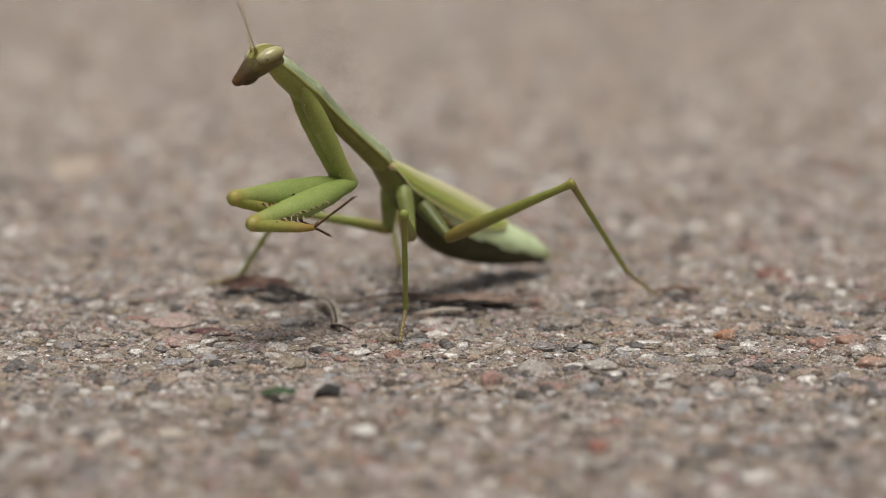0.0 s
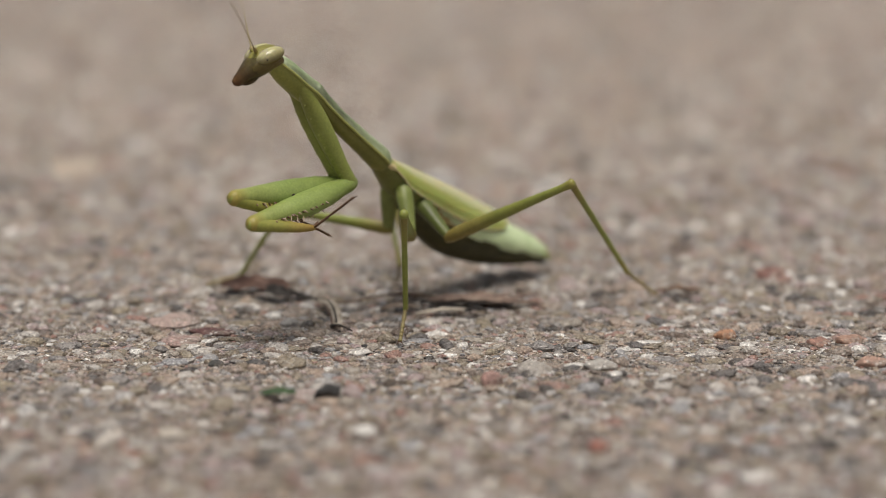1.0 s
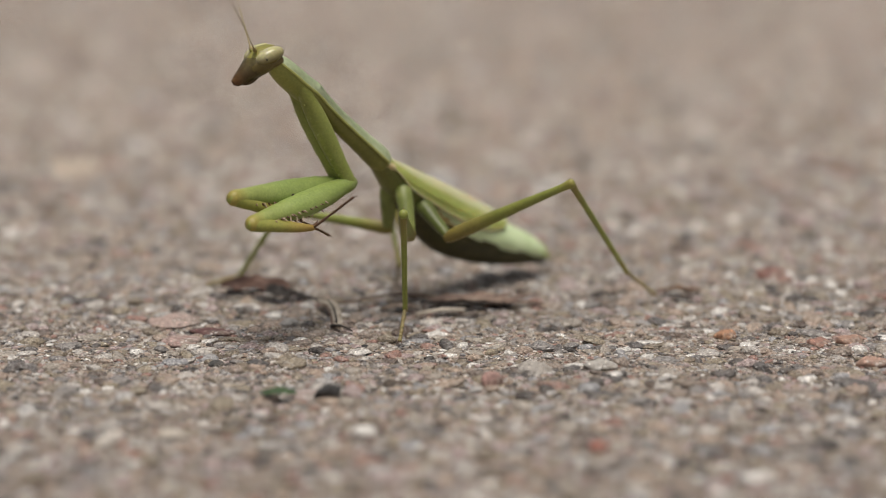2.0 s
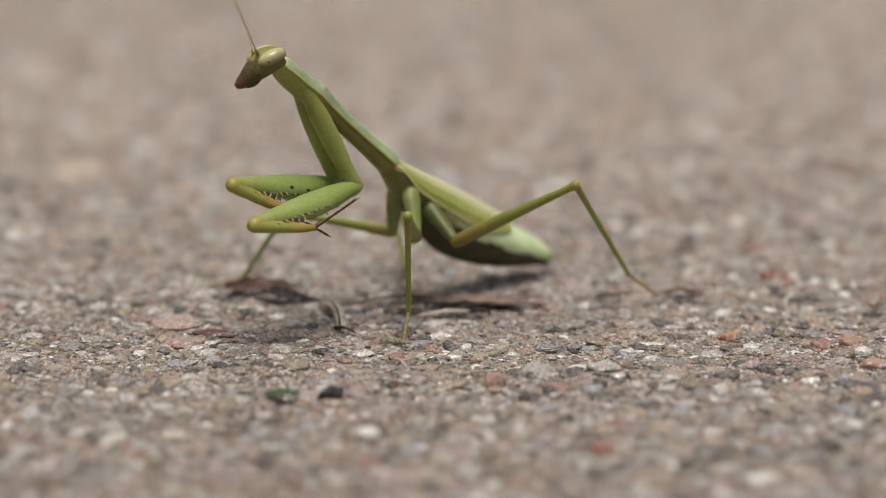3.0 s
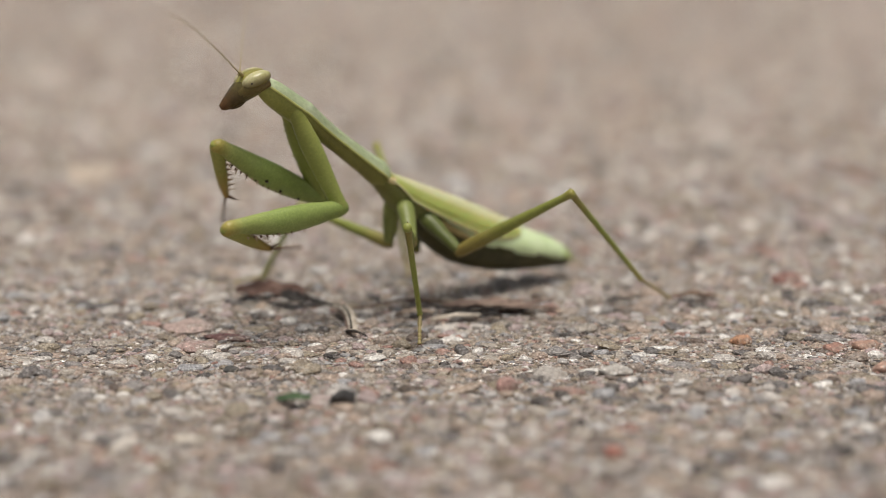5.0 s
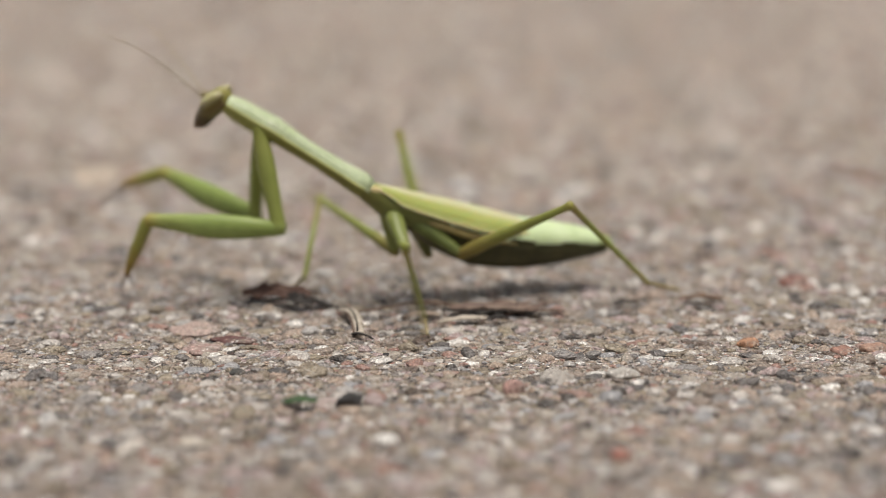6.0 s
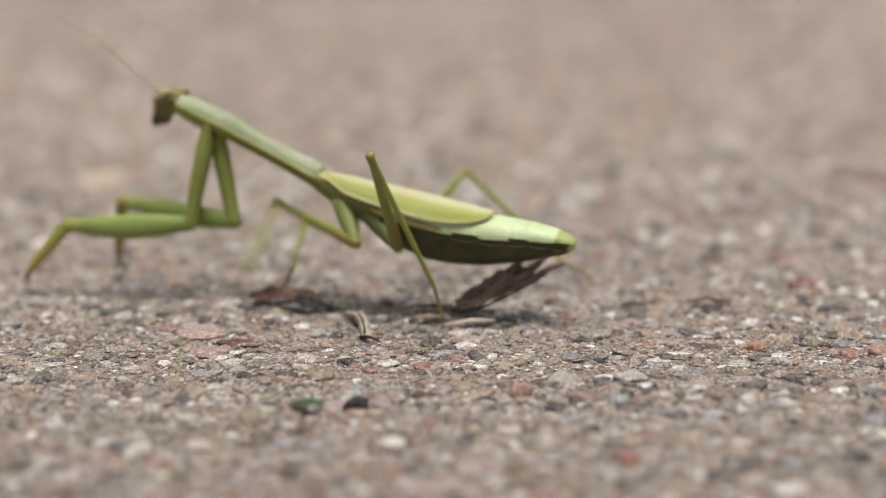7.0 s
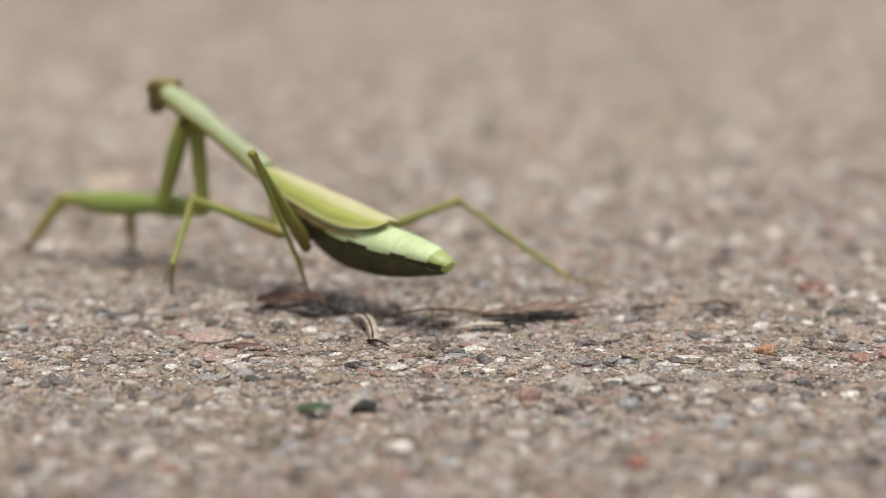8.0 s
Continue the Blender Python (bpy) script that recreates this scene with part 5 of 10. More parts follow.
    walk(limbs["nF_coxa"], [
        (0, bone(-10.49, -9.50, 34.63, 0.392, 0.199, -0.898, 0.511, 0.765, 0.392)),
        (1, bone(-10.49, -9.51, 34.61, 0.392, 0.200, -0.898, 0.509, 0.766, 0.393)),
        (1.5, bone(-10.49, -9.51, 34.61, 0.392, 0.200, -0.898, 0.509, 0.766, 0.393)),
        (2.2, bone(-10.48, -9.52, 34.66, 0.391, 0.200, -0.898, 0.508, 0.767, 0.392)),
        (3, bone(-11.10, -8.85, 34.55, 0.416, 0.129, -0.900, 0.652, 0.648, 0.394)),
        (3.5, bone(-10.77, -9.42, 34.38, 0.417, 0.132, -0.899, 0.645, 0.655, 0.395)),
        (4, bone(-11.24, -8.95, 34.20, 0.421, 0.089, -0.903, 0.714, 0.581, 0.390)),
        (4.5, bone(-10.67, -9.62, 33.98, 0.376, 0.157, -0.913, 0.552, 0.753, 0.357)),
        (4.6, bone(-11.25, -9.42, 33.21, 0.405, 0.156, -0.901, 0.589, 0.709, 0.388)),
        (4.7, bone(-10.72, -9.96, 32.54, 0.377, 0.130, -0.917, 0.594, 0.726, 0.347)),
        (4.9, bone(-11.40, -9.38, 32.08, 0.389, 0.093, -0.916, 0.657, 0.669, 0.347)),
        (5, bone(-11.75, -9.05, 31.84, 0.396, 0.072, -0.915, 0.916, 0.038, 0.399)),
        (5.2, bone(-12.46, -8.30, 31.35, 0.411, 0.018, -0.911, 0.819, -0.445, 0.361)),
        (5.3, bone(-12.82, -7.89, 31.14, 0.415, -0.004, -0.910, 0.804, -0.466, 0.369)),
        (5.4, bone(-13.19, -7.43, 30.91, 0.420, -0.030, -0.907, 0.785, -0.489, 0.380)),
        (5.5, bone(-13.57, -6.91, 30.68, 0.426, -0.066, -0.902, 0.760, -0.516, 0.396)),
        (5.6, bone(-13.96, -6.32, 30.44, 0.435, -0.137, -0.890, 0.702, -0.568, 0.430)),
        (5.7, bone(-14.38, -5.62, 30.18, 0.440, -0.169, -0.882, 0.684, -0.574, 0.451)),
        (5.8, bone(-14.82, -4.74, 29.89, 0.443, -0.168, -0.881, 0.699, -0.550, 0.457)),
        (5.9, bone(-15.20, -5.16, 26.91, 0.334, -0.027, -0.942, 0.898, -0.294, 0.327)),
        (6, bone(-16.14, 1.82, 26.85, 0.199, -0.203, -0.959, 0.739, -0.612, 0.283)),
        (6.1, bone(-16.17, 3.93, 27.98, 0.155, -0.205, -0.966, 0.661, -0.705, 0.256)),
        (6.2, bone(-16.31, 4.04, 28.09, 0.186, -0.199, -0.962, 0.601, -0.752, 0.272)),
        (6.4, bone(-16.55, 4.78, 26.37, 0.374, -0.178, -0.910, 0.892, -0.201, 0.406)),
        (6.5, bone(-16.71, 4.31, 27.15, 0.379, -0.172, -0.909, 0.893, -0.188, 0.408)),
        (6.6, bone(-16.30, 4.81, 28.02, 0.012, -0.219, -0.976, 0.742, -0.652, 0.155)),
        (6.7, bone(-15.76, 6.48, 27.39, -0.265, -0.244, -0.933, 0.137, -0.967, 0.214)),
        (6.8, bone(-15.69, 6.51, 27.29, -0.261, -0.245, -0.934, -0.273, -0.909, 0.315)),
        (6.9, bone(-16.10, 5.38, 26.49, -0.199, -0.242, -0.950, -0.144, -0.951, 0.272)),
        (7, bone(-16.63, 3.66, 26.83, -0.207, -0.098, -0.973, -0.238, -0.960, 0.147)),
        (7.1, bone(-15.52, 6.98, 30.04, -0.112, -0.141, -0.984, 0.440, -0.894, 0.078)),
        (7.2, bone(-14.44, 9.63, 30.67, -0.161, -0.033, -0.986, 0.295, -0.955, -0.016)),
        (7.3, bone(-12.00, 12.84, 28.35, -0.403, -0.030, -0.915, -0.352, -0.918, 0.185)),
        (7.4, bone(-11.95, 12.41, 27.68, -0.503, 0.051, -0.863, -0.783, -0.449, 0.430)),
        (7.5, bone(-14.16, 9.07, 26.72, -0.282, -0.242, -0.928, -0.321, -0.888, 0.329)),
        (7.6, bone(-14.53, 8.94, 25.31, -0.219, -0.021, -0.976, -0.416, -0.902, 0.113)),
        (8, bone(-13.71, 10.10, 25.46, -0.278, 0.034, -0.960, -0.878, -0.415, 0.240)),
    ])
    walk(limbs["nF_femur"], [
        (0, bone(-4.45, -6.44, 20.79, -0.623, -0.773, -0.119, -0.673, 0.452, 0.585)),
        (1, bone(-4.45, -6.43, 20.78, -0.623, -0.773, -0.119, -0.673, 0.452, 0.585)),
        (1.5, bone(-4.45, -6.43, 20.78, -0.623, -0.773, -0.119, -0.673, 0.452, 0.585)),
        (2.2, bone(-4.45, -6.43, 20.83, -0.623, -0.773, -0.119, -0.673, 0.452, 0.586)),
        (3, bone(-4.69, -6.86, 20.69, -0.651, -0.751, -0.111, -0.649, 0.475, 0.594)),
        (3.5, bone(-4.35, -7.40, 20.53, -0.651, -0.752, -0.102, -0.651, 0.485, 0.584)),
        (4, bone(-4.76, -7.58, 20.29, -0.651, -0.753, -0.097, -0.653, 0.490, 0.577)),
        (4.5, bone(-4.88, -7.20, 19.92, -0.629, -0.772, -0.088, -0.699, 0.513, 0.499)),
        (4.6, bone(-5.01, -7.02, 19.33, -0.653, -0.754, -0.076, -0.686, 0.545, 0.482)),
        (4.7, bone(-4.92, -7.96, 18.42, -0.685, -0.728, -0.025, -0.632, 0.576, 0.519)),
        (4.9, bone(-5.40, -7.94, 17.97, -0.716, -0.698, -0.006, -0.583, 0.594, 0.555)),
        (5, bone(-5.65, -7.95, 17.75, -0.733, -0.681, 0.003, 0.083, -0.085, 0.993)),
        (5.2, bone(-6.13, -8.03, 17.31, -0.765, -0.643, 0.021, 0.164, -0.164, 0.973)),
        (5.3, bone(-6.43, -7.95, 17.13, -0.781, -0.624, 0.026, 0.172, -0.175, 0.969)),
        (5.4, bone(-6.72, -7.89, 16.95, -0.797, -0.603, 0.032, 0.177, -0.183, 0.967)),
        (5.5, bone(-7.01, -7.93, 16.79, -0.813, -0.581, 0.037, 0.178, -0.187, 0.966)),
        (5.6, bone(-7.27, -8.44, 16.73, -0.828, -0.560, 0.043, 0.177, -0.188, 0.966)),
        (5.7, bone(-7.61, -8.22, 16.59, -0.843, -0.536, 0.045, 0.169, -0.185, 0.968)),
        (5.8, bone(-8.00, -7.33, 16.32, -0.861, -0.507, 0.044, 0.154, -0.178, 0.972)),
        (5.9, bone(-10.06, -5.57, 12.40, -0.994, 0.014, -0.109, -0.105, -0.421, 0.901)),
        (6, bone(-13.08, -1.31, 12.09, -0.989, 0.145, 0.030, 0.020, -0.069, 0.997)),
        (6.1, bone(-13.78, 0.77, 13.09, -0.996, 0.081, -0.045, -0.052, -0.079, 0.996)),
        (6.2, bone(-13.45, 0.98, 13.27, -0.987, 0.111, -0.118, -0.141, -0.234, 0.962)),
        (6.4, bone(-10.78, 2.05, 12.36, -0.992, 0.115, 0.048, 0.069, 0.185, 0.980)),
        (6.5, bone(-10.88, 1.67, 13.15, -0.986, 0.112, 0.123, 0.144, 0.210, 0.967)),
        (6.6, bone(-16.12, 1.44, 12.99, -0.867, 0.496, 0.044, 0.263, 0.381, 0.886)),
        (6.7, bone(-19.84, 2.73, 13.02, -0.996, 0.069, -0.063, -0.064, -0.022, 0.998)),
        (6.8, bone(-19.71, 2.73, 12.91, -0.997, -0.048, -0.064, -0.055, -0.158, 0.986)),
        (6.9, bone(-19.16, 1.66, 11.86, -0.982, -0.186, 0.024, 0.062, -0.202, 0.977)),
        (7, bone(-19.82, 2.16, 11.84, -0.975, 0.211, -0.069, -0.022, 0.214, 0.977)),
        (7.1, bone(-17.25, 4.80, 14.89, -0.974, -0.212, -0.080, -0.108, 0.124, 0.986)),
        (7.2, bone(-16.91, 9.12, 15.48, -0.901, 0.388, 0.197, 0.225, 0.027, 0.974)),
        (7.3, bone(-18.21, 12.37, 14.26, -0.723, 0.671, 0.166, 0.323, 0.116, 0.939)),
        (7.4, bone(-19.69, 13.19, 14.39, -0.796, 0.601, 0.069, 0.253, 0.228, 0.940)),
        (7.5, bone(-18.51, 5.34, 12.42, -0.856, 0.511, -0.081, -0.021, 0.122, 0.992)),
        (7.6, bone(-17.90, 8.61, 10.29, -0.932, 0.359, -0.049, -0.048, 0.013, 0.999)),
        (8, bone(-17.99, 10.63, 10.68, -0.886, 0.461, -0.051, 0.063, 0.229, 0.971)),
    ])
    walk(limbs["nF_tibia"], [
        (0, bone(-17.17, -22.21, 18.37, 0.865, 0.474, -0.167, 0.306, -0.760, -0.573)),
        (1, bone(-17.17, -22.20, 18.36, 0.865, 0.474, -0.167, 0.306, -0.760, -0.573)),
        (1.5, bone(-17.17, -22.20, 18.36, 0.865, 0.474, -0.167, 0.306, -0.760, -0.573)),
        (2.2, bone(-17.16, -22.21, 18.41, 0.864, 0.474, -0.167, 0.306, -0.760, -0.574)),
        (3, bone(-17.97, -22.17, 18.43, 0.865, 0.479, -0.151, 0.312, -0.749, -0.585)),
        (3.5, bone(-17.63, -22.74, 18.45, 0.864, 0.480, -0.152, 0.319, -0.755, -0.573)),
        (4, bone(-18.05, -22.93, 18.31, 0.863, 0.482, -0.151, 0.324, -0.758, -0.566)),
        (4.5, bone(-17.72, -22.95, 18.11, 0.863, 0.488, -0.128, 0.373, -0.788, -0.490)),
        (4.6, bone(-18.32, -22.39, 17.78, 0.877, -0.474, 0.077, -0.480, -0.873, 0.092)),
        (4.7, bone(-18.89, -22.81, 17.91, 0.880, -0.475, 0.019, -0.473, -0.871, 0.134)),
        (4.9, bone(-20.02, -22.17, 17.84, 0.754, -0.654, -0.063, -0.643, -0.754, 0.137)),
        (5, bone(-20.59, -21.83, 17.80, 0.562, 0.694, -0.450, -0.580, -0.057, -0.813)),
        (5.2, bone(-21.74, -21.15, 17.73, 0.407, 0.703, -0.583, -0.778, -0.068, -0.625)),
        (5.3, bone(-22.36, -20.67, 17.67, 0.368, 0.684, -0.630, -0.808, -0.100, -0.581)),
        (5.4, bone(-22.98, -20.20, 17.60, 0.330, 0.660, -0.675, -0.833, -0.133, -0.537)),
        (5.5, bone(-23.59, -19.79, 17.55, 0.291, 0.630, -0.719, -0.855, -0.166, -0.491)),
        (5.6, bone(-24.15, -19.85, 17.61, 0.253, 0.596, -0.762, -0.873, -0.198, -0.445)),
        (5.7, bone(-24.81, -19.16, 17.50, 0.216, 0.553, -0.804, -0.888, -0.232, -0.398)),
        (5.8, bone(-25.56, -17.68, 17.22, 0.181, 0.501, -0.846, -0.900, -0.262, -0.347)),
        (5.9, bone(-30.33, -5.28, 10.18, -0.551, 0.549, -0.628, -0.833, -0.329, 0.444)),
        (6, bone(-33.25, 1.64, 12.71, -0.395, 0.158, -0.905, -0.904, 0.107, 0.413)),
        (6.1, bone(-34.09, 2.42, 12.17, -0.286, 0.151, -0.946, -0.953, 0.052, 0.297)),
        (6.2, bone(-33.58, 3.24, 10.87, -0.229, 0.399, -0.888, -0.967, 0.015, 0.256)),
        (6.4, bone(-31.02, 4.40, 13.34, -0.257, -0.272, -0.927, -0.965, 0.124, 0.231)),
        (6.5, bone(-30.99, 3.95, 15.65, -0.502, -0.283, -0.818, -0.865, 0.179, 0.469)),
        (6.6, bone(-33.81, 11.56, 13.88, -0.772, -0.275, -0.573, -0.584, 0.661, 0.471)),
        (6.7, bone(-40.15, 4.15, 11.74, -0.674, 0.081, -0.735, -0.736, 0.025, 0.677)),
        (6.8, bone(-40.04, 1.76, 11.61, -0.607, 0.180, -0.774, -0.794, -0.169, 0.584)),
        (6.9, bone(-39.20, -2.13, 12.36, -0.568, 0.200, -0.798, -0.814, -0.279, 0.509)),
        (7, bone(-39.71, 6.47, 10.44, -0.644, -0.140, -0.752, -0.745, 0.339, 0.575)),
        (7.1, bone(-37.12, 0.47, 13.26, -0.385, -0.297, -0.874, -0.896, -0.108, 0.431)),
        (7.2, bone(-35.28, 17.02, 19.49, -0.725, 0.138, -0.675, -0.603, 0.348, 0.718)),
        (7.3, bone(-32.95, 26.06, 17.64, -0.865, 0.316, -0.389, -0.139, 0.594, 0.792)),
        (7.4, bone(-35.93, 25.45, 15.79, -0.827, 0.090, -0.555, -0.369, 0.658, 0.657)),
        (7.5, bone(-35.96, 15.77, 10.78, -0.642, 0.244, -0.727, -0.583, 0.460, 0.670)),
        (7.6, bone(-36.91, 15.94, 9.29, -0.562, 0.224, -0.797, -0.745, 0.283, 0.605)),
        (8, bone(-36.07, 20.03, 9.64, -0.611, -0.049, -0.790, -0.684, 0.535, 0.496)),
    ])
    walk(limbs["nF_tarsus"], [
        (0, bone(-9.04, -17.75, 16.80, 0.741, -0.250, 0.623, -0.488, 0.314, 0.815)),
        (1, bone(-9.04, -17.74, 16.79, 0.742, -0.250, 0.622, -0.538, 0.332, 0.775)),
        (1.5, bone(-9.04, -17.74, 16.79, 0.742, -0.250, 0.622, -0.538, 0.332, 0.775)),
        (2.2, bone(-9.03, -17.75, 16.84, 0.742, -0.250, 0.623, -0.539, 0.332, 0.775)),
        (3, bone(-9.84, -17.66, 17.02, 0.752, -0.292, 0.591, -0.489, 0.354, 0.797)),
        (3.5, bone(-9.51, -18.22, 17.03, 0.732, -0.326, 0.598, -0.489, 0.359, 0.795)),
        (4, bone(-9.94, -18.40, 16.89, 0.733, -0.313, 0.605, -0.504, 0.348, 0.791)),
        (4.5, bone(-9.61, -18.36, 16.91, 0.681, -0.479, 0.553, -0.386, 0.406, 0.828)),
        (4.6, bone(-10.07, -26.85, 18.51, 0.739, -0.476, 0.476, -0.341, 0.345, 0.875)),
        (4.7, bone(-10.62, -27.28, 18.10, 0.788, -0.433, 0.438, -0.334, 0.298, 0.894)),
        (4.9, bone(-12.93, -28.32, 17.25, 0.658, -0.695, 0.290, -0.127, 0.278, 0.952)),
        (5, bone(-15.30, -15.31, 13.58, 0.616, -0.761, 0.203, -0.052, 0.218, 0.975)),
        (5.2, bone(-17.92, -14.54, 12.25, 0.325, 0.848, -0.418, 0.200, 0.370, 0.907)),
        (5.3, bone(-18.90, -14.24, 11.75, 0.297, 0.850, -0.434, 0.198, 0.390, 0.899)),
        (5.4, bone(-19.88, -13.99, 11.25, 0.270, 0.851, -0.450, 0.196, 0.409, 0.891)),
        (5.5, bone(-20.85, -13.86, 10.79, 0.242, 0.851, -0.466, 0.192, 0.429, 0.883)),
        (5.6, bone(-21.77, -14.25, 10.45, 0.214, 0.850, -0.481, 0.187, 0.448, 0.874)),
        (5.7, bone(-22.77, -13.95, 9.94, 0.186, 0.848, -0.496, 0.181, 0.467, 0.866)),
        (5.8, bone(-23.86, -12.97, 9.26, 0.159, 0.844, -0.512, 0.175, 0.486, 0.856)),
        (5.9, bone(-35.52, -0.12, 4.27, -0.408, 0.758, -0.509, -0.139, 0.499, 0.855)),
        (6, bone(-36.96, 3.13, 4.20, -0.261, 0.816, -0.516, -0.047, 0.523, 0.851)),
        (6.1, bone(-36.79, 3.83, 3.27, -0.215, 0.885, -0.412, 0.008, 0.424, 0.906)),
        (6.2, bone(-35.73, 6.99, 2.52, -0.220, 0.923, -0.315, 0.027, 0.329, 0.944)),
        (6.4, bone(-33.43, 1.85, 4.62, -0.227, 0.802, -0.552, -0.037, 0.559, 0.828)),
        (6.5, bone(-35.71, 1.29, 7.96, -0.365, 0.619, -0.696, -0.264, 0.648, 0.715)),
        (6.6, bone(-41.07, 8.98, 8.50, -0.545, 0.548, -0.635, -0.408, 0.488, 0.771)),
        (6.7, bone(-46.48, 4.91, 4.83, -0.266, 0.817, -0.512, -0.068, 0.514, 0.855)),
        (6.8, bone(-45.75, 3.45, 4.34, -0.266, 0.829, -0.493, -0.062, 0.495, 0.866)),
        (6.9, bone(-44.54, -0.24, 4.85, -0.265, 0.830, -0.491, -0.057, 0.495, 0.867)),
        (7, bone(-45.76, 5.15, 3.37, -0.268, 0.874, -0.405, -0.031, 0.412, 0.910)),
        (7.1, bone(-40.74, -2.32, 5.04, -0.272, 0.819, -0.505, -0.073, 0.506, 0.860)),
        (7.2, bone(-42.10, 18.32, 13.15, -0.267, 0.570, -0.777, -0.250, 0.738, 0.627)),
        (7.3, bone(-41.08, 29.03, 13.98, -0.757, 0.341, -0.558, -0.524, 0.195, 0.829)),
        (7.4, bone(-43.71, 26.30, 10.58, -0.506, 0.667, -0.547, -0.315, 0.447, 0.837)),
        (7.5, bone(-42.00, 18.06, 3.95, -0.341, 0.810, -0.477, -0.145, 0.456, 0.878)),
        (7.6, bone(-42.19, 18.05, 1.80, -0.304, 0.929, -0.211, -0.021, 0.215, 0.976)),
        (8, bone(-41.81, 19.57, 2.22, -0.339, 0.902, -0.268, -0.050, 0.267, 0.962)),
    ])
    walk(limbs["nM_coxa"], [
        (0, bone(3.28, 1.01, 17.70, 0.158, -0.618, -0.770, 0.626, 0.666, -0.406)),
        (1, bone(3.28, 1.01, 17.69, 0.158, -0.619, -0.770, 0.626, 0.665, -0.407)),
        (1.5, bone(3.28, 1.01, 17.69, 0.158, -0.619, -0.770, 0.626, 0.665, -0.407)),
        (2.2, bone(3.28, 1.01, 17.74, 0.158, -0.619, -0.770, 0.625, 0.666, -0.407)),
        (3, bone(3.25, 1.05, 17.66, 0.127, -0.650, -0.749, 0.620, 0.642, -0.451)),
        (3.5, bone(3.25, 1.04, 17.63, 0.139, -0.683, -0.717, 0.626, 0.622, -0.470)),
        (4, bone(3.23, 1.08, 17.52, 0.047, -0.713, -0.700, 0.624, 0.568, -0.536)),
        (4.5, bone(3.19, 1.06, 17.27, 0.053, -0.748, -0.662, 0.622, 0.543, -0.564)),
        (4.6, bone(3.29, 1.01, 16.94, 0.101, -0.796, -0.596, 0.662, 0.501, -0.557)),
        (4.7, bone(3.46, 0.96, 16.32, 0.127, -0.831, -0.541, 0.716, 0.454, -0.531)),
        (4.9, bone(3.52, 0.86, 16.06, 0.145, -0.818, -0.556, 0.730, 0.468, -0.498)),
        (5, bone(3.55, 0.81, 15.92, 0.154, -0.811, -0.564, 0.737, 0.474, -0.481)),
        (5.2, bone(3.61, 0.70, 15.66, 0.172, -0.797, -0.579, 0.751, 0.487, -0.446)),
        (5.3, bone(3.63, 0.64, 15.57, 0.180, -0.789, -0.587, 0.757, 0.492, -0.429)),
        (5.4, bone(3.66, 0.58, 15.48, 0.188, -0.781, -0.595, 0.763, 0.498, -0.412)),
        (5.5, bone(3.68, 0.51, 15.39, 0.196, -0.773, -0.603, 0.769, 0.503, -0.394)),
        (5.6, bone(3.70, 0.44, 15.30, 0.204, -0.764, -0.611, 0.776, 0.508, -0.375)),
        (5.7, bone(3.72, 0.37, 15.21, 0.213, -0.755, -0.620, 0.782, 0.512, -0.356)),
        (5.8, bone(3.74, 0.30, 15.12, 0.221, -0.746, -0.628, 0.787, 0.516, -0.336)),
        (5.9, bone(4.22, 0.05, 13.35, 0.451, -0.742, -0.496, 0.795, 0.587, -0.156)),
        (6, bone(4.22, -0.32, 13.66, 0.262, -0.806, -0.531, 0.885, 0.421, -0.201)),
        (6.1, bone(4.05, -0.98, 15.51, 0.103, -0.630, -0.770, 0.946, 0.301, -0.120)),
        (6.2, bone(3.97, -1.14, 15.94, 0.128, -0.621, -0.773, 0.950, 0.301, -0.085)),
        (6.4, bone(4.06, -1.27, 15.34, 0.189, -0.680, -0.709, 0.948, 0.313, -0.048)),
        (6.5, bone(3.64, -2.77, 16.54, 0.278, -0.543, -0.793, 0.950, 0.031, 0.312)),
        (6.6, bone(3.53, -3.17, 16.95, 0.022, -0.723, -0.691, 0.986, -0.096, 0.133)),
        (6.7, bone(3.61, -3.11, 16.46, 0.247, -0.687, -0.684, 0.953, 0.044, 0.300)),
        (6.8, bone(3.53, -3.08, 16.14, 0.231, -0.661, -0.714, 0.957, 0.022, 0.290)),
        (6.9, bone(3.71, -2.88, 15.31, 0.324, -0.634, -0.702, 0.936, 0.105, 0.336)),
        (7, bone(3.75, -2.90, 15.83, 0.331, -0.638, -0.695, 0.932, 0.106, 0.347)),
        (7.1, bone(3.16, -3.06, 18.63, 0.313, -0.649, -0.693, 0.939, 0.099, 0.331)),
        (7.2, bone(2.52, -3.79, 20.29, -0.037, -0.695, -0.718, 0.948, -0.252, 0.195)),
        (7.3, bone(2.35, -4.15, 18.89, 0.186, -0.733, -0.654, 0.873, -0.182, 0.453)),
        (7.4, bone(1.99, -4.15, 17.01, 0.251, -0.747, -0.616, 0.847, -0.140, 0.514)),
        (7.5, bone(1.84, -4.21, 15.07, -0.093, -0.803, -0.589, 0.937, -0.271, 0.221)),
        (7.6, bone(2.01, -4.31, 14.41, 0.036, -0.751, -0.660, 0.884, -0.284, 0.371)),
        (8, bone(2.14, -4.21, 14.44, 0.139, -0.824, -0.550, 0.920, -0.098, 0.379)),
    ])
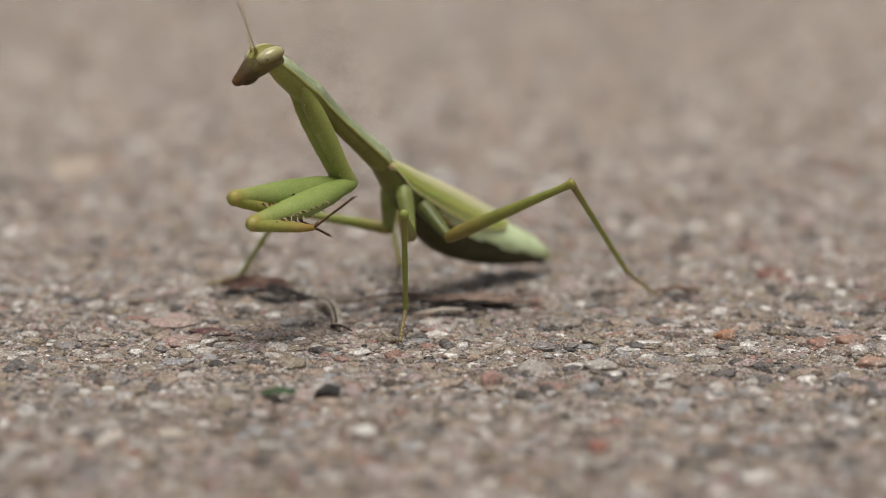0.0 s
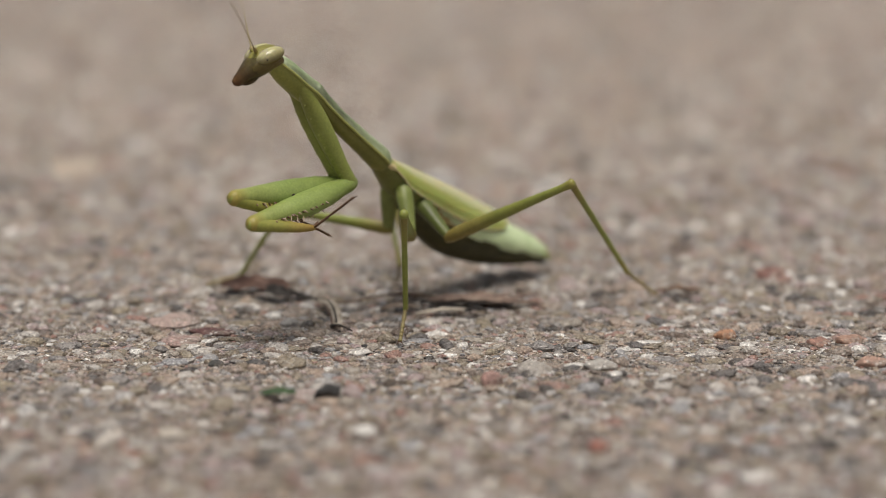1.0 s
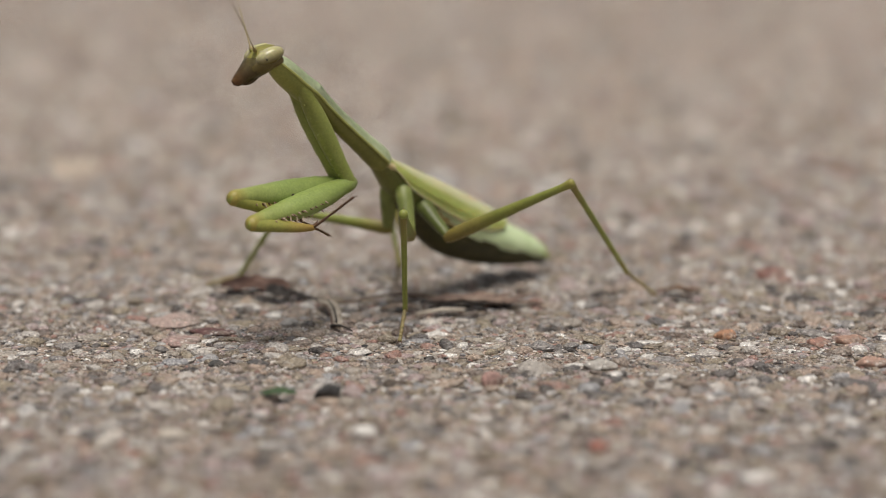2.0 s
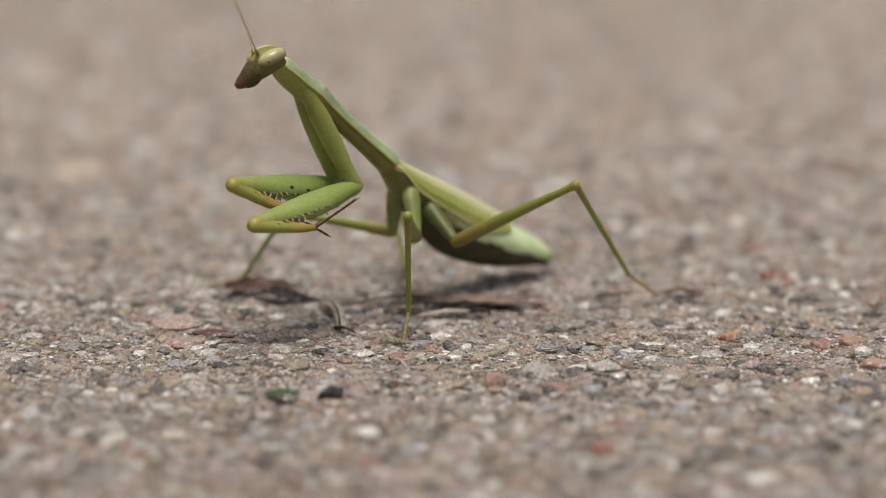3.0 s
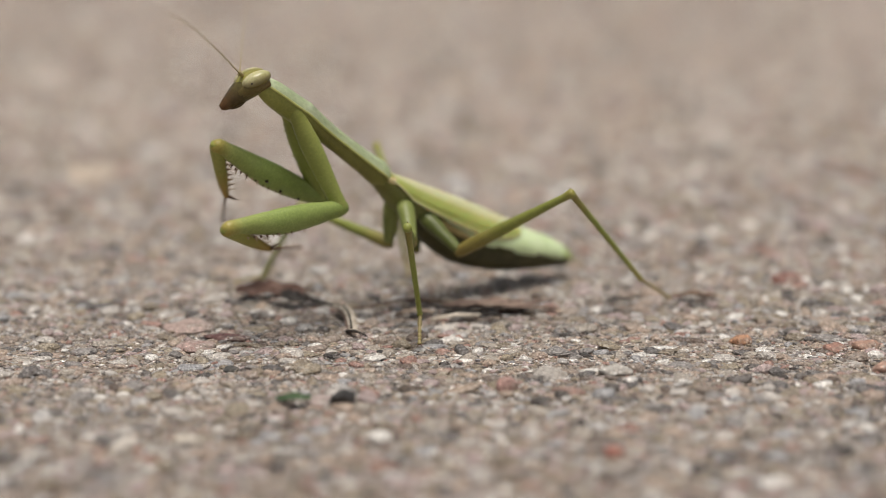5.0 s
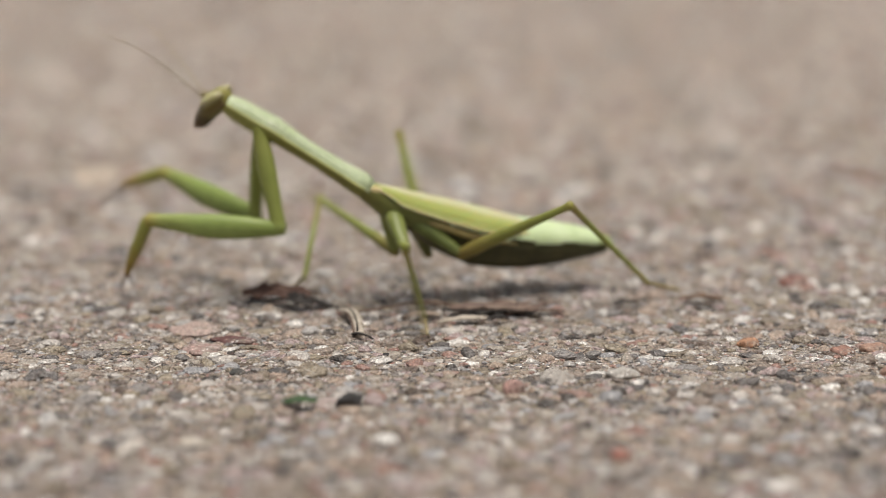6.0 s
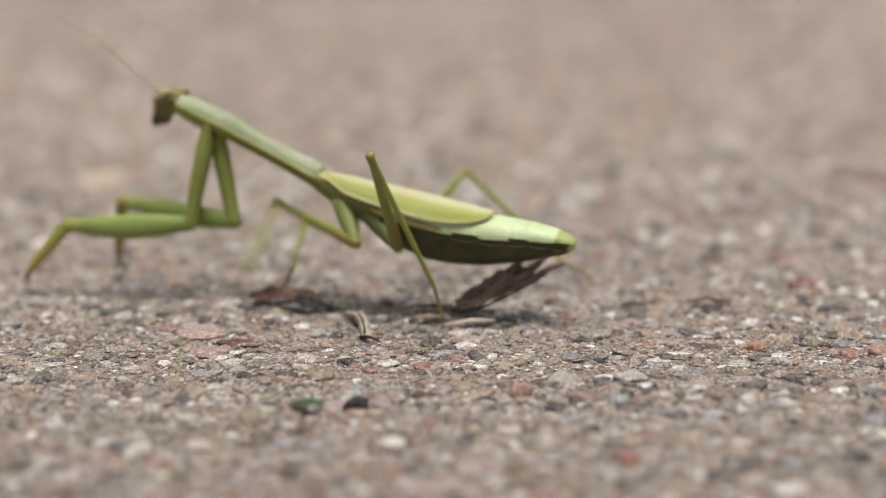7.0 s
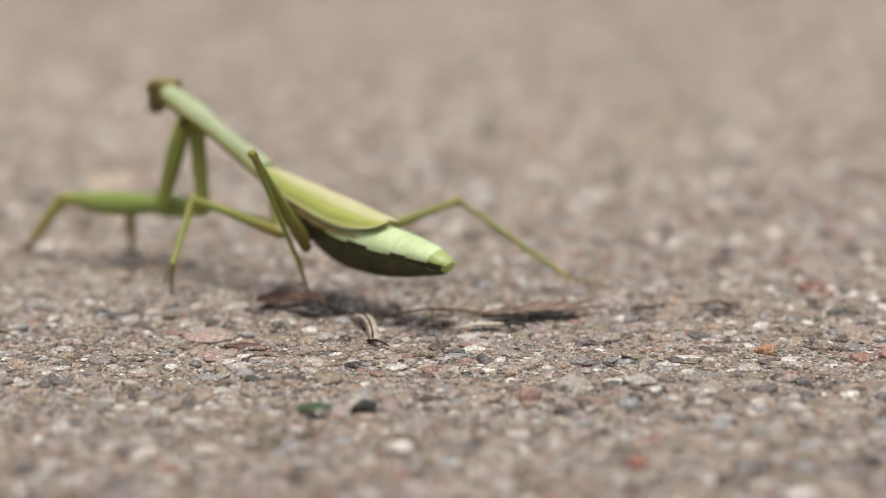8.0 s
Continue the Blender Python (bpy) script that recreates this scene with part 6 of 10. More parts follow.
    walk(limbs["nM_femur"], [
        (0, bone(4.38, -3.32, 12.31, -0.046, -0.916, 0.400, 0.053, 0.397, 0.916)),
        (1, bone(4.38, -3.32, 12.30, -0.046, -0.916, 0.399, 0.053, 0.397, 0.916)),
        (1.5, bone(4.38, -3.32, 12.30, -0.046, -0.916, 0.399, 0.053, 0.397, 0.916)),
        (2.2, bone(4.38, -3.32, 12.35, -0.046, -0.916, 0.399, 0.053, 0.397, 0.916)),
        (3, bone(4.14, -3.50, 12.42, -0.061, -0.917, 0.395, 0.058, 0.392, 0.918)),
        (3.5, bone(4.22, -3.74, 12.61, -0.048, -0.916, 0.399, 0.053, 0.396, 0.917)),
        (4, bone(3.56, -3.91, 12.62, -0.052, -0.918, 0.394, 0.054, 0.391, 0.919)),
        (4.5, bone(3.56, -4.18, 12.64, -0.059, -0.909, 0.411, 0.058, 0.408, 0.911)),
        (4.6, bone(4.00, -4.56, 12.76, -0.054, -0.914, 0.403, 0.056, 0.400, 0.915)),
        (4.7, bone(4.35, -4.86, 12.54, -0.015, -0.920, 0.391, 0.043, 0.390, 0.920)),
        (4.9, bone(4.54, -4.87, 12.16, -0.016, -0.933, 0.360, 0.043, 0.359, 0.932)),
        (5, bone(4.63, -4.87, 11.98, -0.016, -0.939, 0.344, 0.044, 0.343, 0.938)),
        (5.2, bone(4.82, -4.88, 11.60, -0.017, -0.950, 0.313, 0.044, 0.312, 0.949)),
        (5.3, bone(4.90, -4.89, 11.46, -0.019, -0.956, 0.293, 0.045, 0.292, 0.955)),
        (5.4, bone(4.97, -4.89, 11.31, -0.021, -0.962, 0.274, 0.045, 0.273, 0.961)),
        (5.5, bone(5.05, -4.90, 11.16, -0.023, -0.967, 0.254, 0.046, 0.253, 0.966)),
        (5.6, bone(5.13, -4.91, 11.01, -0.026, -0.972, 0.234, 0.046, 0.233, 0.971)),
        (5.7, bone(5.21, -4.91, 10.87, -0.028, -0.976, 0.214, 0.046, 0.213, 0.976)),
        (5.8, bone(5.29, -4.92, 10.72, -0.030, -0.981, 0.193, 0.047, 0.191, 0.980)),
        (5.9, bone(7.38, -5.14, 9.88, -0.026, -0.972, 0.233, 0.051, 0.232, 0.971)),
        (6, bone(6.05, -5.96, 9.94, 0.027, -0.965, 0.261, 0.041, 0.262, 0.964)),
        (6.1, bone(4.77, -5.39, 10.12, -0.470, -0.784, 0.405, 0.242, 0.327, 0.914)),
        (6.2, bone(4.86, -5.49, 10.53, -0.483, -0.758, 0.437, 0.270, 0.346, 0.899)),
        (6.4, bone(5.38, -6.03, 10.38, -0.568, -0.652, 0.503, 0.359, 0.354, 0.864)),
        (6.5, bone(5.59, -6.57, 11.00, -0.539, -0.697, 0.472, 0.329, 0.341, 0.880)),
        (6.6, bone(3.69, -8.22, 12.11, -0.351, -0.869, 0.349, 0.180, 0.303, 0.936)),
        (6.7, bone(5.34, -7.91, 11.67, -0.259, -0.919, 0.298, 0.131, 0.272, 0.953)),
        (6.8, bone(5.15, -7.71, 11.14, -0.244, -0.932, 0.268, 0.118, 0.246, 0.962)),
        (6.9, bone(5.98, -7.31, 10.39, -0.384, -0.832, 0.400, 0.216, 0.340, 0.915)),
        (7, bone(6.07, -7.36, 10.96, -0.743, 0.624, 0.242, 0.217, -0.118, 0.969)),
        (7.1, bone(5.34, -7.60, 13.78, -0.900, 0.276, 0.338, 0.322, -0.104, 0.941)),
        (7.2, bone(2.26, -8.65, 15.27, -0.930, 0.364, 0.060, 0.052, -0.033, 0.998)),
        (7.3, bone(3.65, -9.28, 14.31, -0.941, 0.336, 0.034, 0.026, -0.028, 0.999)),
        (7.4, bone(3.74, -9.37, 12.70, -0.923, 0.358, 0.142, 0.125, -0.069, 0.990)),
        (7.5, bone(1.19, -9.83, 10.94, -0.794, 0.565, 0.226, 0.179, -0.139, 0.974)),
        (7.6, bone(2.27, -9.56, 9.79, -0.832, 0.481, 0.275, 0.232, -0.149, 0.961)),
        (8, bone(3.11, -9.98, 10.59, -0.864, 0.449, 0.228, 0.196, -0.117, 0.974)),
    ])
    walk(limbs["nM_tibia"], [
        (0, bone(3.61, -18.61, 18.98, 0.007, 0.291, -0.957, 0.796, 0.578, 0.181)),
        (1, bone(3.61, -18.61, 18.97, 0.007, 0.291, -0.957, 0.796, 0.578, 0.181)),
        (1.5, bone(3.61, -18.61, 18.97, 0.007, 0.291, -0.957, 0.796, 0.578, 0.181)),
        (2.2, bone(3.61, -18.61, 19.02, 0.006, 0.292, -0.956, 0.796, 0.578, 0.182)),
        (3, bone(3.12, -18.81, 19.01, 0.001, 0.283, -0.959, 0.783, 0.596, 0.177)),
        (3.5, bone(3.43, -19.04, 19.27, -0.013, 0.256, -0.967, 0.780, 0.608, 0.150)),
        (4, bone(2.69, -19.24, 19.20, -0.008, 0.266, -0.964, 0.774, 0.612, 0.162)),
        (4.5, bone(2.57, -19.37, 19.51, -0.043, 0.204, -0.978, 0.758, 0.644, 0.101)),
        (4.6, bone(3.09, -19.82, 19.49, 0.043, 0.239, -0.970, 0.766, 0.616, 0.186)),
        (4.7, bone(4.10, -20.23, 19.06, 0.122, 0.313, -0.942, 0.794, 0.538, 0.282)),
        (4.9, bone(4.27, -20.45, 18.17, 0.108, 0.366, -0.924, 0.840, 0.464, 0.282)),
        (5, bone(4.36, -20.55, 17.72, 0.101, 0.390, -0.915, 0.861, 0.427, 0.277)),
        (5.2, bone(4.53, -20.74, 16.82, 0.086, 0.436, -0.896, 0.898, 0.356, 0.259)),
        (5.3, bone(4.57, -20.85, 16.35, 0.078, 0.465, -0.882, 0.917, 0.314, 0.247)),
        (5.4, bone(4.62, -20.95, 15.88, 0.070, 0.492, -0.868, 0.933, 0.275, 0.231)),
        (5.5, bone(4.66, -21.05, 15.40, 0.062, 0.518, -0.853, 0.948, 0.237, 0.213)),
        (5.6, bone(4.71, -21.14, 14.92, 0.054, 0.543, -0.838, 0.960, 0.202, 0.193)),
        (5.7, bone(4.75, -21.22, 14.44, 0.046, 0.566, -0.823, 0.971, 0.169, 0.171)),
        (5.8, bone(4.79, -21.30, 13.95, 0.038, 0.589, -0.807, 0.979, 0.139, 0.147)),
        (5.9, bone(6.94, -21.38, 13.77, 0.111, 0.581, -0.807, 0.977, 0.083, 0.194)),
        (6, bone(6.51, -22.07, 14.30, 0.163, 0.551, -0.818, 0.980, 0.008, 0.201)),
        (6.1, bone(-3.08, -18.48, 16.88, -0.210, 0.630, -0.748, 0.976, 0.088, -0.200)),
        (6.2, bone(-3.21, -18.15, 17.83, -0.132, 0.361, -0.923, 0.991, 0.050, -0.122)),
        (6.4, bone(-4.10, -16.91, 18.78, -0.091, 0.199, -0.976, 0.995, 0.046, -0.083)),
        (6.5, bone(-3.42, -18.22, 18.88, -0.065, 0.206, -0.976, 0.947, -0.295, -0.125)),
        (6.6, bone(-2.17, -22.73, 17.94, 0.009, 0.442, -0.897, 0.919, -0.356, -0.166)),
        (6.7, bone(1.01, -23.26, 16.65, 0.009, 0.538, -0.843, 0.929, -0.316, -0.192)),
        (6.8, bone(1.07, -23.27, 15.62, -0.000, 0.611, -0.792, 0.928, -0.295, -0.228)),
        (6.9, bone(-0.44, -21.21, 17.07, 0.111, 0.482, -0.869, 0.936, -0.344, -0.071)),
        (7, bone(-6.34, 3.06, 14.99, -0.218, -0.870, -0.442, 0.976, -0.204, -0.079)),
        (7.1, bone(-9.68, -2.99, 19.42, -0.642, 0.453, -0.619, 0.641, -0.126, -0.757)),
        (7.2, bone(-13.26, -2.58, 16.27, -0.320, 0.384, -0.866, 0.734, -0.477, -0.483)),
        (7.3, bone(-12.07, -3.66, 14.88, -0.315, 0.490, -0.813, 0.681, -0.479, -0.553)),
        (7.4, bone(-11.67, -3.40, 15.07, -0.191, 0.480, -0.856, 0.683, -0.561, -0.467)),
        (7.5, bone(-12.06, -0.40, 14.72, -0.094, -0.835, -0.542, 0.946, -0.245, 0.213)),
        (7.6, bone(-11.64, -1.53, 14.39, -0.116, -0.843, -0.525, 0.939, -0.266, 0.219)),
        (8, bone(-11.32, -2.48, 14.39, -0.097, -0.876, -0.473, 0.963, -0.203, 0.178)),
    ])
    walk(limbs["nM_tarsus"], [
        (0, bone(3.71, -14.16, 4.34, -0.141, -0.663, -0.735, -0.153, -0.719, 0.678)),
        (1, bone(3.71, -14.15, 4.34, -0.141, -0.664, -0.734, -0.153, -0.718, 0.679)),
        (1.5, bone(3.71, -14.15, 4.34, -0.141, -0.664, -0.734, -0.153, -0.718, 0.679)),
        (2.2, bone(3.71, -14.15, 4.39, -0.139, -0.655, -0.743, -0.154, -0.727, 0.669)),
        (3, bone(3.14, -14.47, 4.33, -0.141, -0.665, -0.733, -0.152, -0.717, 0.680)),
        (3.5, bone(3.22, -15.13, 4.48, -0.135, -0.637, -0.759, -0.158, -0.742, 0.651)),
        (4, bone(2.56, -15.16, 4.46, -0.136, -0.641, -0.756, -0.157, -0.739, 0.655)),
        (4.5, bone(1.91, -16.24, 4.54, -0.132, -0.622, -0.772, -0.160, -0.755, 0.636)),
        (4.6, bone(3.75, -16.17, 4.64, -0.064, -0.610, -0.789, -0.083, -0.785, 0.614)),
        (4.7, bone(5.97, -15.44, 4.65, -0.064, -0.609, -0.790, -0.083, -0.786, 0.613)),
        (4.9, bone(5.92, -14.85, 4.03, -0.038, -0.735, -0.677, -0.035, -0.676, 0.736)),
        (5, bone(5.90, -14.58, 3.72, -0.000, -0.783, -0.622, 0.000, -0.622, 0.783)),
        (5.2, bone(5.85, -14.06, 3.12, -0.000, -0.859, -0.513, 0.000, -0.513, 0.859)),
        (5.3, bone(5.77, -13.74, 2.86, 0.046, -0.884, -0.465, 0.024, -0.464, 0.885)),
        (5.4, bone(5.69, -13.43, 2.60, 0.048, -0.907, -0.418, 0.022, -0.417, 0.908)),
        (5.5, bone(5.62, -13.13, 2.35, 0.049, -0.927, -0.372, 0.019, -0.371, 0.928)),
        (5.6, bone(5.54, -12.84, 2.10, 0.049, -0.944, -0.327, 0.017, -0.326, 0.945)),
        (5.7, bone(5.46, -12.55, 1.85, 0.050, -0.958, -0.282, 0.015, -0.282, 0.959)),
        (5.8, bone(5.38, -12.28, 1.60, 0.102, -0.966, -0.237, 0.025, -0.236, 0.972)),
        (5.9, bone(8.65, -12.50, 1.43, 0.102, -0.973, -0.205, 0.021, -0.204, 0.979)),
        (6, bone(9.01, -13.64, 1.78, 0.101, -0.958, -0.269, 0.028, -0.267, 0.963)),
        (6.1, bone(-6.30, -8.85, 5.44, -0.162, 0.318, -0.934, -0.662, -0.737, -0.136)),
        (6.2, bone(-5.23, -12.63, 3.71, -0.281, 0.733, -0.620, -0.960, -0.224, 0.171)),
        (6.4, bone(-5.49, -13.86, 3.85, -0.382, 0.661, -0.646, -0.730, 0.213, 0.649)),
        (6.5, bone(-4.42, -15.06, 3.94, -0.340, 0.668, -0.662, -0.301, 0.590, 0.750)),
        (6.6, bone(-2.03, -15.97, 4.22, -0.217, 0.667, -0.713, -0.220, 0.678, 0.701)),
        (6.7, bone(1.14, -15.02, 3.75, -0.389, 0.674, -0.627, -0.314, 0.543, 0.779)),
        (6.8, bone(1.07, -13.93, 3.50, -0.443, 0.682, -0.582, -0.317, 0.488, 0.813)),
        (6.9, bone(1.26, -13.83, 3.77, -0.240, 0.737, -0.632, -0.195, 0.601, 0.775)),
        (7, bone(-9.67, -10.26, 8.22, -0.043, 0.236, -0.971, -0.175, 0.955, 0.240)),
        (7.1, bone(-19.50, 3.94, 9.96, -0.055, 0.234, -0.971, -0.221, 0.945, 0.240)),
        (7.2, bone(-18.15, 3.30, 3.02, -0.353, -0.794, -0.495, -0.879, 0.463, -0.116)),
        (7.3, bone(-16.89, 3.83, 2.45, -0.238, -0.889, -0.390, -0.898, 0.049, 0.437)),
        (7.4, bone(-14.60, 3.95, 1.97, -0.149, -0.941, -0.304, -0.441, -0.212, 0.872)),
        (7.5, bone(-13.50, -13.17, 6.42, -0.055, 0.234, -0.971, -0.974, -0.226, 0.001)),
        (7.6, bone(-13.41, -14.43, 6.36, -0.065, 0.231, -0.971, -0.887, 0.433, 0.162)),
        (8, bone(-12.80, -15.88, 7.15, -0.078, 0.227, -0.971, -0.385, 0.891, 0.239)),
    ])
    walk(limbs["nH_coxa"], [
        (0, bone(6.00, 3.72, 15.33, 0.520, -0.706, -0.480, 0.585, 0.704, -0.403)),
        (1, bone(6.00, 3.72, 15.32, 0.520, -0.707, -0.479, 0.585, 0.704, -0.403)),
        (1.5, bone(6.00, 3.72, 15.32, 0.520, -0.707, -0.479, 0.585, 0.704, -0.403)),
        (2.2, bone(6.00, 3.73, 15.36, 0.520, -0.707, -0.479, 0.585, 0.704, -0.403)),
        (3, bone(5.91, 3.81, 15.27, 0.532, -0.644, -0.550, 0.540, 0.758, -0.366)),
        (3.5, bone(5.92, 3.78, 15.24, 0.542, -0.634, -0.551, 0.533, 0.767, -0.358)),
        (4, bone(5.88, 3.85, 15.12, 0.516, -0.658, -0.548, 0.548, 0.746, -0.380)),
        (4.5, bone(5.80, 3.83, 14.83, 0.471, -0.698, -0.540, 0.570, 0.708, -0.418)),
        (4.6, bone(6.02, 3.73, 14.57, 0.551, -0.617, -0.562, 0.530, 0.779, -0.335)),
        (4.7, bone(6.39, 3.58, 14.09, 0.612, -0.561, -0.558, 0.515, 0.818, -0.257)),
        (4.9, bone(6.55, 3.39, 13.85, 0.646, -0.520, -0.558, 0.493, 0.843, -0.215)),
        (5, bone(6.63, 3.29, 13.73, 0.664, -0.497, -0.558, 0.480, 0.856, -0.191)),
        (5.2, bone(6.79, 3.08, 13.50, 0.700, -0.441, -0.561, 0.446, 0.884, -0.139)),
        (5.3, bone(6.86, 2.96, 13.42, 0.714, -0.419, -0.561, 0.433, 0.894, -0.116)),
        (5.4, bone(6.93, 2.83, 13.34, 0.728, -0.394, -0.561, 0.418, 0.904, -0.092)),
        (5.5, bone(7.01, 2.71, 13.26, 0.743, -0.364, -0.562, 0.400, 0.914, -0.063)),
        (5.6, bone(7.08, 2.57, 13.18, 0.758, -0.328, -0.564, 0.379, 0.925, -0.029)),
        (5.7, bone(7.15, 2.44, 13.10, 0.773, -0.281, -0.569, 0.352, 0.936, 0.016)),
        (5.8, bone(7.22, 2.30, 13.03, 0.788, -0.198, -0.583, 0.310, 0.946, 0.098)),
        (5.9, bone(8.10, 1.69, 11.71, 0.857, -0.123, -0.501, 0.295, 0.914, 0.280)),
        (6, bone(8.22, 0.98, 12.02, 0.818, -0.135, -0.560, 0.413, 0.816, 0.406)),
        (6.1, bone(8.19, -0.32, 13.81, 0.723, -0.386, -0.573, 0.610, 0.747, 0.266)),
        (6.2, bone(8.11, -0.65, 14.20, 0.734, -0.444, -0.514, 0.600, 0.779, 0.184)),
        (6.4, bone(8.27, -0.92, 13.73, 0.712, -0.504, -0.489, 0.644, 0.746, 0.170)),
        (6.5, bone(7.80, -4.02, 15.28, 0.693, -0.593, -0.411, 0.522, -0.366, 0.771)),
        (6.6, bone(7.60, -4.82, 15.88, 0.586, -0.758, -0.286, 0.679, 0.365, 0.637)),
        (6.7, bone(7.71, -4.69, 15.41, 0.561, -0.595, -0.575, 0.802, 0.219, 0.555)),
        (6.8, bone(7.61, -4.66, 15.00, 0.550, -0.595, -0.586, 0.813, 0.222, 0.538)),
        (6.9, bone(7.88, -4.22, 14.19, 0.602, -0.536, -0.592, 0.782, 0.244, 0.574)),
        (7, bone(7.92, -4.26, 14.75, 0.597, -0.574, -0.561, 0.788, 0.290, 0.543)),
        (7.1, bone(7.10, -4.71, 17.17, 0.540, -0.728, -0.422, 0.841, 0.484, 0.241)),
        (7.2, bone(6.03, -6.32, 19.00, 0.615, -0.553, -0.562, 0.582, -0.163, 0.797)),
        (7.3, bone(5.67, -7.03, 17.85, 0.604, -0.138, -0.785, 0.467, -0.737, 0.489)),
        (7.4, bone(5.11, -7.17, 15.77, 0.429, -0.773, -0.467, 0.790, 0.070, 0.609)),
        (7.5, bone(4.86, -7.34, 13.83, 0.232, -0.750, -0.619, 0.834, -0.173, 0.523)),
        (7.6, bone(5.10, -7.43, 13.36, 0.199, -0.755, -0.625, 0.838, -0.199, 0.507)),
        (8, bone(5.33, -7.22, 13.35, 0.252, -0.795, -0.552, 0.870, -0.063, 0.488)),
    ])
    walk(limbs["nH_femur"], [
        (0, bone(9.91, -1.58, 11.73, 0.830, -0.330, 0.449, -0.399, 0.210, 0.893)),
        (1, bone(9.90, -1.58, 11.72, 0.830, -0.331, 0.449, -0.399, 0.210, 0.893)),
        (1.5, bone(9.90, -1.58, 11.72, 0.830, -0.331, 0.449, -0.399, 0.210, 0.893)),
        (2.2, bone(9.90, -1.58, 11.77, 0.830, -0.331, 0.449, -0.399, 0.210, 0.893)),
        (3, bone(9.90, -1.02, 11.15, 0.811, -0.341, 0.476, -0.419, 0.229, 0.878)),
        (3.5, bone(9.99, -0.98, 11.10, 0.811, -0.341, 0.476, -0.419, 0.229, 0.878)),
        (4, bone(9.74, -1.09, 11.01, 0.802, -0.354, 0.482, -0.420, 0.240, 0.875)),
        (4.5, bone(9.33, -1.41, 10.79, 0.814, -0.314, 0.489, -0.438, 0.221, 0.871)),
        (4.6, bone(10.15, -0.90, 10.36, 0.799, -0.356, 0.484, -0.421, 0.242, 0.874)),
        (4.7, bone(10.98, -0.63, 9.90, 0.765, -0.410, 0.496, -0.413, 0.279, 0.867)),
        (4.9, bone(11.40, -0.51, 9.67, 0.762, -0.411, 0.500, -0.416, 0.281, 0.865)),
        (5, bone(11.61, -0.44, 9.55, 0.761, -0.411, 0.502, -0.417, 0.283, 0.864)),
        (5.2, bone(12.04, -0.23, 9.29, 0.758, -0.412, 0.506, -0.420, 0.285, 0.862)),
        (5.3, bone(12.22, -0.19, 9.21, 0.755, -0.415, 0.508, -0.420, 0.288, 0.860)),
        (5.4, bone(12.40, -0.12, 9.13, 0.752, -0.417, 0.510, -0.422, 0.290, 0.859)),
        (5.5, bone(12.58, -0.02, 9.05, 0.750, -0.420, 0.512, -0.422, 0.292, 0.858)),
        (5.6, bone(12.76, 0.11, 8.95, 0.747, -0.422, 0.514, -0.423, 0.295, 0.857)),
        (5.7, bone(12.94, 0.33, 8.83, 0.745, -0.424, 0.516, -0.423, 0.297, 0.856)),
        (5.8, bone(13.13, 0.81, 8.66, 0.743, -0.424, 0.518, -0.425, 0.298, 0.854)),
        (5.9, bone(14.52, 0.77, 7.96, 0.777, -0.419, 0.469, -0.392, 0.261, 0.882)),
        (6, bone(14.35, -0.04, 7.82, 0.758, -0.466, 0.456, -0.366, 0.275, 0.889)),
        (6.1, bone(13.61, -3.22, 9.52, 0.750, -0.465, 0.471, -0.380, 0.279, 0.882)),
        (6.2, bone(13.61, -3.98, 10.34, 0.748, -0.495, 0.443, -0.350, 0.274, 0.896)),
        (6.4, bone(13.61, -4.69, 10.06, 0.787, -0.391, 0.476, -0.413, 0.238, 0.879)),
        (6.5, bone(13.75, -9.12, 11.75, 0.773, -0.481, 0.415, -0.346, 0.229, 0.910)),
        (6.6, bone(12.95, -11.75, 13.26, 0.540, -0.638, 0.548, -0.335, 0.435, 0.836)),
        (6.7, bone(11.92, -9.16, 11.10, -0.165, -0.549, 0.819, 0.225, 0.788, 0.573)),
        (6.8, bone(11.74, -9.12, 10.61, -0.126, -0.594, 0.794, 0.243, 0.758, 0.606)),
        (6.9, bone(12.39, -8.24, 9.75, -0.170, -0.547, 0.820, 0.325, 0.754, 0.571)),
        (7, bone(12.40, -8.56, 10.55, -0.162, -0.607, 0.778, 0.277, 0.729, 0.626)),
        (7.1, bone(11.15, -10.17, 14.00, 0.058, -0.810, 0.583, 0.013, 0.585, 0.811)),
        (7.2, bone(10.65, -10.46, 14.78, 0.209, -0.913, 0.352, -0.044, 0.351, 0.935)),
        (7.3, bone(10.20, -8.06, 11.96, 0.301, -0.921, 0.249, -0.052, 0.245, 0.968)),
        (7.4, bone(8.32, -12.97, 12.27, -0.057, -0.897, 0.438, 0.070, 0.434, 0.898)),
        (7.5, bone(6.61, -12.97, 9.19, -0.271, -0.566, 0.778, 0.403, 0.668, 0.626)),
        (7.6, bone(6.59, -13.09, 8.67, -0.326, -0.500, 0.802, 0.505, 0.625, 0.595)),
        (8, bone(7.22, -13.18, 9.21, -0.314, -0.533, 0.786, 0.466, 0.635, 0.617)),
    ])
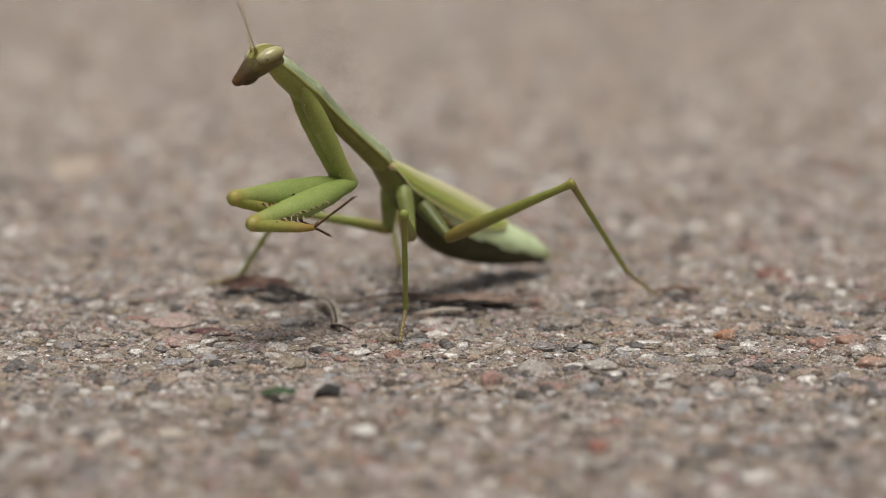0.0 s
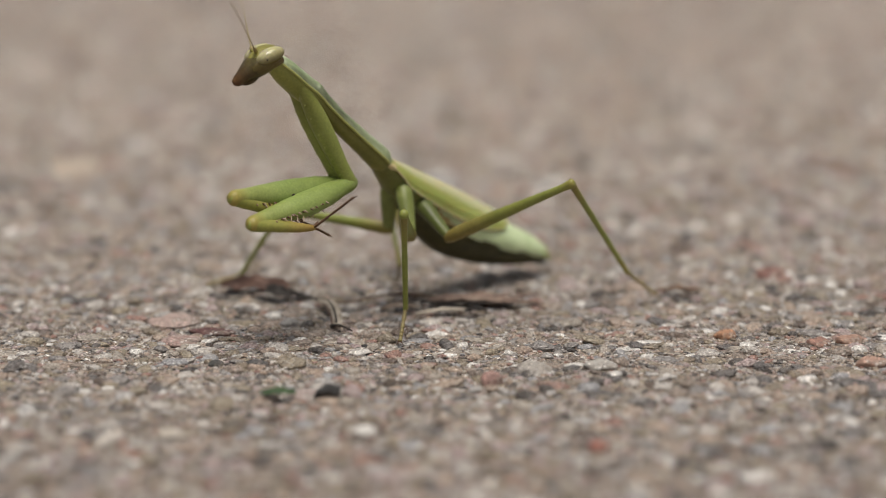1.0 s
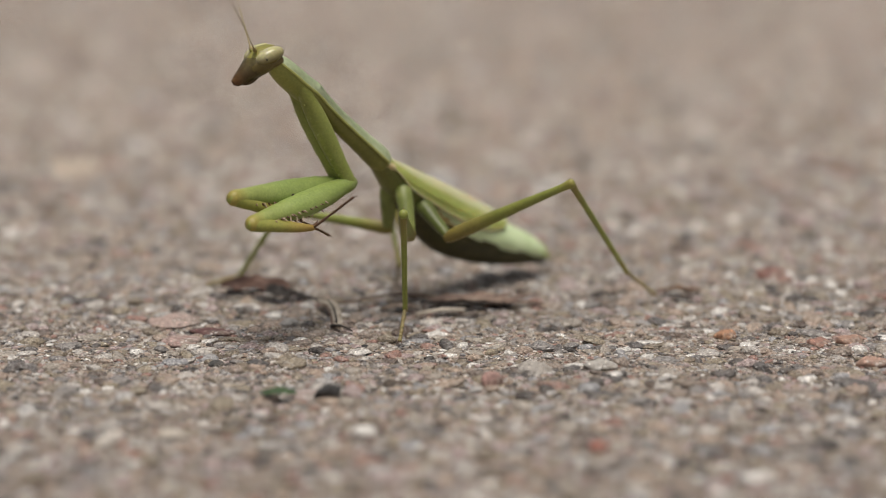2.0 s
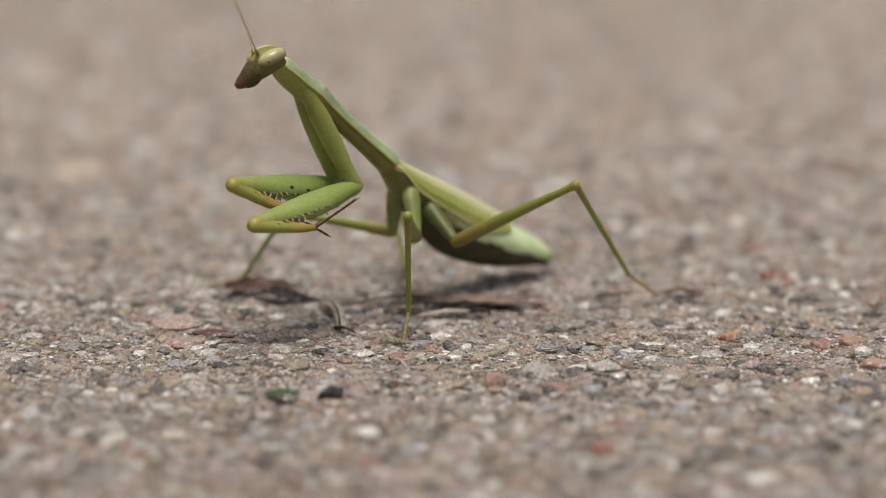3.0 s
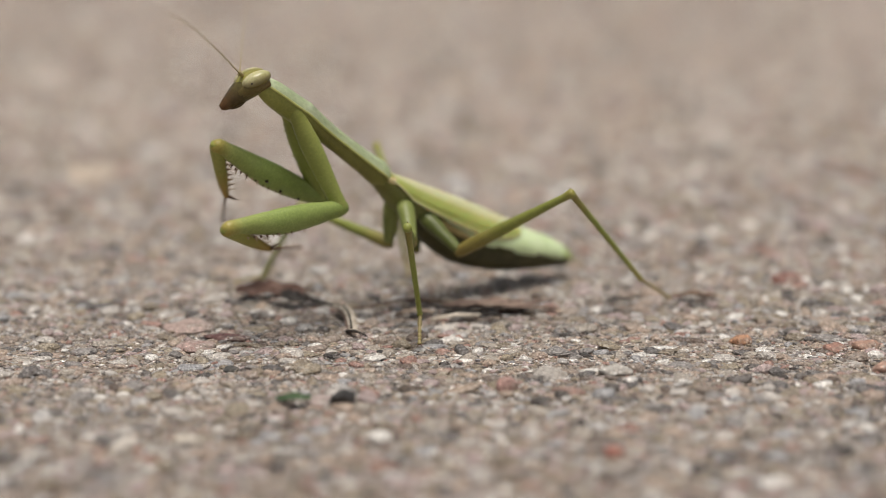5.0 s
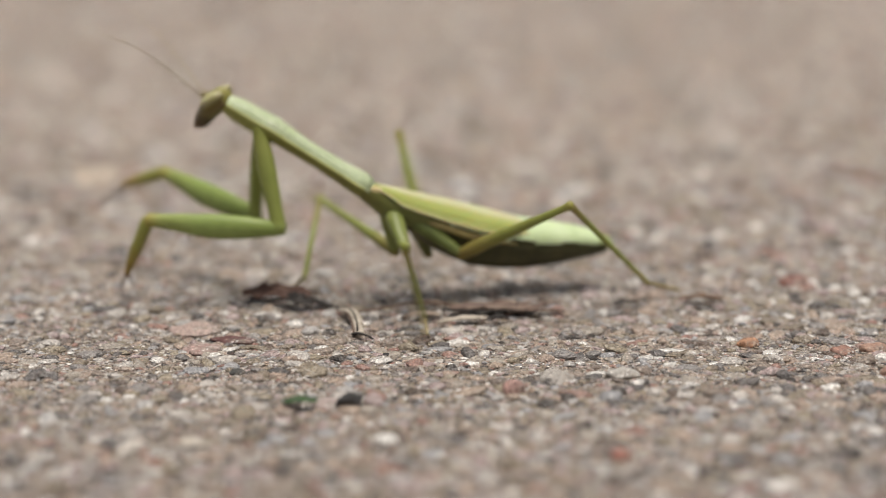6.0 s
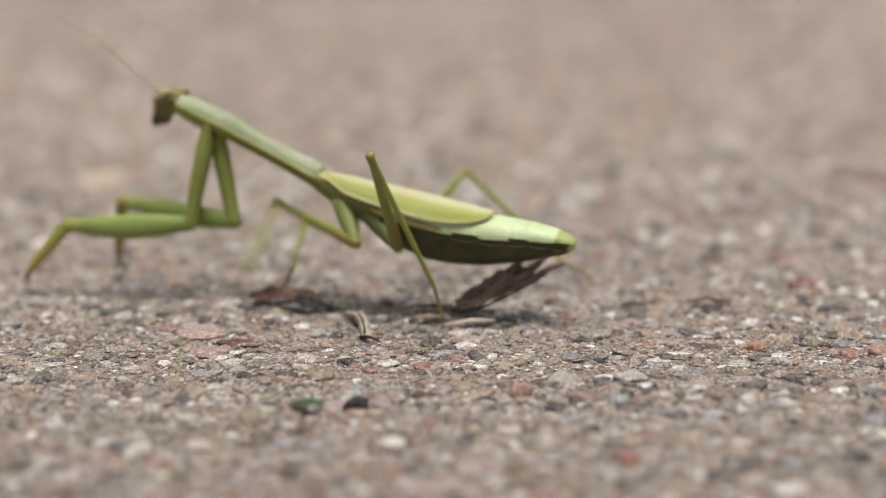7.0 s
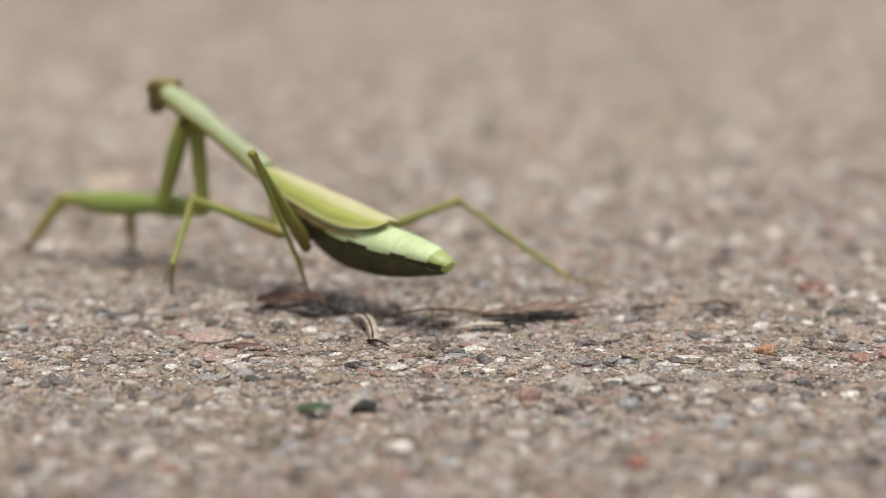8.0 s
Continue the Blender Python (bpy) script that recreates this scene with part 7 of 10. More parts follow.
    walk(limbs["nH_tibia"], [
        (0, bone(27.34, -8.52, 21.15, 0.412, 0.558, -0.720, 0.694, 0.320, 0.645)),
        (1, bone(27.33, -8.53, 21.15, 0.412, 0.558, -0.720, 0.694, 0.320, 0.645)),
        (1.5, bone(27.33, -8.53, 21.15, 0.412, 0.558, -0.720, 0.694, 0.320, 0.645)),
        (2.2, bone(27.33, -8.53, 21.19, 0.412, 0.558, -0.720, 0.694, 0.320, 0.645)),
        (3, bone(26.93, -8.19, 21.14, 0.394, 0.564, -0.726, 0.697, 0.331, 0.636)),
        (3.5, bone(27.02, -8.14, 21.09, 0.395, 0.563, -0.726, 0.702, 0.325, 0.634)),
        (4, bone(26.58, -8.51, 21.14, 0.384, 0.573, -0.724, 0.707, 0.322, 0.630)),
        (4.5, bone(26.42, -7.99, 21.06, 0.367, 0.577, -0.730, 0.726, 0.312, 0.612)),
        (4.6, bone(26.94, -8.38, 20.52, 0.423, 0.569, -0.705, 0.696, 0.295, 0.655)),
        (4.7, bone(27.04, -9.24, 20.33, 0.511, 0.524, -0.681, 0.599, 0.351, 0.720)),
        (4.9, bone(27.40, -9.15, 20.17, 0.501, 0.521, -0.691, 0.659, 0.288, 0.695)),
        (5, bone(27.59, -9.08, 20.09, 0.497, 0.519, -0.695, 0.684, 0.258, 0.682)),
        (5.2, bone(27.96, -8.89, 19.91, 0.487, 0.515, -0.705, 0.730, 0.204, 0.653)),
        (5.3, bone(28.08, -8.90, 19.87, 0.483, 0.514, -0.709, 0.751, 0.173, 0.637)),
        (5.4, bone(28.20, -8.88, 19.83, 0.478, 0.513, -0.713, 0.770, 0.145, 0.621)),
        (5.5, bone(28.32, -8.84, 19.79, 0.474, 0.512, -0.717, 0.788, 0.117, 0.605)),
        (5.6, bone(28.45, -8.75, 19.73, 0.469, 0.511, -0.721, 0.804, 0.091, 0.588)),
        (5.7, bone(28.58, -8.57, 19.66, 0.465, 0.509, -0.725, 0.818, 0.067, 0.571)),
        (5.8, bone(28.73, -8.10, 19.53, 0.460, 0.506, -0.729, 0.831, 0.044, 0.555)),
        (5.9, bone(30.85, -8.03, 17.81, 0.518, 0.525, -0.676, 0.828, -0.110, 0.549)),
        (6, bone(30.28, -9.83, 17.40, 0.552, 0.526, -0.647, 0.828, -0.252, 0.501)),
        (6.1, bone(29.35, -12.98, 19.40, 0.577, 0.439, -0.688, 0.816, -0.339, 0.468)),
        (6.2, bone(29.31, -14.37, 19.65, 0.602, 0.422, -0.678, 0.795, -0.396, 0.460)),
        (6.4, bone(30.14, -12.91, 20.06, 0.551, 0.434, -0.712, 0.831, -0.367, 0.419)),
        (6.5, bone(29.98, -19.22, 20.46, 0.502, 0.595, -0.628, 0.820, -0.558, 0.126)),
        (6.6, bone(24.30, -25.15, 24.78, 0.624, 0.531, -0.574, 0.722, -0.672, 0.163)),
        (6.7, bone(8.44, -20.68, 28.30, 0.351, 0.371, -0.860, 0.860, -0.491, 0.139)),
        (6.8, bone(9.10, -21.60, 27.29, 0.372, 0.228, -0.900, 0.845, -0.485, 0.226)),
        (6.9, bone(8.83, -19.73, 26.96, 0.396, 0.182, -0.900, 0.855, -0.430, 0.289)),
        (7, bone(8.99, -21.31, 26.88, 0.393, 0.209, -0.895, 0.857, -0.436, 0.274)),
        (7.1, bone(12.36, -27.19, 26.24, 0.326, 0.468, -0.822, 0.841, -0.541, 0.026)),
        (7.2, bone(15.03, -29.63, 22.16, 0.425, 0.570, -0.704, 0.746, -0.660, -0.084)),
        (7.3, bone(16.51, -27.40, 17.19, 0.167, 0.885, -0.435, 0.889, -0.326, -0.321)),
        (7.4, bone(7.12, -31.81, 21.47, 0.131, 0.767, -0.628, 0.795, -0.460, -0.395)),
        (7.5, bone(0.91, -24.86, 25.53, 0.236, 0.496, -0.836, 0.698, -0.685, -0.210)),
        (7.6, bone(-0.25, -23.60, 25.51, 0.288, 0.423, -0.859, 0.694, -0.710, -0.117)),
        (8, bone(0.64, -24.38, 25.71, 0.258, 0.441, -0.860, 0.721, -0.680, -0.132)),
    ])
    walk(limbs["nH_tarsus"], [
        (0, bone(36.58, 3.98, 5.01, 0.628, 0.508, -0.589, 0.458, 0.371, 0.808)),
        (1, bone(36.57, 3.97, 5.01, 0.628, 0.508, -0.589, 0.458, 0.371, 0.808)),
        (1.5, bone(36.57, 3.97, 5.01, 0.628, 0.508, -0.589, 0.458, 0.371, 0.808)),
        (2.2, bone(36.56, 3.98, 5.06, 0.625, 0.506, -0.595, 0.462, 0.375, 0.804)),
        (3, bone(35.76, 4.44, 4.88, 0.609, 0.549, -0.573, 0.426, 0.383, 0.820)),
        (3.5, bone(35.86, 4.48, 4.83, 0.613, 0.552, -0.566, 0.420, 0.379, 0.825)),
        (4, bone(35.18, 4.32, 4.92, 0.577, 0.577, -0.577, 0.408, 0.408, 0.816)),
        (4.5, bone(34.65, 4.93, 4.72, 0.590, 0.590, -0.552, 0.390, 0.390, 0.834)),
        (4.6, bone(36.41, 4.37, 4.73, 0.619, 0.557, -0.553, 0.411, 0.370, 0.833)),
        (4.7, bone(38.48, 2.51, 5.07, 0.597, 0.537, -0.596, 0.443, 0.399, 0.803)),
        (4.9, bone(38.64, 2.53, 4.70, 0.621, 0.559, -0.550, 0.409, 0.368, 0.835)),
        (5, bone(38.71, 2.55, 4.51, 0.632, 0.569, -0.526, 0.391, 0.352, 0.850)),
        (5.2, bone(38.88, 2.66, 4.12, 0.621, 0.621, -0.477, 0.337, 0.337, 0.879)),
        (5.3, bone(38.89, 2.62, 4.00, 0.627, 0.627, -0.462, 0.327, 0.327, 0.887)),
        (5.4, bone(38.91, 2.61, 3.87, 0.633, 0.633, -0.446, 0.315, 0.315, 0.895)),
        (5.5, bone(38.93, 2.63, 3.74, 0.639, 0.639, -0.430, 0.304, 0.304, 0.903)),
        (5.6, bone(38.96, 2.69, 3.59, 0.644, 0.644, -0.411, 0.291, 0.291, 0.911)),
        (5.7, bone(38.99, 2.83, 3.43, 0.651, 0.651, -0.391, 0.276, 0.276, 0.920)),
        (5.8, bone(39.05, 3.24, 3.19, 0.659, 0.659, -0.361, 0.255, 0.255, 0.932)),
        (5.9, bone(42.45, 3.72, 2.68, 0.675, 0.675, -0.297, 0.210, 0.210, 0.955)),
        (6, bone(42.63, 1.96, 2.90, 0.703, 0.633, -0.325, 0.241, 0.217, 0.946)),
        (6.1, bone(42.29, -3.15, 3.99, 0.660, 0.594, -0.461, 0.342, 0.308, 0.888)),
        (6.2, bone(42.79, -4.91, 4.47, 0.634, 0.571, -0.521, 0.387, 0.349, 0.853)),
        (6.4, bone(42.49, -3.19, 4.10, 0.589, 0.654, -0.475, 0.318, 0.353, 0.880)),
        (6.5, bone(41.22, -5.88, 6.39, 0.733, 0.423, -0.533, 0.461, 0.267, 0.846)),
        (6.6, bone(38.27, -13.27, 11.93, 0.043, 0.236, -0.971, 0.243, 0.940, 0.239)),
        (6.7, bone(16.31, -12.38, 9.05, 0.011, 0.240, -0.971, 0.046, 0.970, 0.240)),
        (6.8, bone(17.44, -16.49, 7.14, 0.160, 0.494, -0.855, 0.264, 0.813, 0.519)),
        (6.9, bone(17.69, -15.66, 6.79, 0.180, 0.555, -0.812, 0.251, 0.772, 0.584)),
        (7, bone(17.79, -16.62, 6.82, 0.179, 0.551, -0.815, 0.252, 0.775, 0.579)),
        (7.1, bone(19.66, -16.72, 7.84, 0.261, 0.211, -0.942, 0.732, 0.593, 0.336)),
        (7.2, bone(24.55, -16.87, 6.40, 0.232, 0.603, -0.763, 0.273, 0.713, 0.646)),
        (7.3, bone(20.27, -7.57, 7.46, 0.160, 0.417, -0.894, 0.321, 0.835, 0.447)),
        (7.4, bone(10.07, -14.63, 7.40, 0.096, 0.450, -0.888, 0.185, 0.868, 0.460)),
        (7.5, bone(6.19, -13.74, 6.82, 0.150, 0.560, -0.815, 0.211, 0.787, 0.580)),
        (7.6, bone(6.20, -14.12, 6.27, 0.138, 0.651, -0.746, 0.155, 0.730, 0.666)),
        (8, bone(6.42, -14.51, 6.46, 0.100, 0.631, -0.769, 0.120, 0.760, 0.639)),
    ])
    walk(limbs["fF_coxa"], [
        (0, bone(-11.84, -7.76, 34.63, 0.404, 0.124, -0.906, 0.745, 0.531, 0.404)),
        (1, bone(-11.83, -7.77, 34.61, 0.404, 0.125, -0.906, 0.742, 0.535, 0.405)),
        (1.5, bone(-11.83, -7.77, 34.61, 0.404, 0.125, -0.906, 0.742, 0.535, 0.405)),
        (2.2, bone(-11.83, -7.78, 34.66, 0.404, 0.126, -0.906, 0.740, 0.537, 0.405)),
        (3, bone(-12.33, -7.03, 34.55, 0.341, 0.174, -0.924, 0.674, 0.639, 0.369)),
        (3.5, bone(-12.09, -7.66, 34.38, 0.335, 0.221, -0.916, 0.603, 0.697, 0.389)),
        (4, bone(-12.47, -7.13, 34.20, 0.343, 0.209, -0.916, 0.581, 0.719, 0.382)),
        (4.5, bone(-12.02, -7.88, 33.98, 0.294, 0.319, -0.901, 0.200, 0.901, 0.384)),
        (4.6, bone(-12.53, -7.64, 33.21, 0.298, 0.371, -0.879, 0.170, 0.886, 0.432)),
        (4.7, bone(-12.09, -8.24, 32.54, 0.261, 0.380, -0.888, 0.152, 0.892, 0.426)),
        (4.9, bone(-12.66, -7.58, 32.08, 0.265, 0.348, -0.899, 0.734, 0.532, 0.422)),
        (5, bone(-12.95, -7.21, 31.84, 0.266, 0.331, -0.905, 0.851, 0.360, 0.382)),
        (5.2, bone(-13.54, -6.39, 31.35, 0.270, 0.294, -0.917, 0.865, 0.343, 0.365)),
        (5.3, bone(-13.84, -5.94, 31.14, 0.270, 0.279, -0.922, 0.877, 0.323, 0.355)),
        (5.4, bone(-14.13, -5.44, 30.91, 0.269, 0.264, -0.926, 0.888, 0.304, 0.345)),
        (5.5, bone(-14.43, -4.89, 30.68, 0.268, 0.248, -0.931, 0.898, 0.286, 0.335)),
        (5.6, bone(-14.73, -4.26, 30.44, 0.267, 0.231, -0.936, 0.907, 0.268, 0.325)),
        (5.7, bone(-15.03, -3.51, 30.18, 0.266, 0.212, -0.940, 0.915, 0.250, 0.315)),
        (5.8, bone(-15.34, -2.60, 29.89, 0.264, 0.190, -0.945, 0.923, 0.234, 0.305)),
        (5.9, bone(-15.76, -3.03, 26.91, 0.128, 0.252, -0.959, 0.851, 0.468, 0.237)),
        (6, bone(-15.75, 3.99, 26.85, -0.118, 0.270, -0.956, 0.325, 0.920, 0.220)),
        (6.1, bone(-15.51, 6.03, 27.98, -0.286, 0.106, -0.952, -0.371, 0.904, 0.212)),
        (6.2, bone(-15.65, 6.13, 28.09, -0.255, 0.034, -0.966, -0.869, 0.431, 0.244)),
        (6.4, bone(-15.80, 6.85, 26.37, -0.188, 0.275, -0.943, -0.349, 0.879, 0.326)),
        (6.5, bone(-16.03, 6.40, 27.15, -0.160, 0.343, -0.926, 0.100, 0.939, 0.330)),
        (6.6, bone(-15.54, 6.87, 28.02, -0.020, -0.223, -0.975, 0.678, 0.713, -0.177)),
        (6.7, bone(-14.80, 8.46, 27.39, 0.022, -0.218, -0.976, 0.992, 0.128, -0.006)),
        (6.8, bone(-14.72, 8.48, 27.29, 0.044, -0.216, -0.975, 0.841, -0.520, 0.153)),
        (6.9, bone(-15.27, 7.42, 26.49, 0.125, -0.208, -0.970, 0.577, -0.780, 0.242)),
        (7, bone(-16.01, 5.78, 26.83, 0.189, -0.196, -0.962, 0.643, -0.716, 0.272)),
        (7.1, bone(-14.49, 8.92, 30.04, -0.026, -0.210, -0.977, 0.308, -0.932, 0.192)),
        (7.2, bone(-13.10, 11.38, 30.67, -0.134, -0.217, -0.967, -0.227, -0.943, 0.243)),
        (7.3, bone(-10.31, 14.24, 28.35, -0.111, -0.217, -0.970, -0.796, -0.565, 0.217)),
        (7.4, bone(-10.27, 13.83, 27.68, -0.037, 0.022, -0.999, -0.997, 0.074, 0.039)),
        (7.5, bone(-12.86, 10.84, 26.72, 0.045, -0.205, -0.978, -0.812, -0.578, 0.084)),
        (7.6, bone(-13.26, 10.73, 25.31, 0.114, -0.198, -0.974, -0.245, -0.955, 0.165)),
        (8, bone(-12.29, 11.78, 25.46, 0.079, -0.202, -0.976, 0.231, -0.949, 0.215)),
    ])
    walk(limbs["fF_femur"], [
        (0, bone(-5.62, -5.85, 20.67, -0.696, -0.717, 0.047, -0.298, 0.348, 0.889)),
        (1, bone(-5.62, -5.84, 20.66, -0.695, -0.717, 0.047, -0.299, 0.349, 0.888)),
        (1.5, bone(-5.62, -5.84, 20.66, -0.695, -0.717, 0.047, -0.299, 0.349, 0.888)),
        (2.2, bone(-5.61, -5.84, 20.70, -0.695, -0.717, 0.047, -0.297, 0.346, 0.890)),
        (3, bone(-7.08, -4.35, 20.33, -0.688, -0.710, 0.150, -0.366, 0.518, 0.773)),
        (3.5, bone(-6.92, -4.25, 20.28, -0.681, -0.686, 0.255, -0.305, 0.583, 0.753)),
        (4, bone(-7.20, -3.91, 20.09, -0.692, -0.661, 0.289, -0.201, 0.561, 0.803)),
        (4.5, bone(-7.49, -2.97, 20.10, -0.663, -0.672, 0.330, -0.161, 0.558, 0.814)),
        (4.6, bone(-7.94, -1.92, 19.66, -0.654, -0.628, 0.421, 0.211, 0.383, 0.900)),
        (4.7, bone(-8.07, -2.39, 18.87, -0.637, -0.563, 0.527, 0.223, 0.520, 0.825)),
        (4.9, bone(-8.59, -2.22, 18.23, -0.664, -0.552, 0.504, 0.500, 0.174, 0.848)),
        (5, bone(-8.85, -2.12, 17.90, -0.677, -0.546, 0.493, 0.553, 0.063, 0.831)),
        (5.2, bone(-9.38, -1.86, 17.23, -0.705, -0.532, 0.469, 0.591, -0.075, 0.804)),
        (5.3, bone(-9.68, -1.63, 16.94, -0.720, -0.522, 0.456, 0.595, -0.128, 0.793)),
        (5.4, bone(-9.99, -1.37, 16.65, -0.736, -0.512, 0.443, 0.594, -0.172, 0.786)),
        (5.5, bone(-10.30, -1.07, 16.35, -0.752, -0.500, 0.430, 0.587, -0.209, 0.782)),
        (5.6, bone(-10.61, -0.70, 16.03, -0.768, -0.487, 0.417, 0.575, -0.238, 0.783)),
        (5.7, bone(-10.93, -0.26, 15.69, -0.785, -0.471, 0.403, 0.560, -0.259, 0.787)),
        (5.8, bone(-11.27, 0.33, 15.33, -0.802, -0.453, 0.388, 0.539, -0.270, 0.798)),
        (5.9, bone(-13.79, 0.86, 12.14, -0.905, 0.425, 0.014, -0.039, -0.115, 0.993)),
        (6, bone(-17.56, 8.14, 12.14, -0.770, 0.604, 0.206, 0.183, -0.100, 0.978)),
        (6.1, bone(-19.92, 7.66, 13.31, -0.774, 0.631, 0.049, 0.231, 0.210, 0.950)),
        (6.2, bone(-19.58, 6.66, 13.21, -0.806, 0.544, -0.233, -0.155, 0.185, 0.970)),
        (6.4, bone(-18.70, 11.09, 11.86, -0.854, 0.456, -0.251, -0.187, 0.181, 0.965)),
        (6.5, bone(-18.48, 11.69, 12.90, -0.852, 0.437, -0.287, -0.247, 0.146, 0.958)),
        (6.6, bone(-15.86, 3.44, 13.01, -0.871, 0.490, -0.044, -0.018, 0.058, 0.998)),
        (6.7, bone(-14.46, 5.10, 12.37, -0.841, 0.539, 0.054, 0.145, 0.126, 0.981)),
        (6.8, bone(-14.05, 5.16, 12.26, -0.846, 0.530, 0.062, 0.155, 0.133, 0.979)),
        (6.9, bone(-13.34, 4.22, 11.55, -0.883, 0.467, 0.042, 0.035, -0.023, 0.999)),
        (7, bone(-13.11, 2.76, 12.01, -0.909, 0.412, 0.057, 0.027, -0.079, 0.996)),
        (7.1, bone(-14.89, 5.68, 14.99, -0.595, 0.665, 0.452, 0.382, -0.261, 0.887)),
        (7.2, bone(-15.16, 8.03, 15.78, -0.509, 0.816, -0.274, -0.129, 0.243, 0.961)),
        (7.3, bone(-12.01, 10.91, 13.41, -0.675, 0.738, 0.000, 0.098, 0.089, 0.991)),
        (7.4, bone(-10.84, 14.18, 12.29, -0.740, 0.671, 0.028, 0.041, 0.003, 0.999)),
        (7.5, bone(-12.16, 7.68, 11.66, -0.665, 0.738, -0.111, -0.217, -0.049, 0.975)),
        (7.6, bone(-11.50, 7.69, 10.32, -0.687, 0.718, -0.109, -0.240, -0.082, 0.967)),
        (8, bone(-11.08, 8.67, 10.43, -0.716, 0.695, -0.068, -0.185, -0.094, 0.978)),
    ])
    walk(limbs["fF_tibia"], [
        (0, bone(-19.81, -20.47, 21.63, 0.756, 0.552, -0.352, 0.039, -0.574, -0.818)),
        (1, bone(-19.80, -20.47, 21.62, 0.756, 0.552, -0.352, 0.040, -0.576, -0.817)),
        (1.5, bone(-19.80, -20.47, 21.62, 0.756, 0.552, -0.352, 0.040, -0.576, -0.817)),
        (2.2, bone(-19.79, -20.48, 21.66, 0.755, 0.553, -0.352, 0.038, -0.573, -0.819)),
        (3, bone(-21.11, -18.84, 23.39, 0.779, 0.398, -0.484, 0.014, -0.784, -0.621)),
        (3.5, bone(-20.82, -18.26, 25.47, 0.741, 0.288, -0.607, -0.090, -0.853, -0.514)),
        (4, bone(-21.32, -17.39, 25.99, 0.691, 0.254, -0.676, -0.204, -0.829, -0.520)),
        (4.5, bone(-21.02, -16.68, 26.83, 0.607, 0.145, -0.781, -0.311, -0.861, -0.402)),
        (4.6, bone(-21.29, -14.74, 28.24, 0.526, 0.323, -0.787, -0.329, -0.776, -0.538)),
        (4.7, bone(-21.06, -13.87, 29.63, 0.507, 0.117, -0.854, -0.296, -0.907, -0.300)),
        (4.9, bone(-22.13, -13.49, 28.52, 0.209, 0.434, -0.876, -0.898, -0.270, -0.348)),
        (5, bone(-22.67, -13.26, 27.95, 0.067, 0.494, -0.867, -0.968, -0.179, -0.177)),
        (5.2, bone(-23.77, -12.71, 26.80, -0.211, 0.522, -0.827, -0.968, -0.227, 0.103)),
        (5.3, bone(-24.38, -12.29, 26.25, -0.300, 0.537, -0.789, -0.949, -0.249, 0.192)),
        (5.4, bone(-25.00, -11.81, 25.70, -0.389, 0.539, -0.748, -0.919, -0.283, 0.274)),
        (5.5, bone(-25.63, -11.27, 25.12, -0.476, 0.528, -0.703, -0.878, -0.326, 0.350)),
        (5.6, bone(-26.28, -10.63, 24.53, -0.563, 0.503, -0.656, -0.826, -0.373, 0.422)),
        (5.7, bone(-26.94, -9.87, 23.91, -0.648, 0.462, -0.606, -0.762, -0.422, 0.492)),
        (5.8, bone(-27.63, -8.92, 23.24, -0.731, 0.403, -0.551, -0.682, -0.468, 0.562)),
        (5.9, bone(-32.25, 9.53, 12.42, -0.605, 0.454, -0.654, -0.660, 0.174, 0.731)),
        (6, bone(-33.27, 20.46, 16.33, -0.770, 0.557, -0.312, -0.217, 0.231, 0.949)),
        (6.1, bone(-35.72, 20.53, 14.30, -0.859, 0.246, -0.448, -0.206, 0.637, 0.743)),
        (6.2, bone(-36.03, 17.76, 8.46, -0.597, 0.312, -0.739, -0.570, 0.483, 0.665)),
        (6.4, bone(-36.12, 20.38, 6.73, -0.545, 0.190, -0.817, -0.689, 0.454, 0.565)),
        (6.5, bone(-35.87, 20.62, 7.05, -0.516, 0.243, -0.821, -0.722, 0.391, 0.570)),
        (6.6, bone(-33.62, 13.43, 12.12, -0.298, 0.094, -0.950, -0.823, 0.478, 0.305)),
        (6.7, bone(-31.61, 16.09, 13.47, -0.143, -0.254, -0.956, -0.874, 0.486, 0.002)),
        (6.8, bone(-31.30, 15.97, 13.54, -0.170, -0.257, -0.951, -0.877, 0.479, 0.027)),
        (6.9, bone(-31.36, 13.75, 12.40, -0.167, 0.095, -0.981, -0.868, 0.459, 0.192)),
        (7, bone(-31.65, 11.17, 13.18, -0.120, 0.161, -0.980, -0.895, 0.409, 0.177)),
        (7.1, bone(-27.01, 19.25, 24.20, -0.613, 0.442, -0.655, -0.415, 0.526, 0.743)),
        (7.2, bone(-25.55, 24.68, 10.18, -0.222, 0.307, -0.926, -0.478, 0.793, 0.378)),
        (7.3, bone(-25.79, 25.95, 13.41, -0.068, -0.236, -0.969, -0.713, 0.691, -0.119)),
        (7.4, bone(-25.95, 27.87, 12.87, 0.150, -0.199, -0.969, -0.732, 0.636, -0.244)),
        (7.5, bone(-25.73, 22.74, 9.39, -0.035, 0.464, -0.885, -0.697, 0.623, 0.354)),
        (7.6, bone(-25.52, 22.34, 8.09, -0.018, 0.502, -0.865, -0.728, 0.586, 0.356)),
        (8, bone(-25.68, 22.84, 9.03, -0.009, 0.422, -0.906, -0.732, 0.615, 0.294)),
    ])
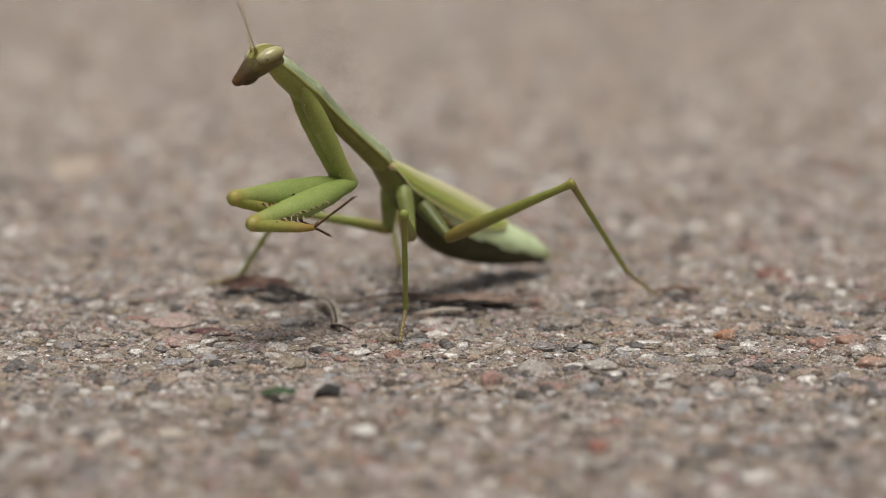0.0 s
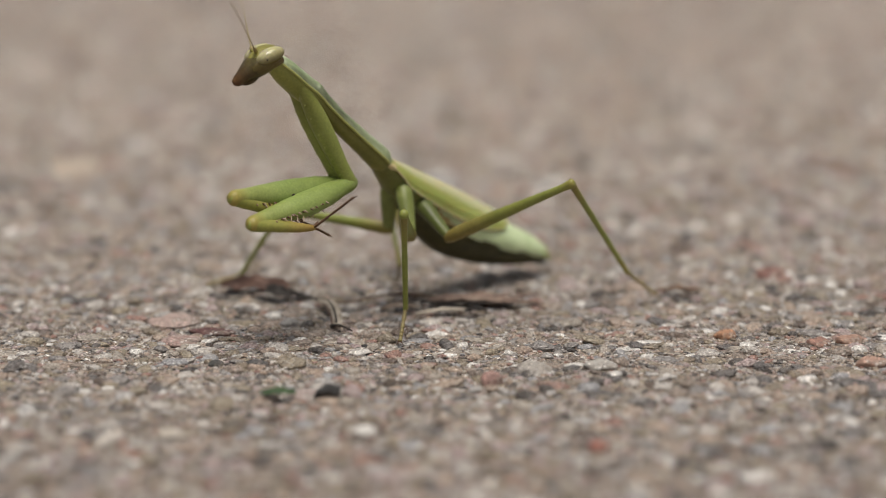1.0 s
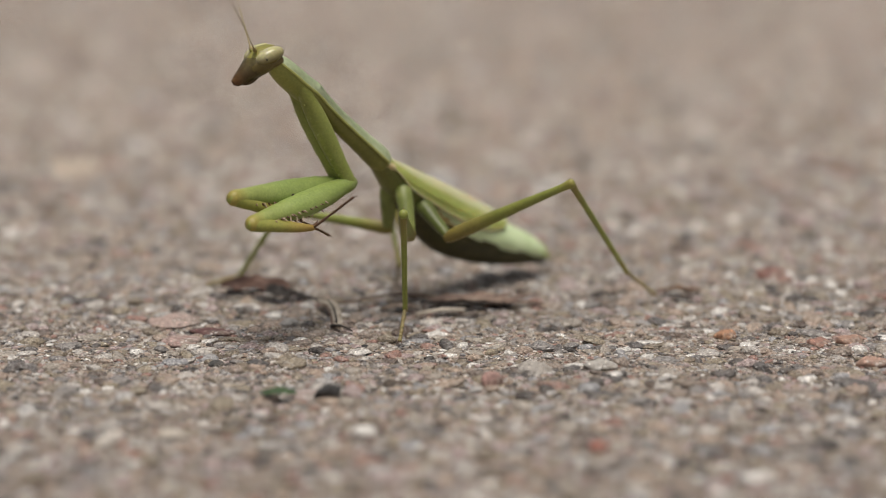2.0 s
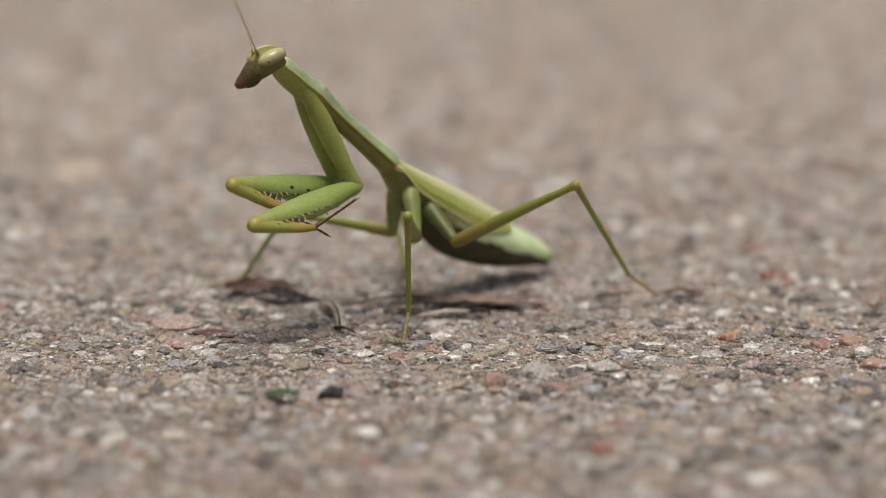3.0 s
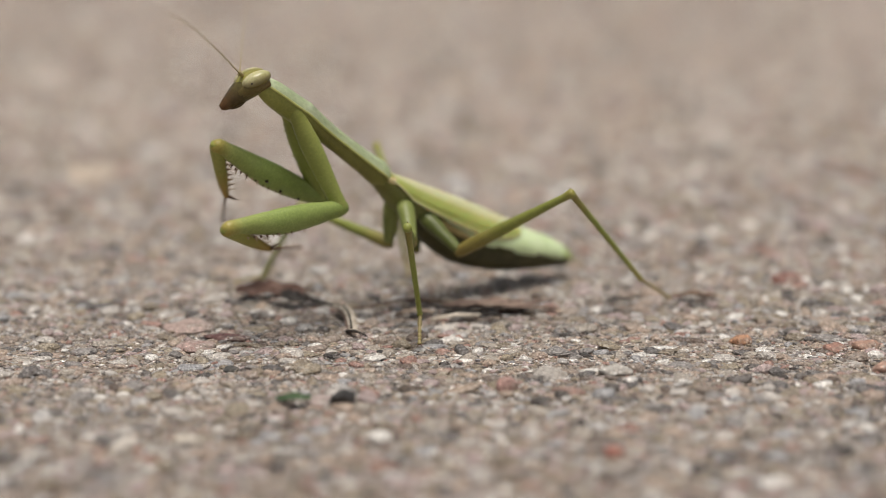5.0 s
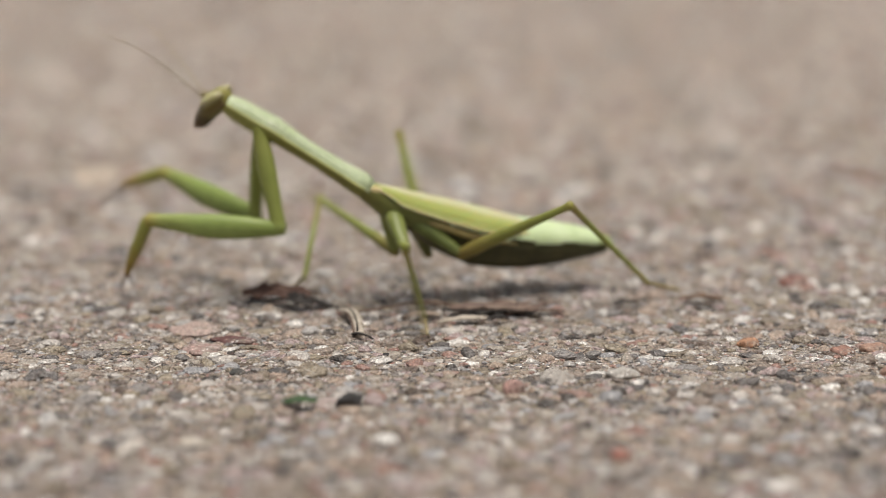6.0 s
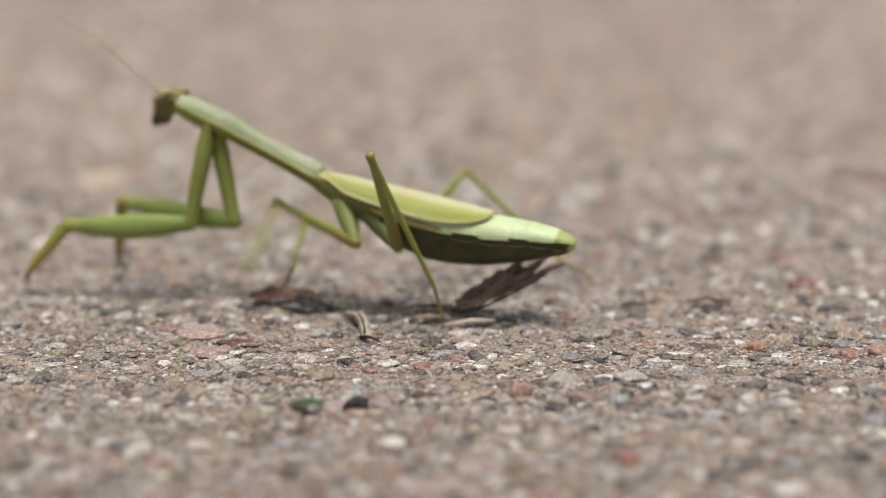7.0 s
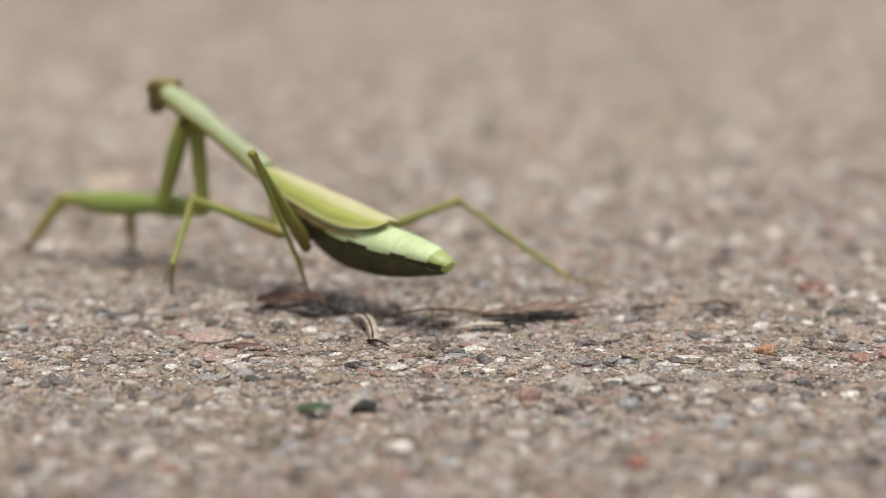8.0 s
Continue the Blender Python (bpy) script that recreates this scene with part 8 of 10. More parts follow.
    walk(limbs["fF_tarsus"], [
        (0, bone(-12.71, -15.28, 18.32, 0.718, 0.474, -0.510, 0.302, 0.397, 0.866)),
        (1, bone(-12.70, -15.28, 18.31, 0.718, 0.474, -0.509, 0.328, 0.415, 0.849)),
        (1.5, bone(-12.70, -15.28, 18.31, 0.718, 0.474, -0.509, 0.328, 0.415, 0.849)),
        (2.2, bone(-12.69, -15.28, 18.35, 0.718, 0.476, -0.508, 0.326, 0.415, 0.850)),
        (3, bone(-13.79, -15.10, 18.84, 0.703, 0.454, -0.547, 0.409, 0.371, 0.834)),
        (3.5, bone(-13.85, -15.56, 19.77, 0.642, 0.500, -0.581, 0.460, 0.354, 0.814)),
        (4, bone(-14.82, -15.01, 19.63, 0.563, 0.328, -0.759, 0.637, 0.413, 0.651)),
        (4.5, bone(-15.31, -15.32, 19.49, 0.498, 0.405, -0.767, 0.584, 0.497, 0.642)),
        (4.6, bone(-16.34, -11.71, 20.85, 0.437, -0.180, -0.881, 0.882, -0.107, 0.459)),
        (4.7, bone(-16.30, -12.77, 21.60, 0.236, 0.744, -0.626, 0.605, 0.392, 0.694)),
        (4.9, bone(-20.16, -9.41, 20.28, -0.023, 0.769, -0.639, 0.073, 0.639, 0.766)),
        (5, bone(-22.04, -8.61, 19.81, -0.153, 0.754, -0.639, -0.023, 0.644, 0.765)),
        (5.2, bone(-25.75, -7.80, 19.03, -0.407, 0.667, -0.624, -0.220, 0.591, 0.776)),
        (5.3, bone(-27.20, -7.24, 18.84, -0.515, 0.633, -0.578, -0.272, 0.519, 0.810)),
        (5.4, bone(-28.65, -6.75, 18.67, -0.621, 0.579, -0.528, -0.308, 0.439, 0.844)),
        (5.5, bone(-30.11, -6.31, 18.51, -0.724, 0.503, -0.472, -0.327, 0.352, 0.877)),
        (5.6, bone(-31.56, -5.91, 18.36, -0.821, 0.397, -0.410, -0.328, 0.260, 0.908)),
        (5.7, bone(-33.03, -5.53, 18.21, -0.910, 0.243, -0.338, -0.306, 0.159, 0.939)),
        (5.8, bone(-34.50, -5.13, 18.07, -0.971, -0.063, -0.232, -0.234, 0.029, 0.972)),
        (5.9, bone(-37.94, 13.80, 6.27, -0.498, 0.509, -0.702, -0.391, 0.590, 0.706)),
        (6, bone(-40.50, 25.70, 13.40, -0.668, 0.413, -0.619, -0.471, 0.410, 0.781)),
        (6.1, bone(-43.80, 22.84, 10.09, -0.605, 0.582, -0.543, -0.322, 0.445, 0.836)),
        (6.2, bone(-41.64, 20.69, 1.52, -0.346, 0.920, -0.184, 0.027, 0.206, 0.978)),
        (6.4, bone(-41.25, 22.17, -0.94, -0.295, 0.941, 0.165, 0.142, -0.128, 0.982)),
        (6.5, bone(-40.72, 22.90, -0.67, -0.263, 0.956, 0.129, 0.116, -0.101, 0.988)),
        (6.6, bone(-36.42, 14.31, 3.19, -0.245, 0.888, -0.390, -0.018, 0.398, 0.917)),
        (6.7, bone(-32.96, 13.70, 4.48, -0.261, 0.799, -0.542, -0.076, 0.543, 0.837)),
        (6.8, bone(-32.89, 13.56, 4.60, -0.250, 0.795, -0.553, -0.072, 0.554, 0.829)),
        (6.9, bone(-32.93, 14.64, 3.18, -0.243, 0.891, -0.383, -0.011, 0.392, 0.920)),
        (7, bone(-32.78, 12.69, 3.97, -0.224, 0.852, -0.473, -0.025, 0.480, 0.877)),
        (7.1, bone(-32.77, 23.41, 18.05, -0.203, 0.537, -0.819, -0.158, 0.807, 0.569)),
        (7.2, bone(-27.63, 27.56, 1.48, -0.219, 0.961, -0.170, 0.028, 0.180, 0.983)),
        (7.3, bone(-26.42, 23.74, 4.30, -0.195, 0.802, -0.564, -0.061, 0.564, 0.823)),
        (7.4, bone(-24.54, 26.00, 3.77, -0.135, 0.841, -0.524, -0.009, 0.528, 0.849)),
        (7.5, bone(-26.06, 27.10, 1.07, -0.119, 0.986, -0.114, 0.047, 0.120, 0.992)),
        (7.6, bone(-25.69, 27.06, -0.04, -0.156, 0.987, 0.040, 0.064, -0.030, 0.997)),
        (8, bone(-25.77, 26.81, 0.51, -0.145, 0.989, -0.037, 0.056, 0.046, 0.997)),
    ])
    walk(limbs["fM_coxa"], [
        (0, bone(1.02, 3.28, 17.70, -0.023, 0.384, -0.923, 0.845, 0.501, 0.187)),
        (1, bone(1.02, 3.28, 17.69, -0.023, 0.385, -0.923, 0.845, 0.500, 0.188)),
        (1.5, bone(1.02, 3.28, 17.69, -0.023, 0.385, -0.923, 0.845, 0.500, 0.188)),
        (2.2, bone(1.02, 3.28, 17.74, -0.023, 0.385, -0.922, 0.845, 0.501, 0.188)),
        (3, bone(0.95, 3.28, 17.66, -0.082, 0.343, -0.936, 0.830, 0.543, 0.126)),
        (3.5, bone(0.96, 3.27, 17.63, -0.058, 0.280, -0.958, 0.803, 0.583, 0.122)),
        (4, bone(0.92, 3.28, 17.52, -0.074, 0.276, -0.958, 0.797, 0.594, 0.110)),
        (4.5, bone(0.86, 3.25, 17.27, -0.050, 0.240, -0.969, 0.776, 0.620, 0.113)),
        (4.6, bone(1.03, 3.28, 16.94, -0.131, 0.253, -0.958, 0.812, 0.583, 0.043)),
        (4.7, bone(1.33, 3.34, 16.32, -0.135, 0.307, -0.942, 0.850, 0.524, 0.049)),
        (4.9, bone(1.47, 3.32, 16.06, -0.111, 0.322, -0.940, 0.869, 0.490, 0.065)),
        (5, bone(1.54, 3.30, 15.92, -0.099, 0.329, -0.939, 0.878, 0.472, 0.073)),
        (5.2, bone(1.69, 3.26, 15.66, -0.075, 0.343, -0.936, 0.896, 0.436, 0.087)),
        (5.3, bone(1.77, 3.24, 15.57, -0.069, 0.345, -0.936, 0.904, 0.419, 0.088)),
        (5.4, bone(1.84, 3.21, 15.48, -0.062, 0.348, -0.936, 0.912, 0.401, 0.089)),
        (5.5, bone(1.92, 3.18, 15.39, -0.056, 0.350, -0.935, 0.919, 0.383, 0.089)),
        (5.6, bone(1.99, 3.15, 15.30, -0.049, 0.353, -0.934, 0.927, 0.365, 0.089)),
        (5.7, bone(2.07, 3.12, 15.21, -0.043, 0.355, -0.934, 0.934, 0.346, 0.088)),
        (5.8, bone(2.15, 3.08, 15.12, -0.037, 0.357, -0.933, 0.941, 0.326, 0.088)),
        (5.9, bone(2.97, 3.00, 13.35, 0.120, 0.454, -0.883, 0.964, 0.161, 0.213)),
        (6, bone(3.23, 2.73, 13.66, 0.136, 0.310, -0.941, 0.966, 0.168, 0.195)),
        (6.1, bone(3.55, 2.18, 15.51, -0.026, 0.154, -0.988, 0.994, 0.110, -0.009)),
        (6.2, bone(3.59, 2.04, 15.94, 0.066, 0.149, -0.987, 0.995, 0.060, 0.076)),
        (6.4, bone(3.79, 1.92, 15.34, 0.072, 0.258, -0.963, 0.997, -0.012, 0.072)),
        (6.5, bone(4.57, 0.29, 16.54, -0.018, 0.223, -0.975, 0.947, -0.309, -0.088)),
        (6.6, bone(4.74, -0.20, 16.95, -0.216, 0.204, -0.955, 0.895, -0.349, -0.277)),
        (6.7, bone(4.76, -0.12, 16.46, -0.279, 0.572, -0.771, 0.881, -0.166, -0.443)),
        (6.8, bone(4.69, -0.10, 16.14, -0.168, 0.521, -0.837, 0.905, -0.255, -0.341)),
        (6.9, bone(4.70, 0.17, 15.31, 0.086, 0.299, -0.950, 0.937, -0.349, -0.025)),
        (7, bone(4.74, 0.14, 15.83, 0.090, 0.314, -0.945, 0.936, -0.350, -0.027)),
        (7.1, bone(4.39, -0.11, 18.63, -0.005, 0.468, -0.884, 0.896, -0.390, -0.212)),
        (7.2, bone(4.39, -1.19, 20.29, -0.413, 0.225, -0.883, 0.708, -0.531, -0.466)),
        (7.3, bone(4.44, -1.73, 18.89, -0.298, 0.369, -0.880, 0.688, -0.556, -0.466)),
        (7.4, bone(4.21, -1.84, 17.01, -0.271, 0.449, -0.851, 0.653, -0.564, -0.506)),
        (7.5, bone(4.15, -1.99, 15.07, -0.594, 0.239, -0.768, 0.473, -0.669, -0.574)),
        (7.6, bone(4.29, -2.06, 14.41, -0.441, 0.300, -0.846, 0.568, -0.637, -0.522)),
        (8, bone(4.34, -1.88, 14.44, -0.364, 0.470, -0.804, 0.622, -0.520, -0.586)),
    ])
    walk(limbs["fM_femur"], [
        (0, bone(0.86, 5.97, 11.24, -0.968, 0.221, 0.122, 0.128, 0.011, 0.992)),
        (1, bone(0.86, 5.97, 11.23, -0.967, 0.222, 0.122, 0.128, 0.011, 0.992)),
        (1.5, bone(0.86, 5.97, 11.23, -0.967, 0.222, 0.122, 0.128, 0.011, 0.992)),
        (2.2, bone(0.86, 5.98, 11.28, -0.967, 0.222, 0.122, 0.128, 0.011, 0.992)),
        (3, bone(0.37, 5.68, 11.11, -0.963, 0.241, 0.122, 0.128, 0.009, 0.992)),
        (3.5, bone(0.55, 5.23, 10.92, -0.969, 0.202, 0.141, 0.146, 0.009, 0.989)),
        (4, bone(0.40, 5.22, 10.81, -0.980, 0.138, 0.146, 0.150, 0.017, 0.989)),
        (4.5, bone(0.51, 4.93, 10.48, -0.973, 0.195, 0.127, 0.132, 0.013, 0.991)),
        (4.6, bone(0.12, 5.06, 10.23, -0.936, 0.306, 0.175, 0.179, -0.015, 0.984)),
        (4.7, bone(0.39, 5.49, 9.73, -0.890, 0.365, 0.273, 0.269, -0.064, 0.961)),
        (4.9, bone(0.70, 5.57, 9.48, -0.852, 0.463, 0.245, 0.236, -0.078, 0.969)),
        (5, bone(0.85, 5.61, 9.35, -0.832, 0.504, 0.232, 0.221, -0.082, 0.972)),
        (5.2, bone(1.17, 5.66, 9.10, -0.790, 0.576, 0.210, 0.196, -0.087, 0.977)),
        (5.3, bone(1.29, 5.66, 9.01, -0.774, 0.603, 0.192, 0.179, -0.082, 0.980)),
        (5.4, bone(1.41, 5.65, 8.93, -0.758, 0.629, 0.174, 0.163, -0.076, 0.984)),
        (5.5, bone(1.53, 5.63, 8.84, -0.741, 0.653, 0.157, 0.148, -0.069, 0.987)),
        (5.6, bone(1.65, 5.62, 8.75, -0.724, 0.675, 0.140, 0.133, -0.062, 0.989)),
        (5.7, bone(1.77, 5.60, 8.67, -0.707, 0.697, 0.123, 0.120, -0.054, 0.991)),
        (5.8, bone(1.89, 5.58, 8.58, -0.689, 0.717, 0.107, 0.107, -0.045, 0.993)),
        (5.9, bone(3.81, 6.17, 7.17, -0.635, -0.554, 0.538, 0.417, 0.341, 0.843)),
        (6, bone(4.18, 4.90, 7.07, -0.724, 0.583, 0.369, 0.314, -0.197, 0.929)),
        (6.1, bone(3.37, 3.26, 8.60, -0.646, 0.635, 0.424, 0.332, -0.267, 0.905)),
        (6.2, bone(4.05, 3.08, 9.03, -0.644, 0.624, 0.443, 0.346, -0.278, 0.896)),
        (6.4, bone(4.30, 3.73, 8.60, -0.632, 0.670, 0.390, 0.297, -0.256, 0.920)),
        (6.5, bone(4.44, 1.86, 9.72, -0.656, 0.643, 0.395, 0.299, -0.259, 0.918)),
        (6.6, bone(3.23, 1.22, 10.26, -0.563, 0.742, 0.363, 0.241, -0.273, 0.931)),
        (6.7, bone(2.81, 3.88, 11.06, -0.346, -0.778, 0.524, 0.673, 0.184, 0.717)),
        (6.8, bone(3.51, 3.55, 10.28, -0.431, 0.897, -0.094, -0.010, 0.100, 0.995)),
        (6.9, bone(5.30, 2.26, 8.66, -0.540, 0.841, -0.009, 0.022, 0.025, 0.999)),
        (7, bone(5.37, 2.34, 9.21, -0.520, 0.854, -0.022, 0.016, 0.035, 0.999)),
        (7.1, bone(4.36, 3.17, 12.44, -0.378, 0.925, 0.043, 0.048, -0.027, 0.998)),
        (7.2, bone(1.50, 0.39, 14.11, -0.094, 0.983, -0.155, 0.023, 0.158, 0.987)),
        (7.3, bone(2.36, 0.85, 12.72, -0.858, 0.512, -0.038, -0.037, 0.012, 0.999)),
        (7.4, bone(2.31, 1.30, 11.06, -0.885, 0.458, 0.078, 0.063, -0.049, 0.997)),
        (7.5, bone(-0.01, -0.32, 9.69, -0.779, 0.606, 0.162, 0.123, -0.105, 0.987)),
        (7.6, bone(1.20, 0.04, 8.49, -0.825, 0.527, 0.205, 0.167, -0.120, 0.979)),
        (8, bone(1.79, 1.41, 8.81, -0.856, 0.490, 0.164, 0.136, -0.092, 0.986)),
    ])
    walk(limbs["fM_tibia"], [
        (0, bone(-15.30, 9.65, 13.28, -0.474, 0.416, -0.776, 0.817, 0.537, -0.211)),
        (1, bone(-15.30, 9.68, 13.26, -0.474, 0.416, -0.776, 0.817, 0.537, -0.211)),
        (1.5, bone(-15.30, 9.68, 13.26, -0.474, 0.416, -0.776, 0.817, 0.537, -0.211)),
        (2.2, bone(-15.30, 9.68, 13.31, -0.474, 0.416, -0.776, 0.816, 0.538, -0.210)),
        (3, bone(-15.71, 9.70, 13.16, -0.490, 0.403, -0.773, 0.803, 0.553, -0.221)),
        (3.5, bone(-15.63, 8.61, 13.28, -0.489, 0.406, -0.772, 0.806, 0.549, -0.221)),
        (4, bone(-15.96, 7.52, 13.24, -0.505, 0.418, -0.755, 0.800, 0.555, -0.228)),
        (4.5, bone(-15.73, 8.18, 12.61, -0.564, 0.391, -0.727, 0.766, 0.576, -0.284)),
        (4.6, bone(-15.51, 10.17, 13.16, -0.500, 0.362, -0.787, 0.790, 0.564, -0.242)),
        (4.7, bone(-14.48, 11.59, 14.29, -0.433, 0.273, -0.859, 0.794, 0.567, -0.220)),
        (4.9, bone(-13.53, 13.30, 13.56, -0.427, 0.343, -0.837, 0.825, 0.526, -0.206)),
        (5, bone(-13.04, 14.02, 13.23, -0.423, 0.376, -0.824, 0.840, 0.504, -0.201)),
        (5.2, bone(-12.03, 15.28, 12.61, -0.304, -0.823, -0.480, 0.679, 0.166, -0.715)),
        (5.3, bone(-11.64, 15.73, 12.22, -0.293, -0.832, -0.472, 0.698, 0.151, -0.700)),
        (5.4, bone(-11.24, 16.15, 11.84, -0.282, -0.840, -0.463, 0.716, 0.137, -0.685)),
        (5.5, bone(-10.85, 16.54, 11.46, -0.271, -0.849, -0.454, 0.733, 0.124, -0.669)),
        (5.6, bone(-10.44, 16.90, 11.09, -0.260, -0.857, -0.445, 0.750, 0.111, -0.652)),
        (5.7, bone(-10.03, 17.24, 10.73, -0.249, -0.865, -0.436, 0.767, 0.099, -0.634)),
        (5.8, bone(-9.62, 17.55, 10.36, -0.238, -0.872, -0.427, 0.783, 0.088, -0.616)),
        (5.9, bone(-6.80, -3.08, 16.15, -0.216, 0.516, -0.829, 0.959, 0.271, -0.081)),
        (6, bone(-7.91, 14.63, 13.24, -0.112, -0.777, -0.619, 0.913, 0.165, -0.372)),
        (6.1, bone(-7.42, 13.86, 15.68, -0.150, -0.541, -0.828, 0.950, 0.152, -0.271)),
        (6.2, bone(-6.71, 13.49, 16.42, -0.174, -0.381, -0.908, 0.962, 0.131, -0.239)),
        (6.4, bone(-6.25, 14.92, 15.11, -0.226, -0.536, -0.813, 0.953, 0.051, -0.299)),
        (6.5, bone(-6.51, 12.60, 16.32, -0.184, -0.254, -0.950, 0.957, -0.268, -0.114)),
        (6.6, bone(-6.17, 13.62, 16.33, -0.038, -0.276, -0.960, 0.944, -0.326, 0.056)),
        (6.7, bone(-2.98, -9.11, 19.81, -0.046, 0.364, -0.930, 0.925, -0.337, -0.178)),
        (6.8, bone(-3.69, 18.54, 8.71, -0.057, -0.943, -0.327, 0.998, -0.047, -0.039)),
        (6.9, bone(-3.73, 16.31, 8.50, -0.051, -0.970, -0.239, 0.996, -0.033, -0.078)),
        (7, bone(-3.32, 16.60, 8.85, -0.064, -0.962, -0.265, 0.997, -0.049, -0.062)),
        (7.1, bone(-1.96, 18.61, 13.16, 0.018, -0.747, -0.665, 0.995, -0.051, 0.084)),
        (7.2, bone(-0.08, 16.81, 11.53, 0.029, -0.843, -0.537, 0.980, -0.081, 0.181)),
        (7.3, bone(-11.97, 9.41, 12.09, -0.249, -0.858, -0.450, 0.946, -0.314, 0.075)),
        (7.4, bone(-12.48, 8.95, 12.36, -0.054, -0.865, -0.500, 0.965, -0.173, 0.195)),
        (7.5, bone(-13.02, 9.81, 12.39, -0.112, -0.838, -0.534, 0.947, -0.252, 0.197)),
        (7.6, bone(-12.58, 8.83, 11.92, -0.138, -0.861, -0.490, 0.948, -0.259, 0.188)),
        (8, bone(-12.51, 9.59, 11.55, -0.119, -0.890, -0.441, 0.968, -0.202, 0.147)),
    ])
    walk(limbs["fM_tarsus"], [
        (0, bone(-22.55, 16.02, 1.40, -0.946, -0.254, -0.201, -0.194, -0.052, 0.980)),
        (1, bone(-22.55, 16.04, 1.39, -0.947, -0.254, -0.198, -0.191, -0.051, 0.980)),
        (1.5, bone(-22.55, 16.04, 1.39, -0.947, -0.254, -0.198, -0.191, -0.051, 0.980)),
        (2.2, bone(-22.56, 16.04, 1.44, -0.945, -0.253, -0.208, -0.201, -0.054, 0.978)),
        (3, bone(-23.20, 15.87, 1.33, -0.949, -0.254, -0.188, -0.181, -0.049, 0.982)),
        (3.5, bone(-23.11, 14.83, 1.47, -0.944, -0.253, -0.214, -0.207, -0.055, 0.977)),
        (4, bone(-23.69, 13.91, 1.68, -0.935, -0.250, -0.252, -0.243, -0.065, 0.968)),
        (4.5, bone(-24.36, 14.17, 1.48, -0.943, -0.253, -0.214, -0.207, -0.055, 0.977)),
        (4.6, bone(-23.15, 15.72, 1.12, -0.940, -0.306, -0.149, -0.142, -0.046, 0.989)),
        (4.7, bone(-21.10, 15.77, 1.15, -0.922, -0.354, -0.154, -0.144, -0.055, 0.988)),
        (4.9, bone(-20.06, 18.55, 0.76, -0.888, -0.452, -0.084, -0.075, -0.038, 0.996)),
        (5, bone(-19.52, 19.77, 0.62, -0.865, -0.499, -0.058, -0.050, -0.029, 0.998)),
        (5.2, bone(-16.67, 2.69, 5.26, -0.431, 0.045, -0.901, -0.896, 0.094, 0.433)),
        (5.3, bone(-16.12, 3.01, 5.00, -0.512, 0.081, -0.855, -0.845, 0.134, 0.518)),
        (5.4, bone(-15.56, 3.29, 4.76, -0.573, 0.122, -0.811, -0.793, 0.169, 0.586)),
        (5.5, bone(-15.00, 3.55, 4.52, -0.610, 0.198, -0.767, -0.730, 0.237, 0.641)),
        (5.6, bone(-14.43, 3.79, 4.29, -0.629, 0.280, -0.725, -0.662, 0.295, 0.689)),
        (5.7, bone(-13.85, 4.00, 4.06, -0.632, 0.365, -0.684, -0.592, 0.342, 0.730)),
        (5.8, bone(-13.27, 4.20, 3.84, -0.619, 0.450, -0.643, -0.520, 0.378, 0.766)),
        (5.9, bone(-10.11, 4.81, 3.47, -0.547, 0.607, -0.577, -0.386, 0.428, 0.817)),
        (6, bone(-9.62, 2.74, 3.76, -0.489, 0.604, -0.630, -0.396, 0.490, 0.777)),
        (6.1, bone(-9.71, 5.59, 3.01, -0.548, 0.676, -0.493, -0.310, 0.383, 0.870)),
        (6.2, bone(-9.37, 7.66, 2.53, -0.498, 0.767, -0.405, -0.221, 0.340, 0.914)),
        (6.4, bone(-9.71, 6.71, 2.67, -0.568, 0.702, -0.430, -0.271, 0.334, 0.903)),
        (6.5, bone(-9.32, 8.71, 1.79, -0.437, 0.858, -0.272, -0.123, 0.242, 0.962)),
        (6.6, bone(-6.75, 9.40, 1.64, -0.440, 0.864, -0.243, -0.110, 0.217, 0.970)),
        (6.7, bone(-3.68, -3.55, 5.57, -0.202, 0.202, -0.958, -0.678, 0.678, 0.286)),
        (6.8, bone(-4.57, 4.10, 3.70, -0.428, 0.659, -0.619, -0.337, 0.519, 0.786)),
        (6.9, bone(-4.51, 1.48, 4.85, -0.354, 0.438, -0.826, -0.520, 0.642, 0.563)),
        (7, bone(-4.29, 1.88, 4.79, -0.364, 0.450, -0.816, -0.513, 0.634, 0.579)),
        (7.1, bone(-1.69, 7.19, 2.99, -0.313, 0.814, -0.489, -0.175, 0.457, 0.872)),
        (7.2, bone(0.37, 3.91, 3.32, -0.216, 0.807, -0.549, -0.142, 0.530, 0.836)),
        (7.3, bone(-15.78, -3.71, 5.20, -0.285, 0.352, -0.892, -0.561, 0.693, 0.453)),
        (7.4, bone(-13.30, -4.27, 4.72, -0.270, 0.531, -0.803, -0.365, 0.716, 0.596)),
        (7.5, bone(-14.72, -3.01, 4.22, -0.319, 0.626, -0.712, -0.323, 0.634, 0.702)),
        (7.6, bone(-14.68, -4.34, 4.43, -0.360, 0.555, -0.750, -0.409, 0.629, 0.661)),
        (8, bone(-14.34, -4.02, 4.80, -0.337, 0.464, -0.819, -0.481, 0.663, 0.574)),
    ])
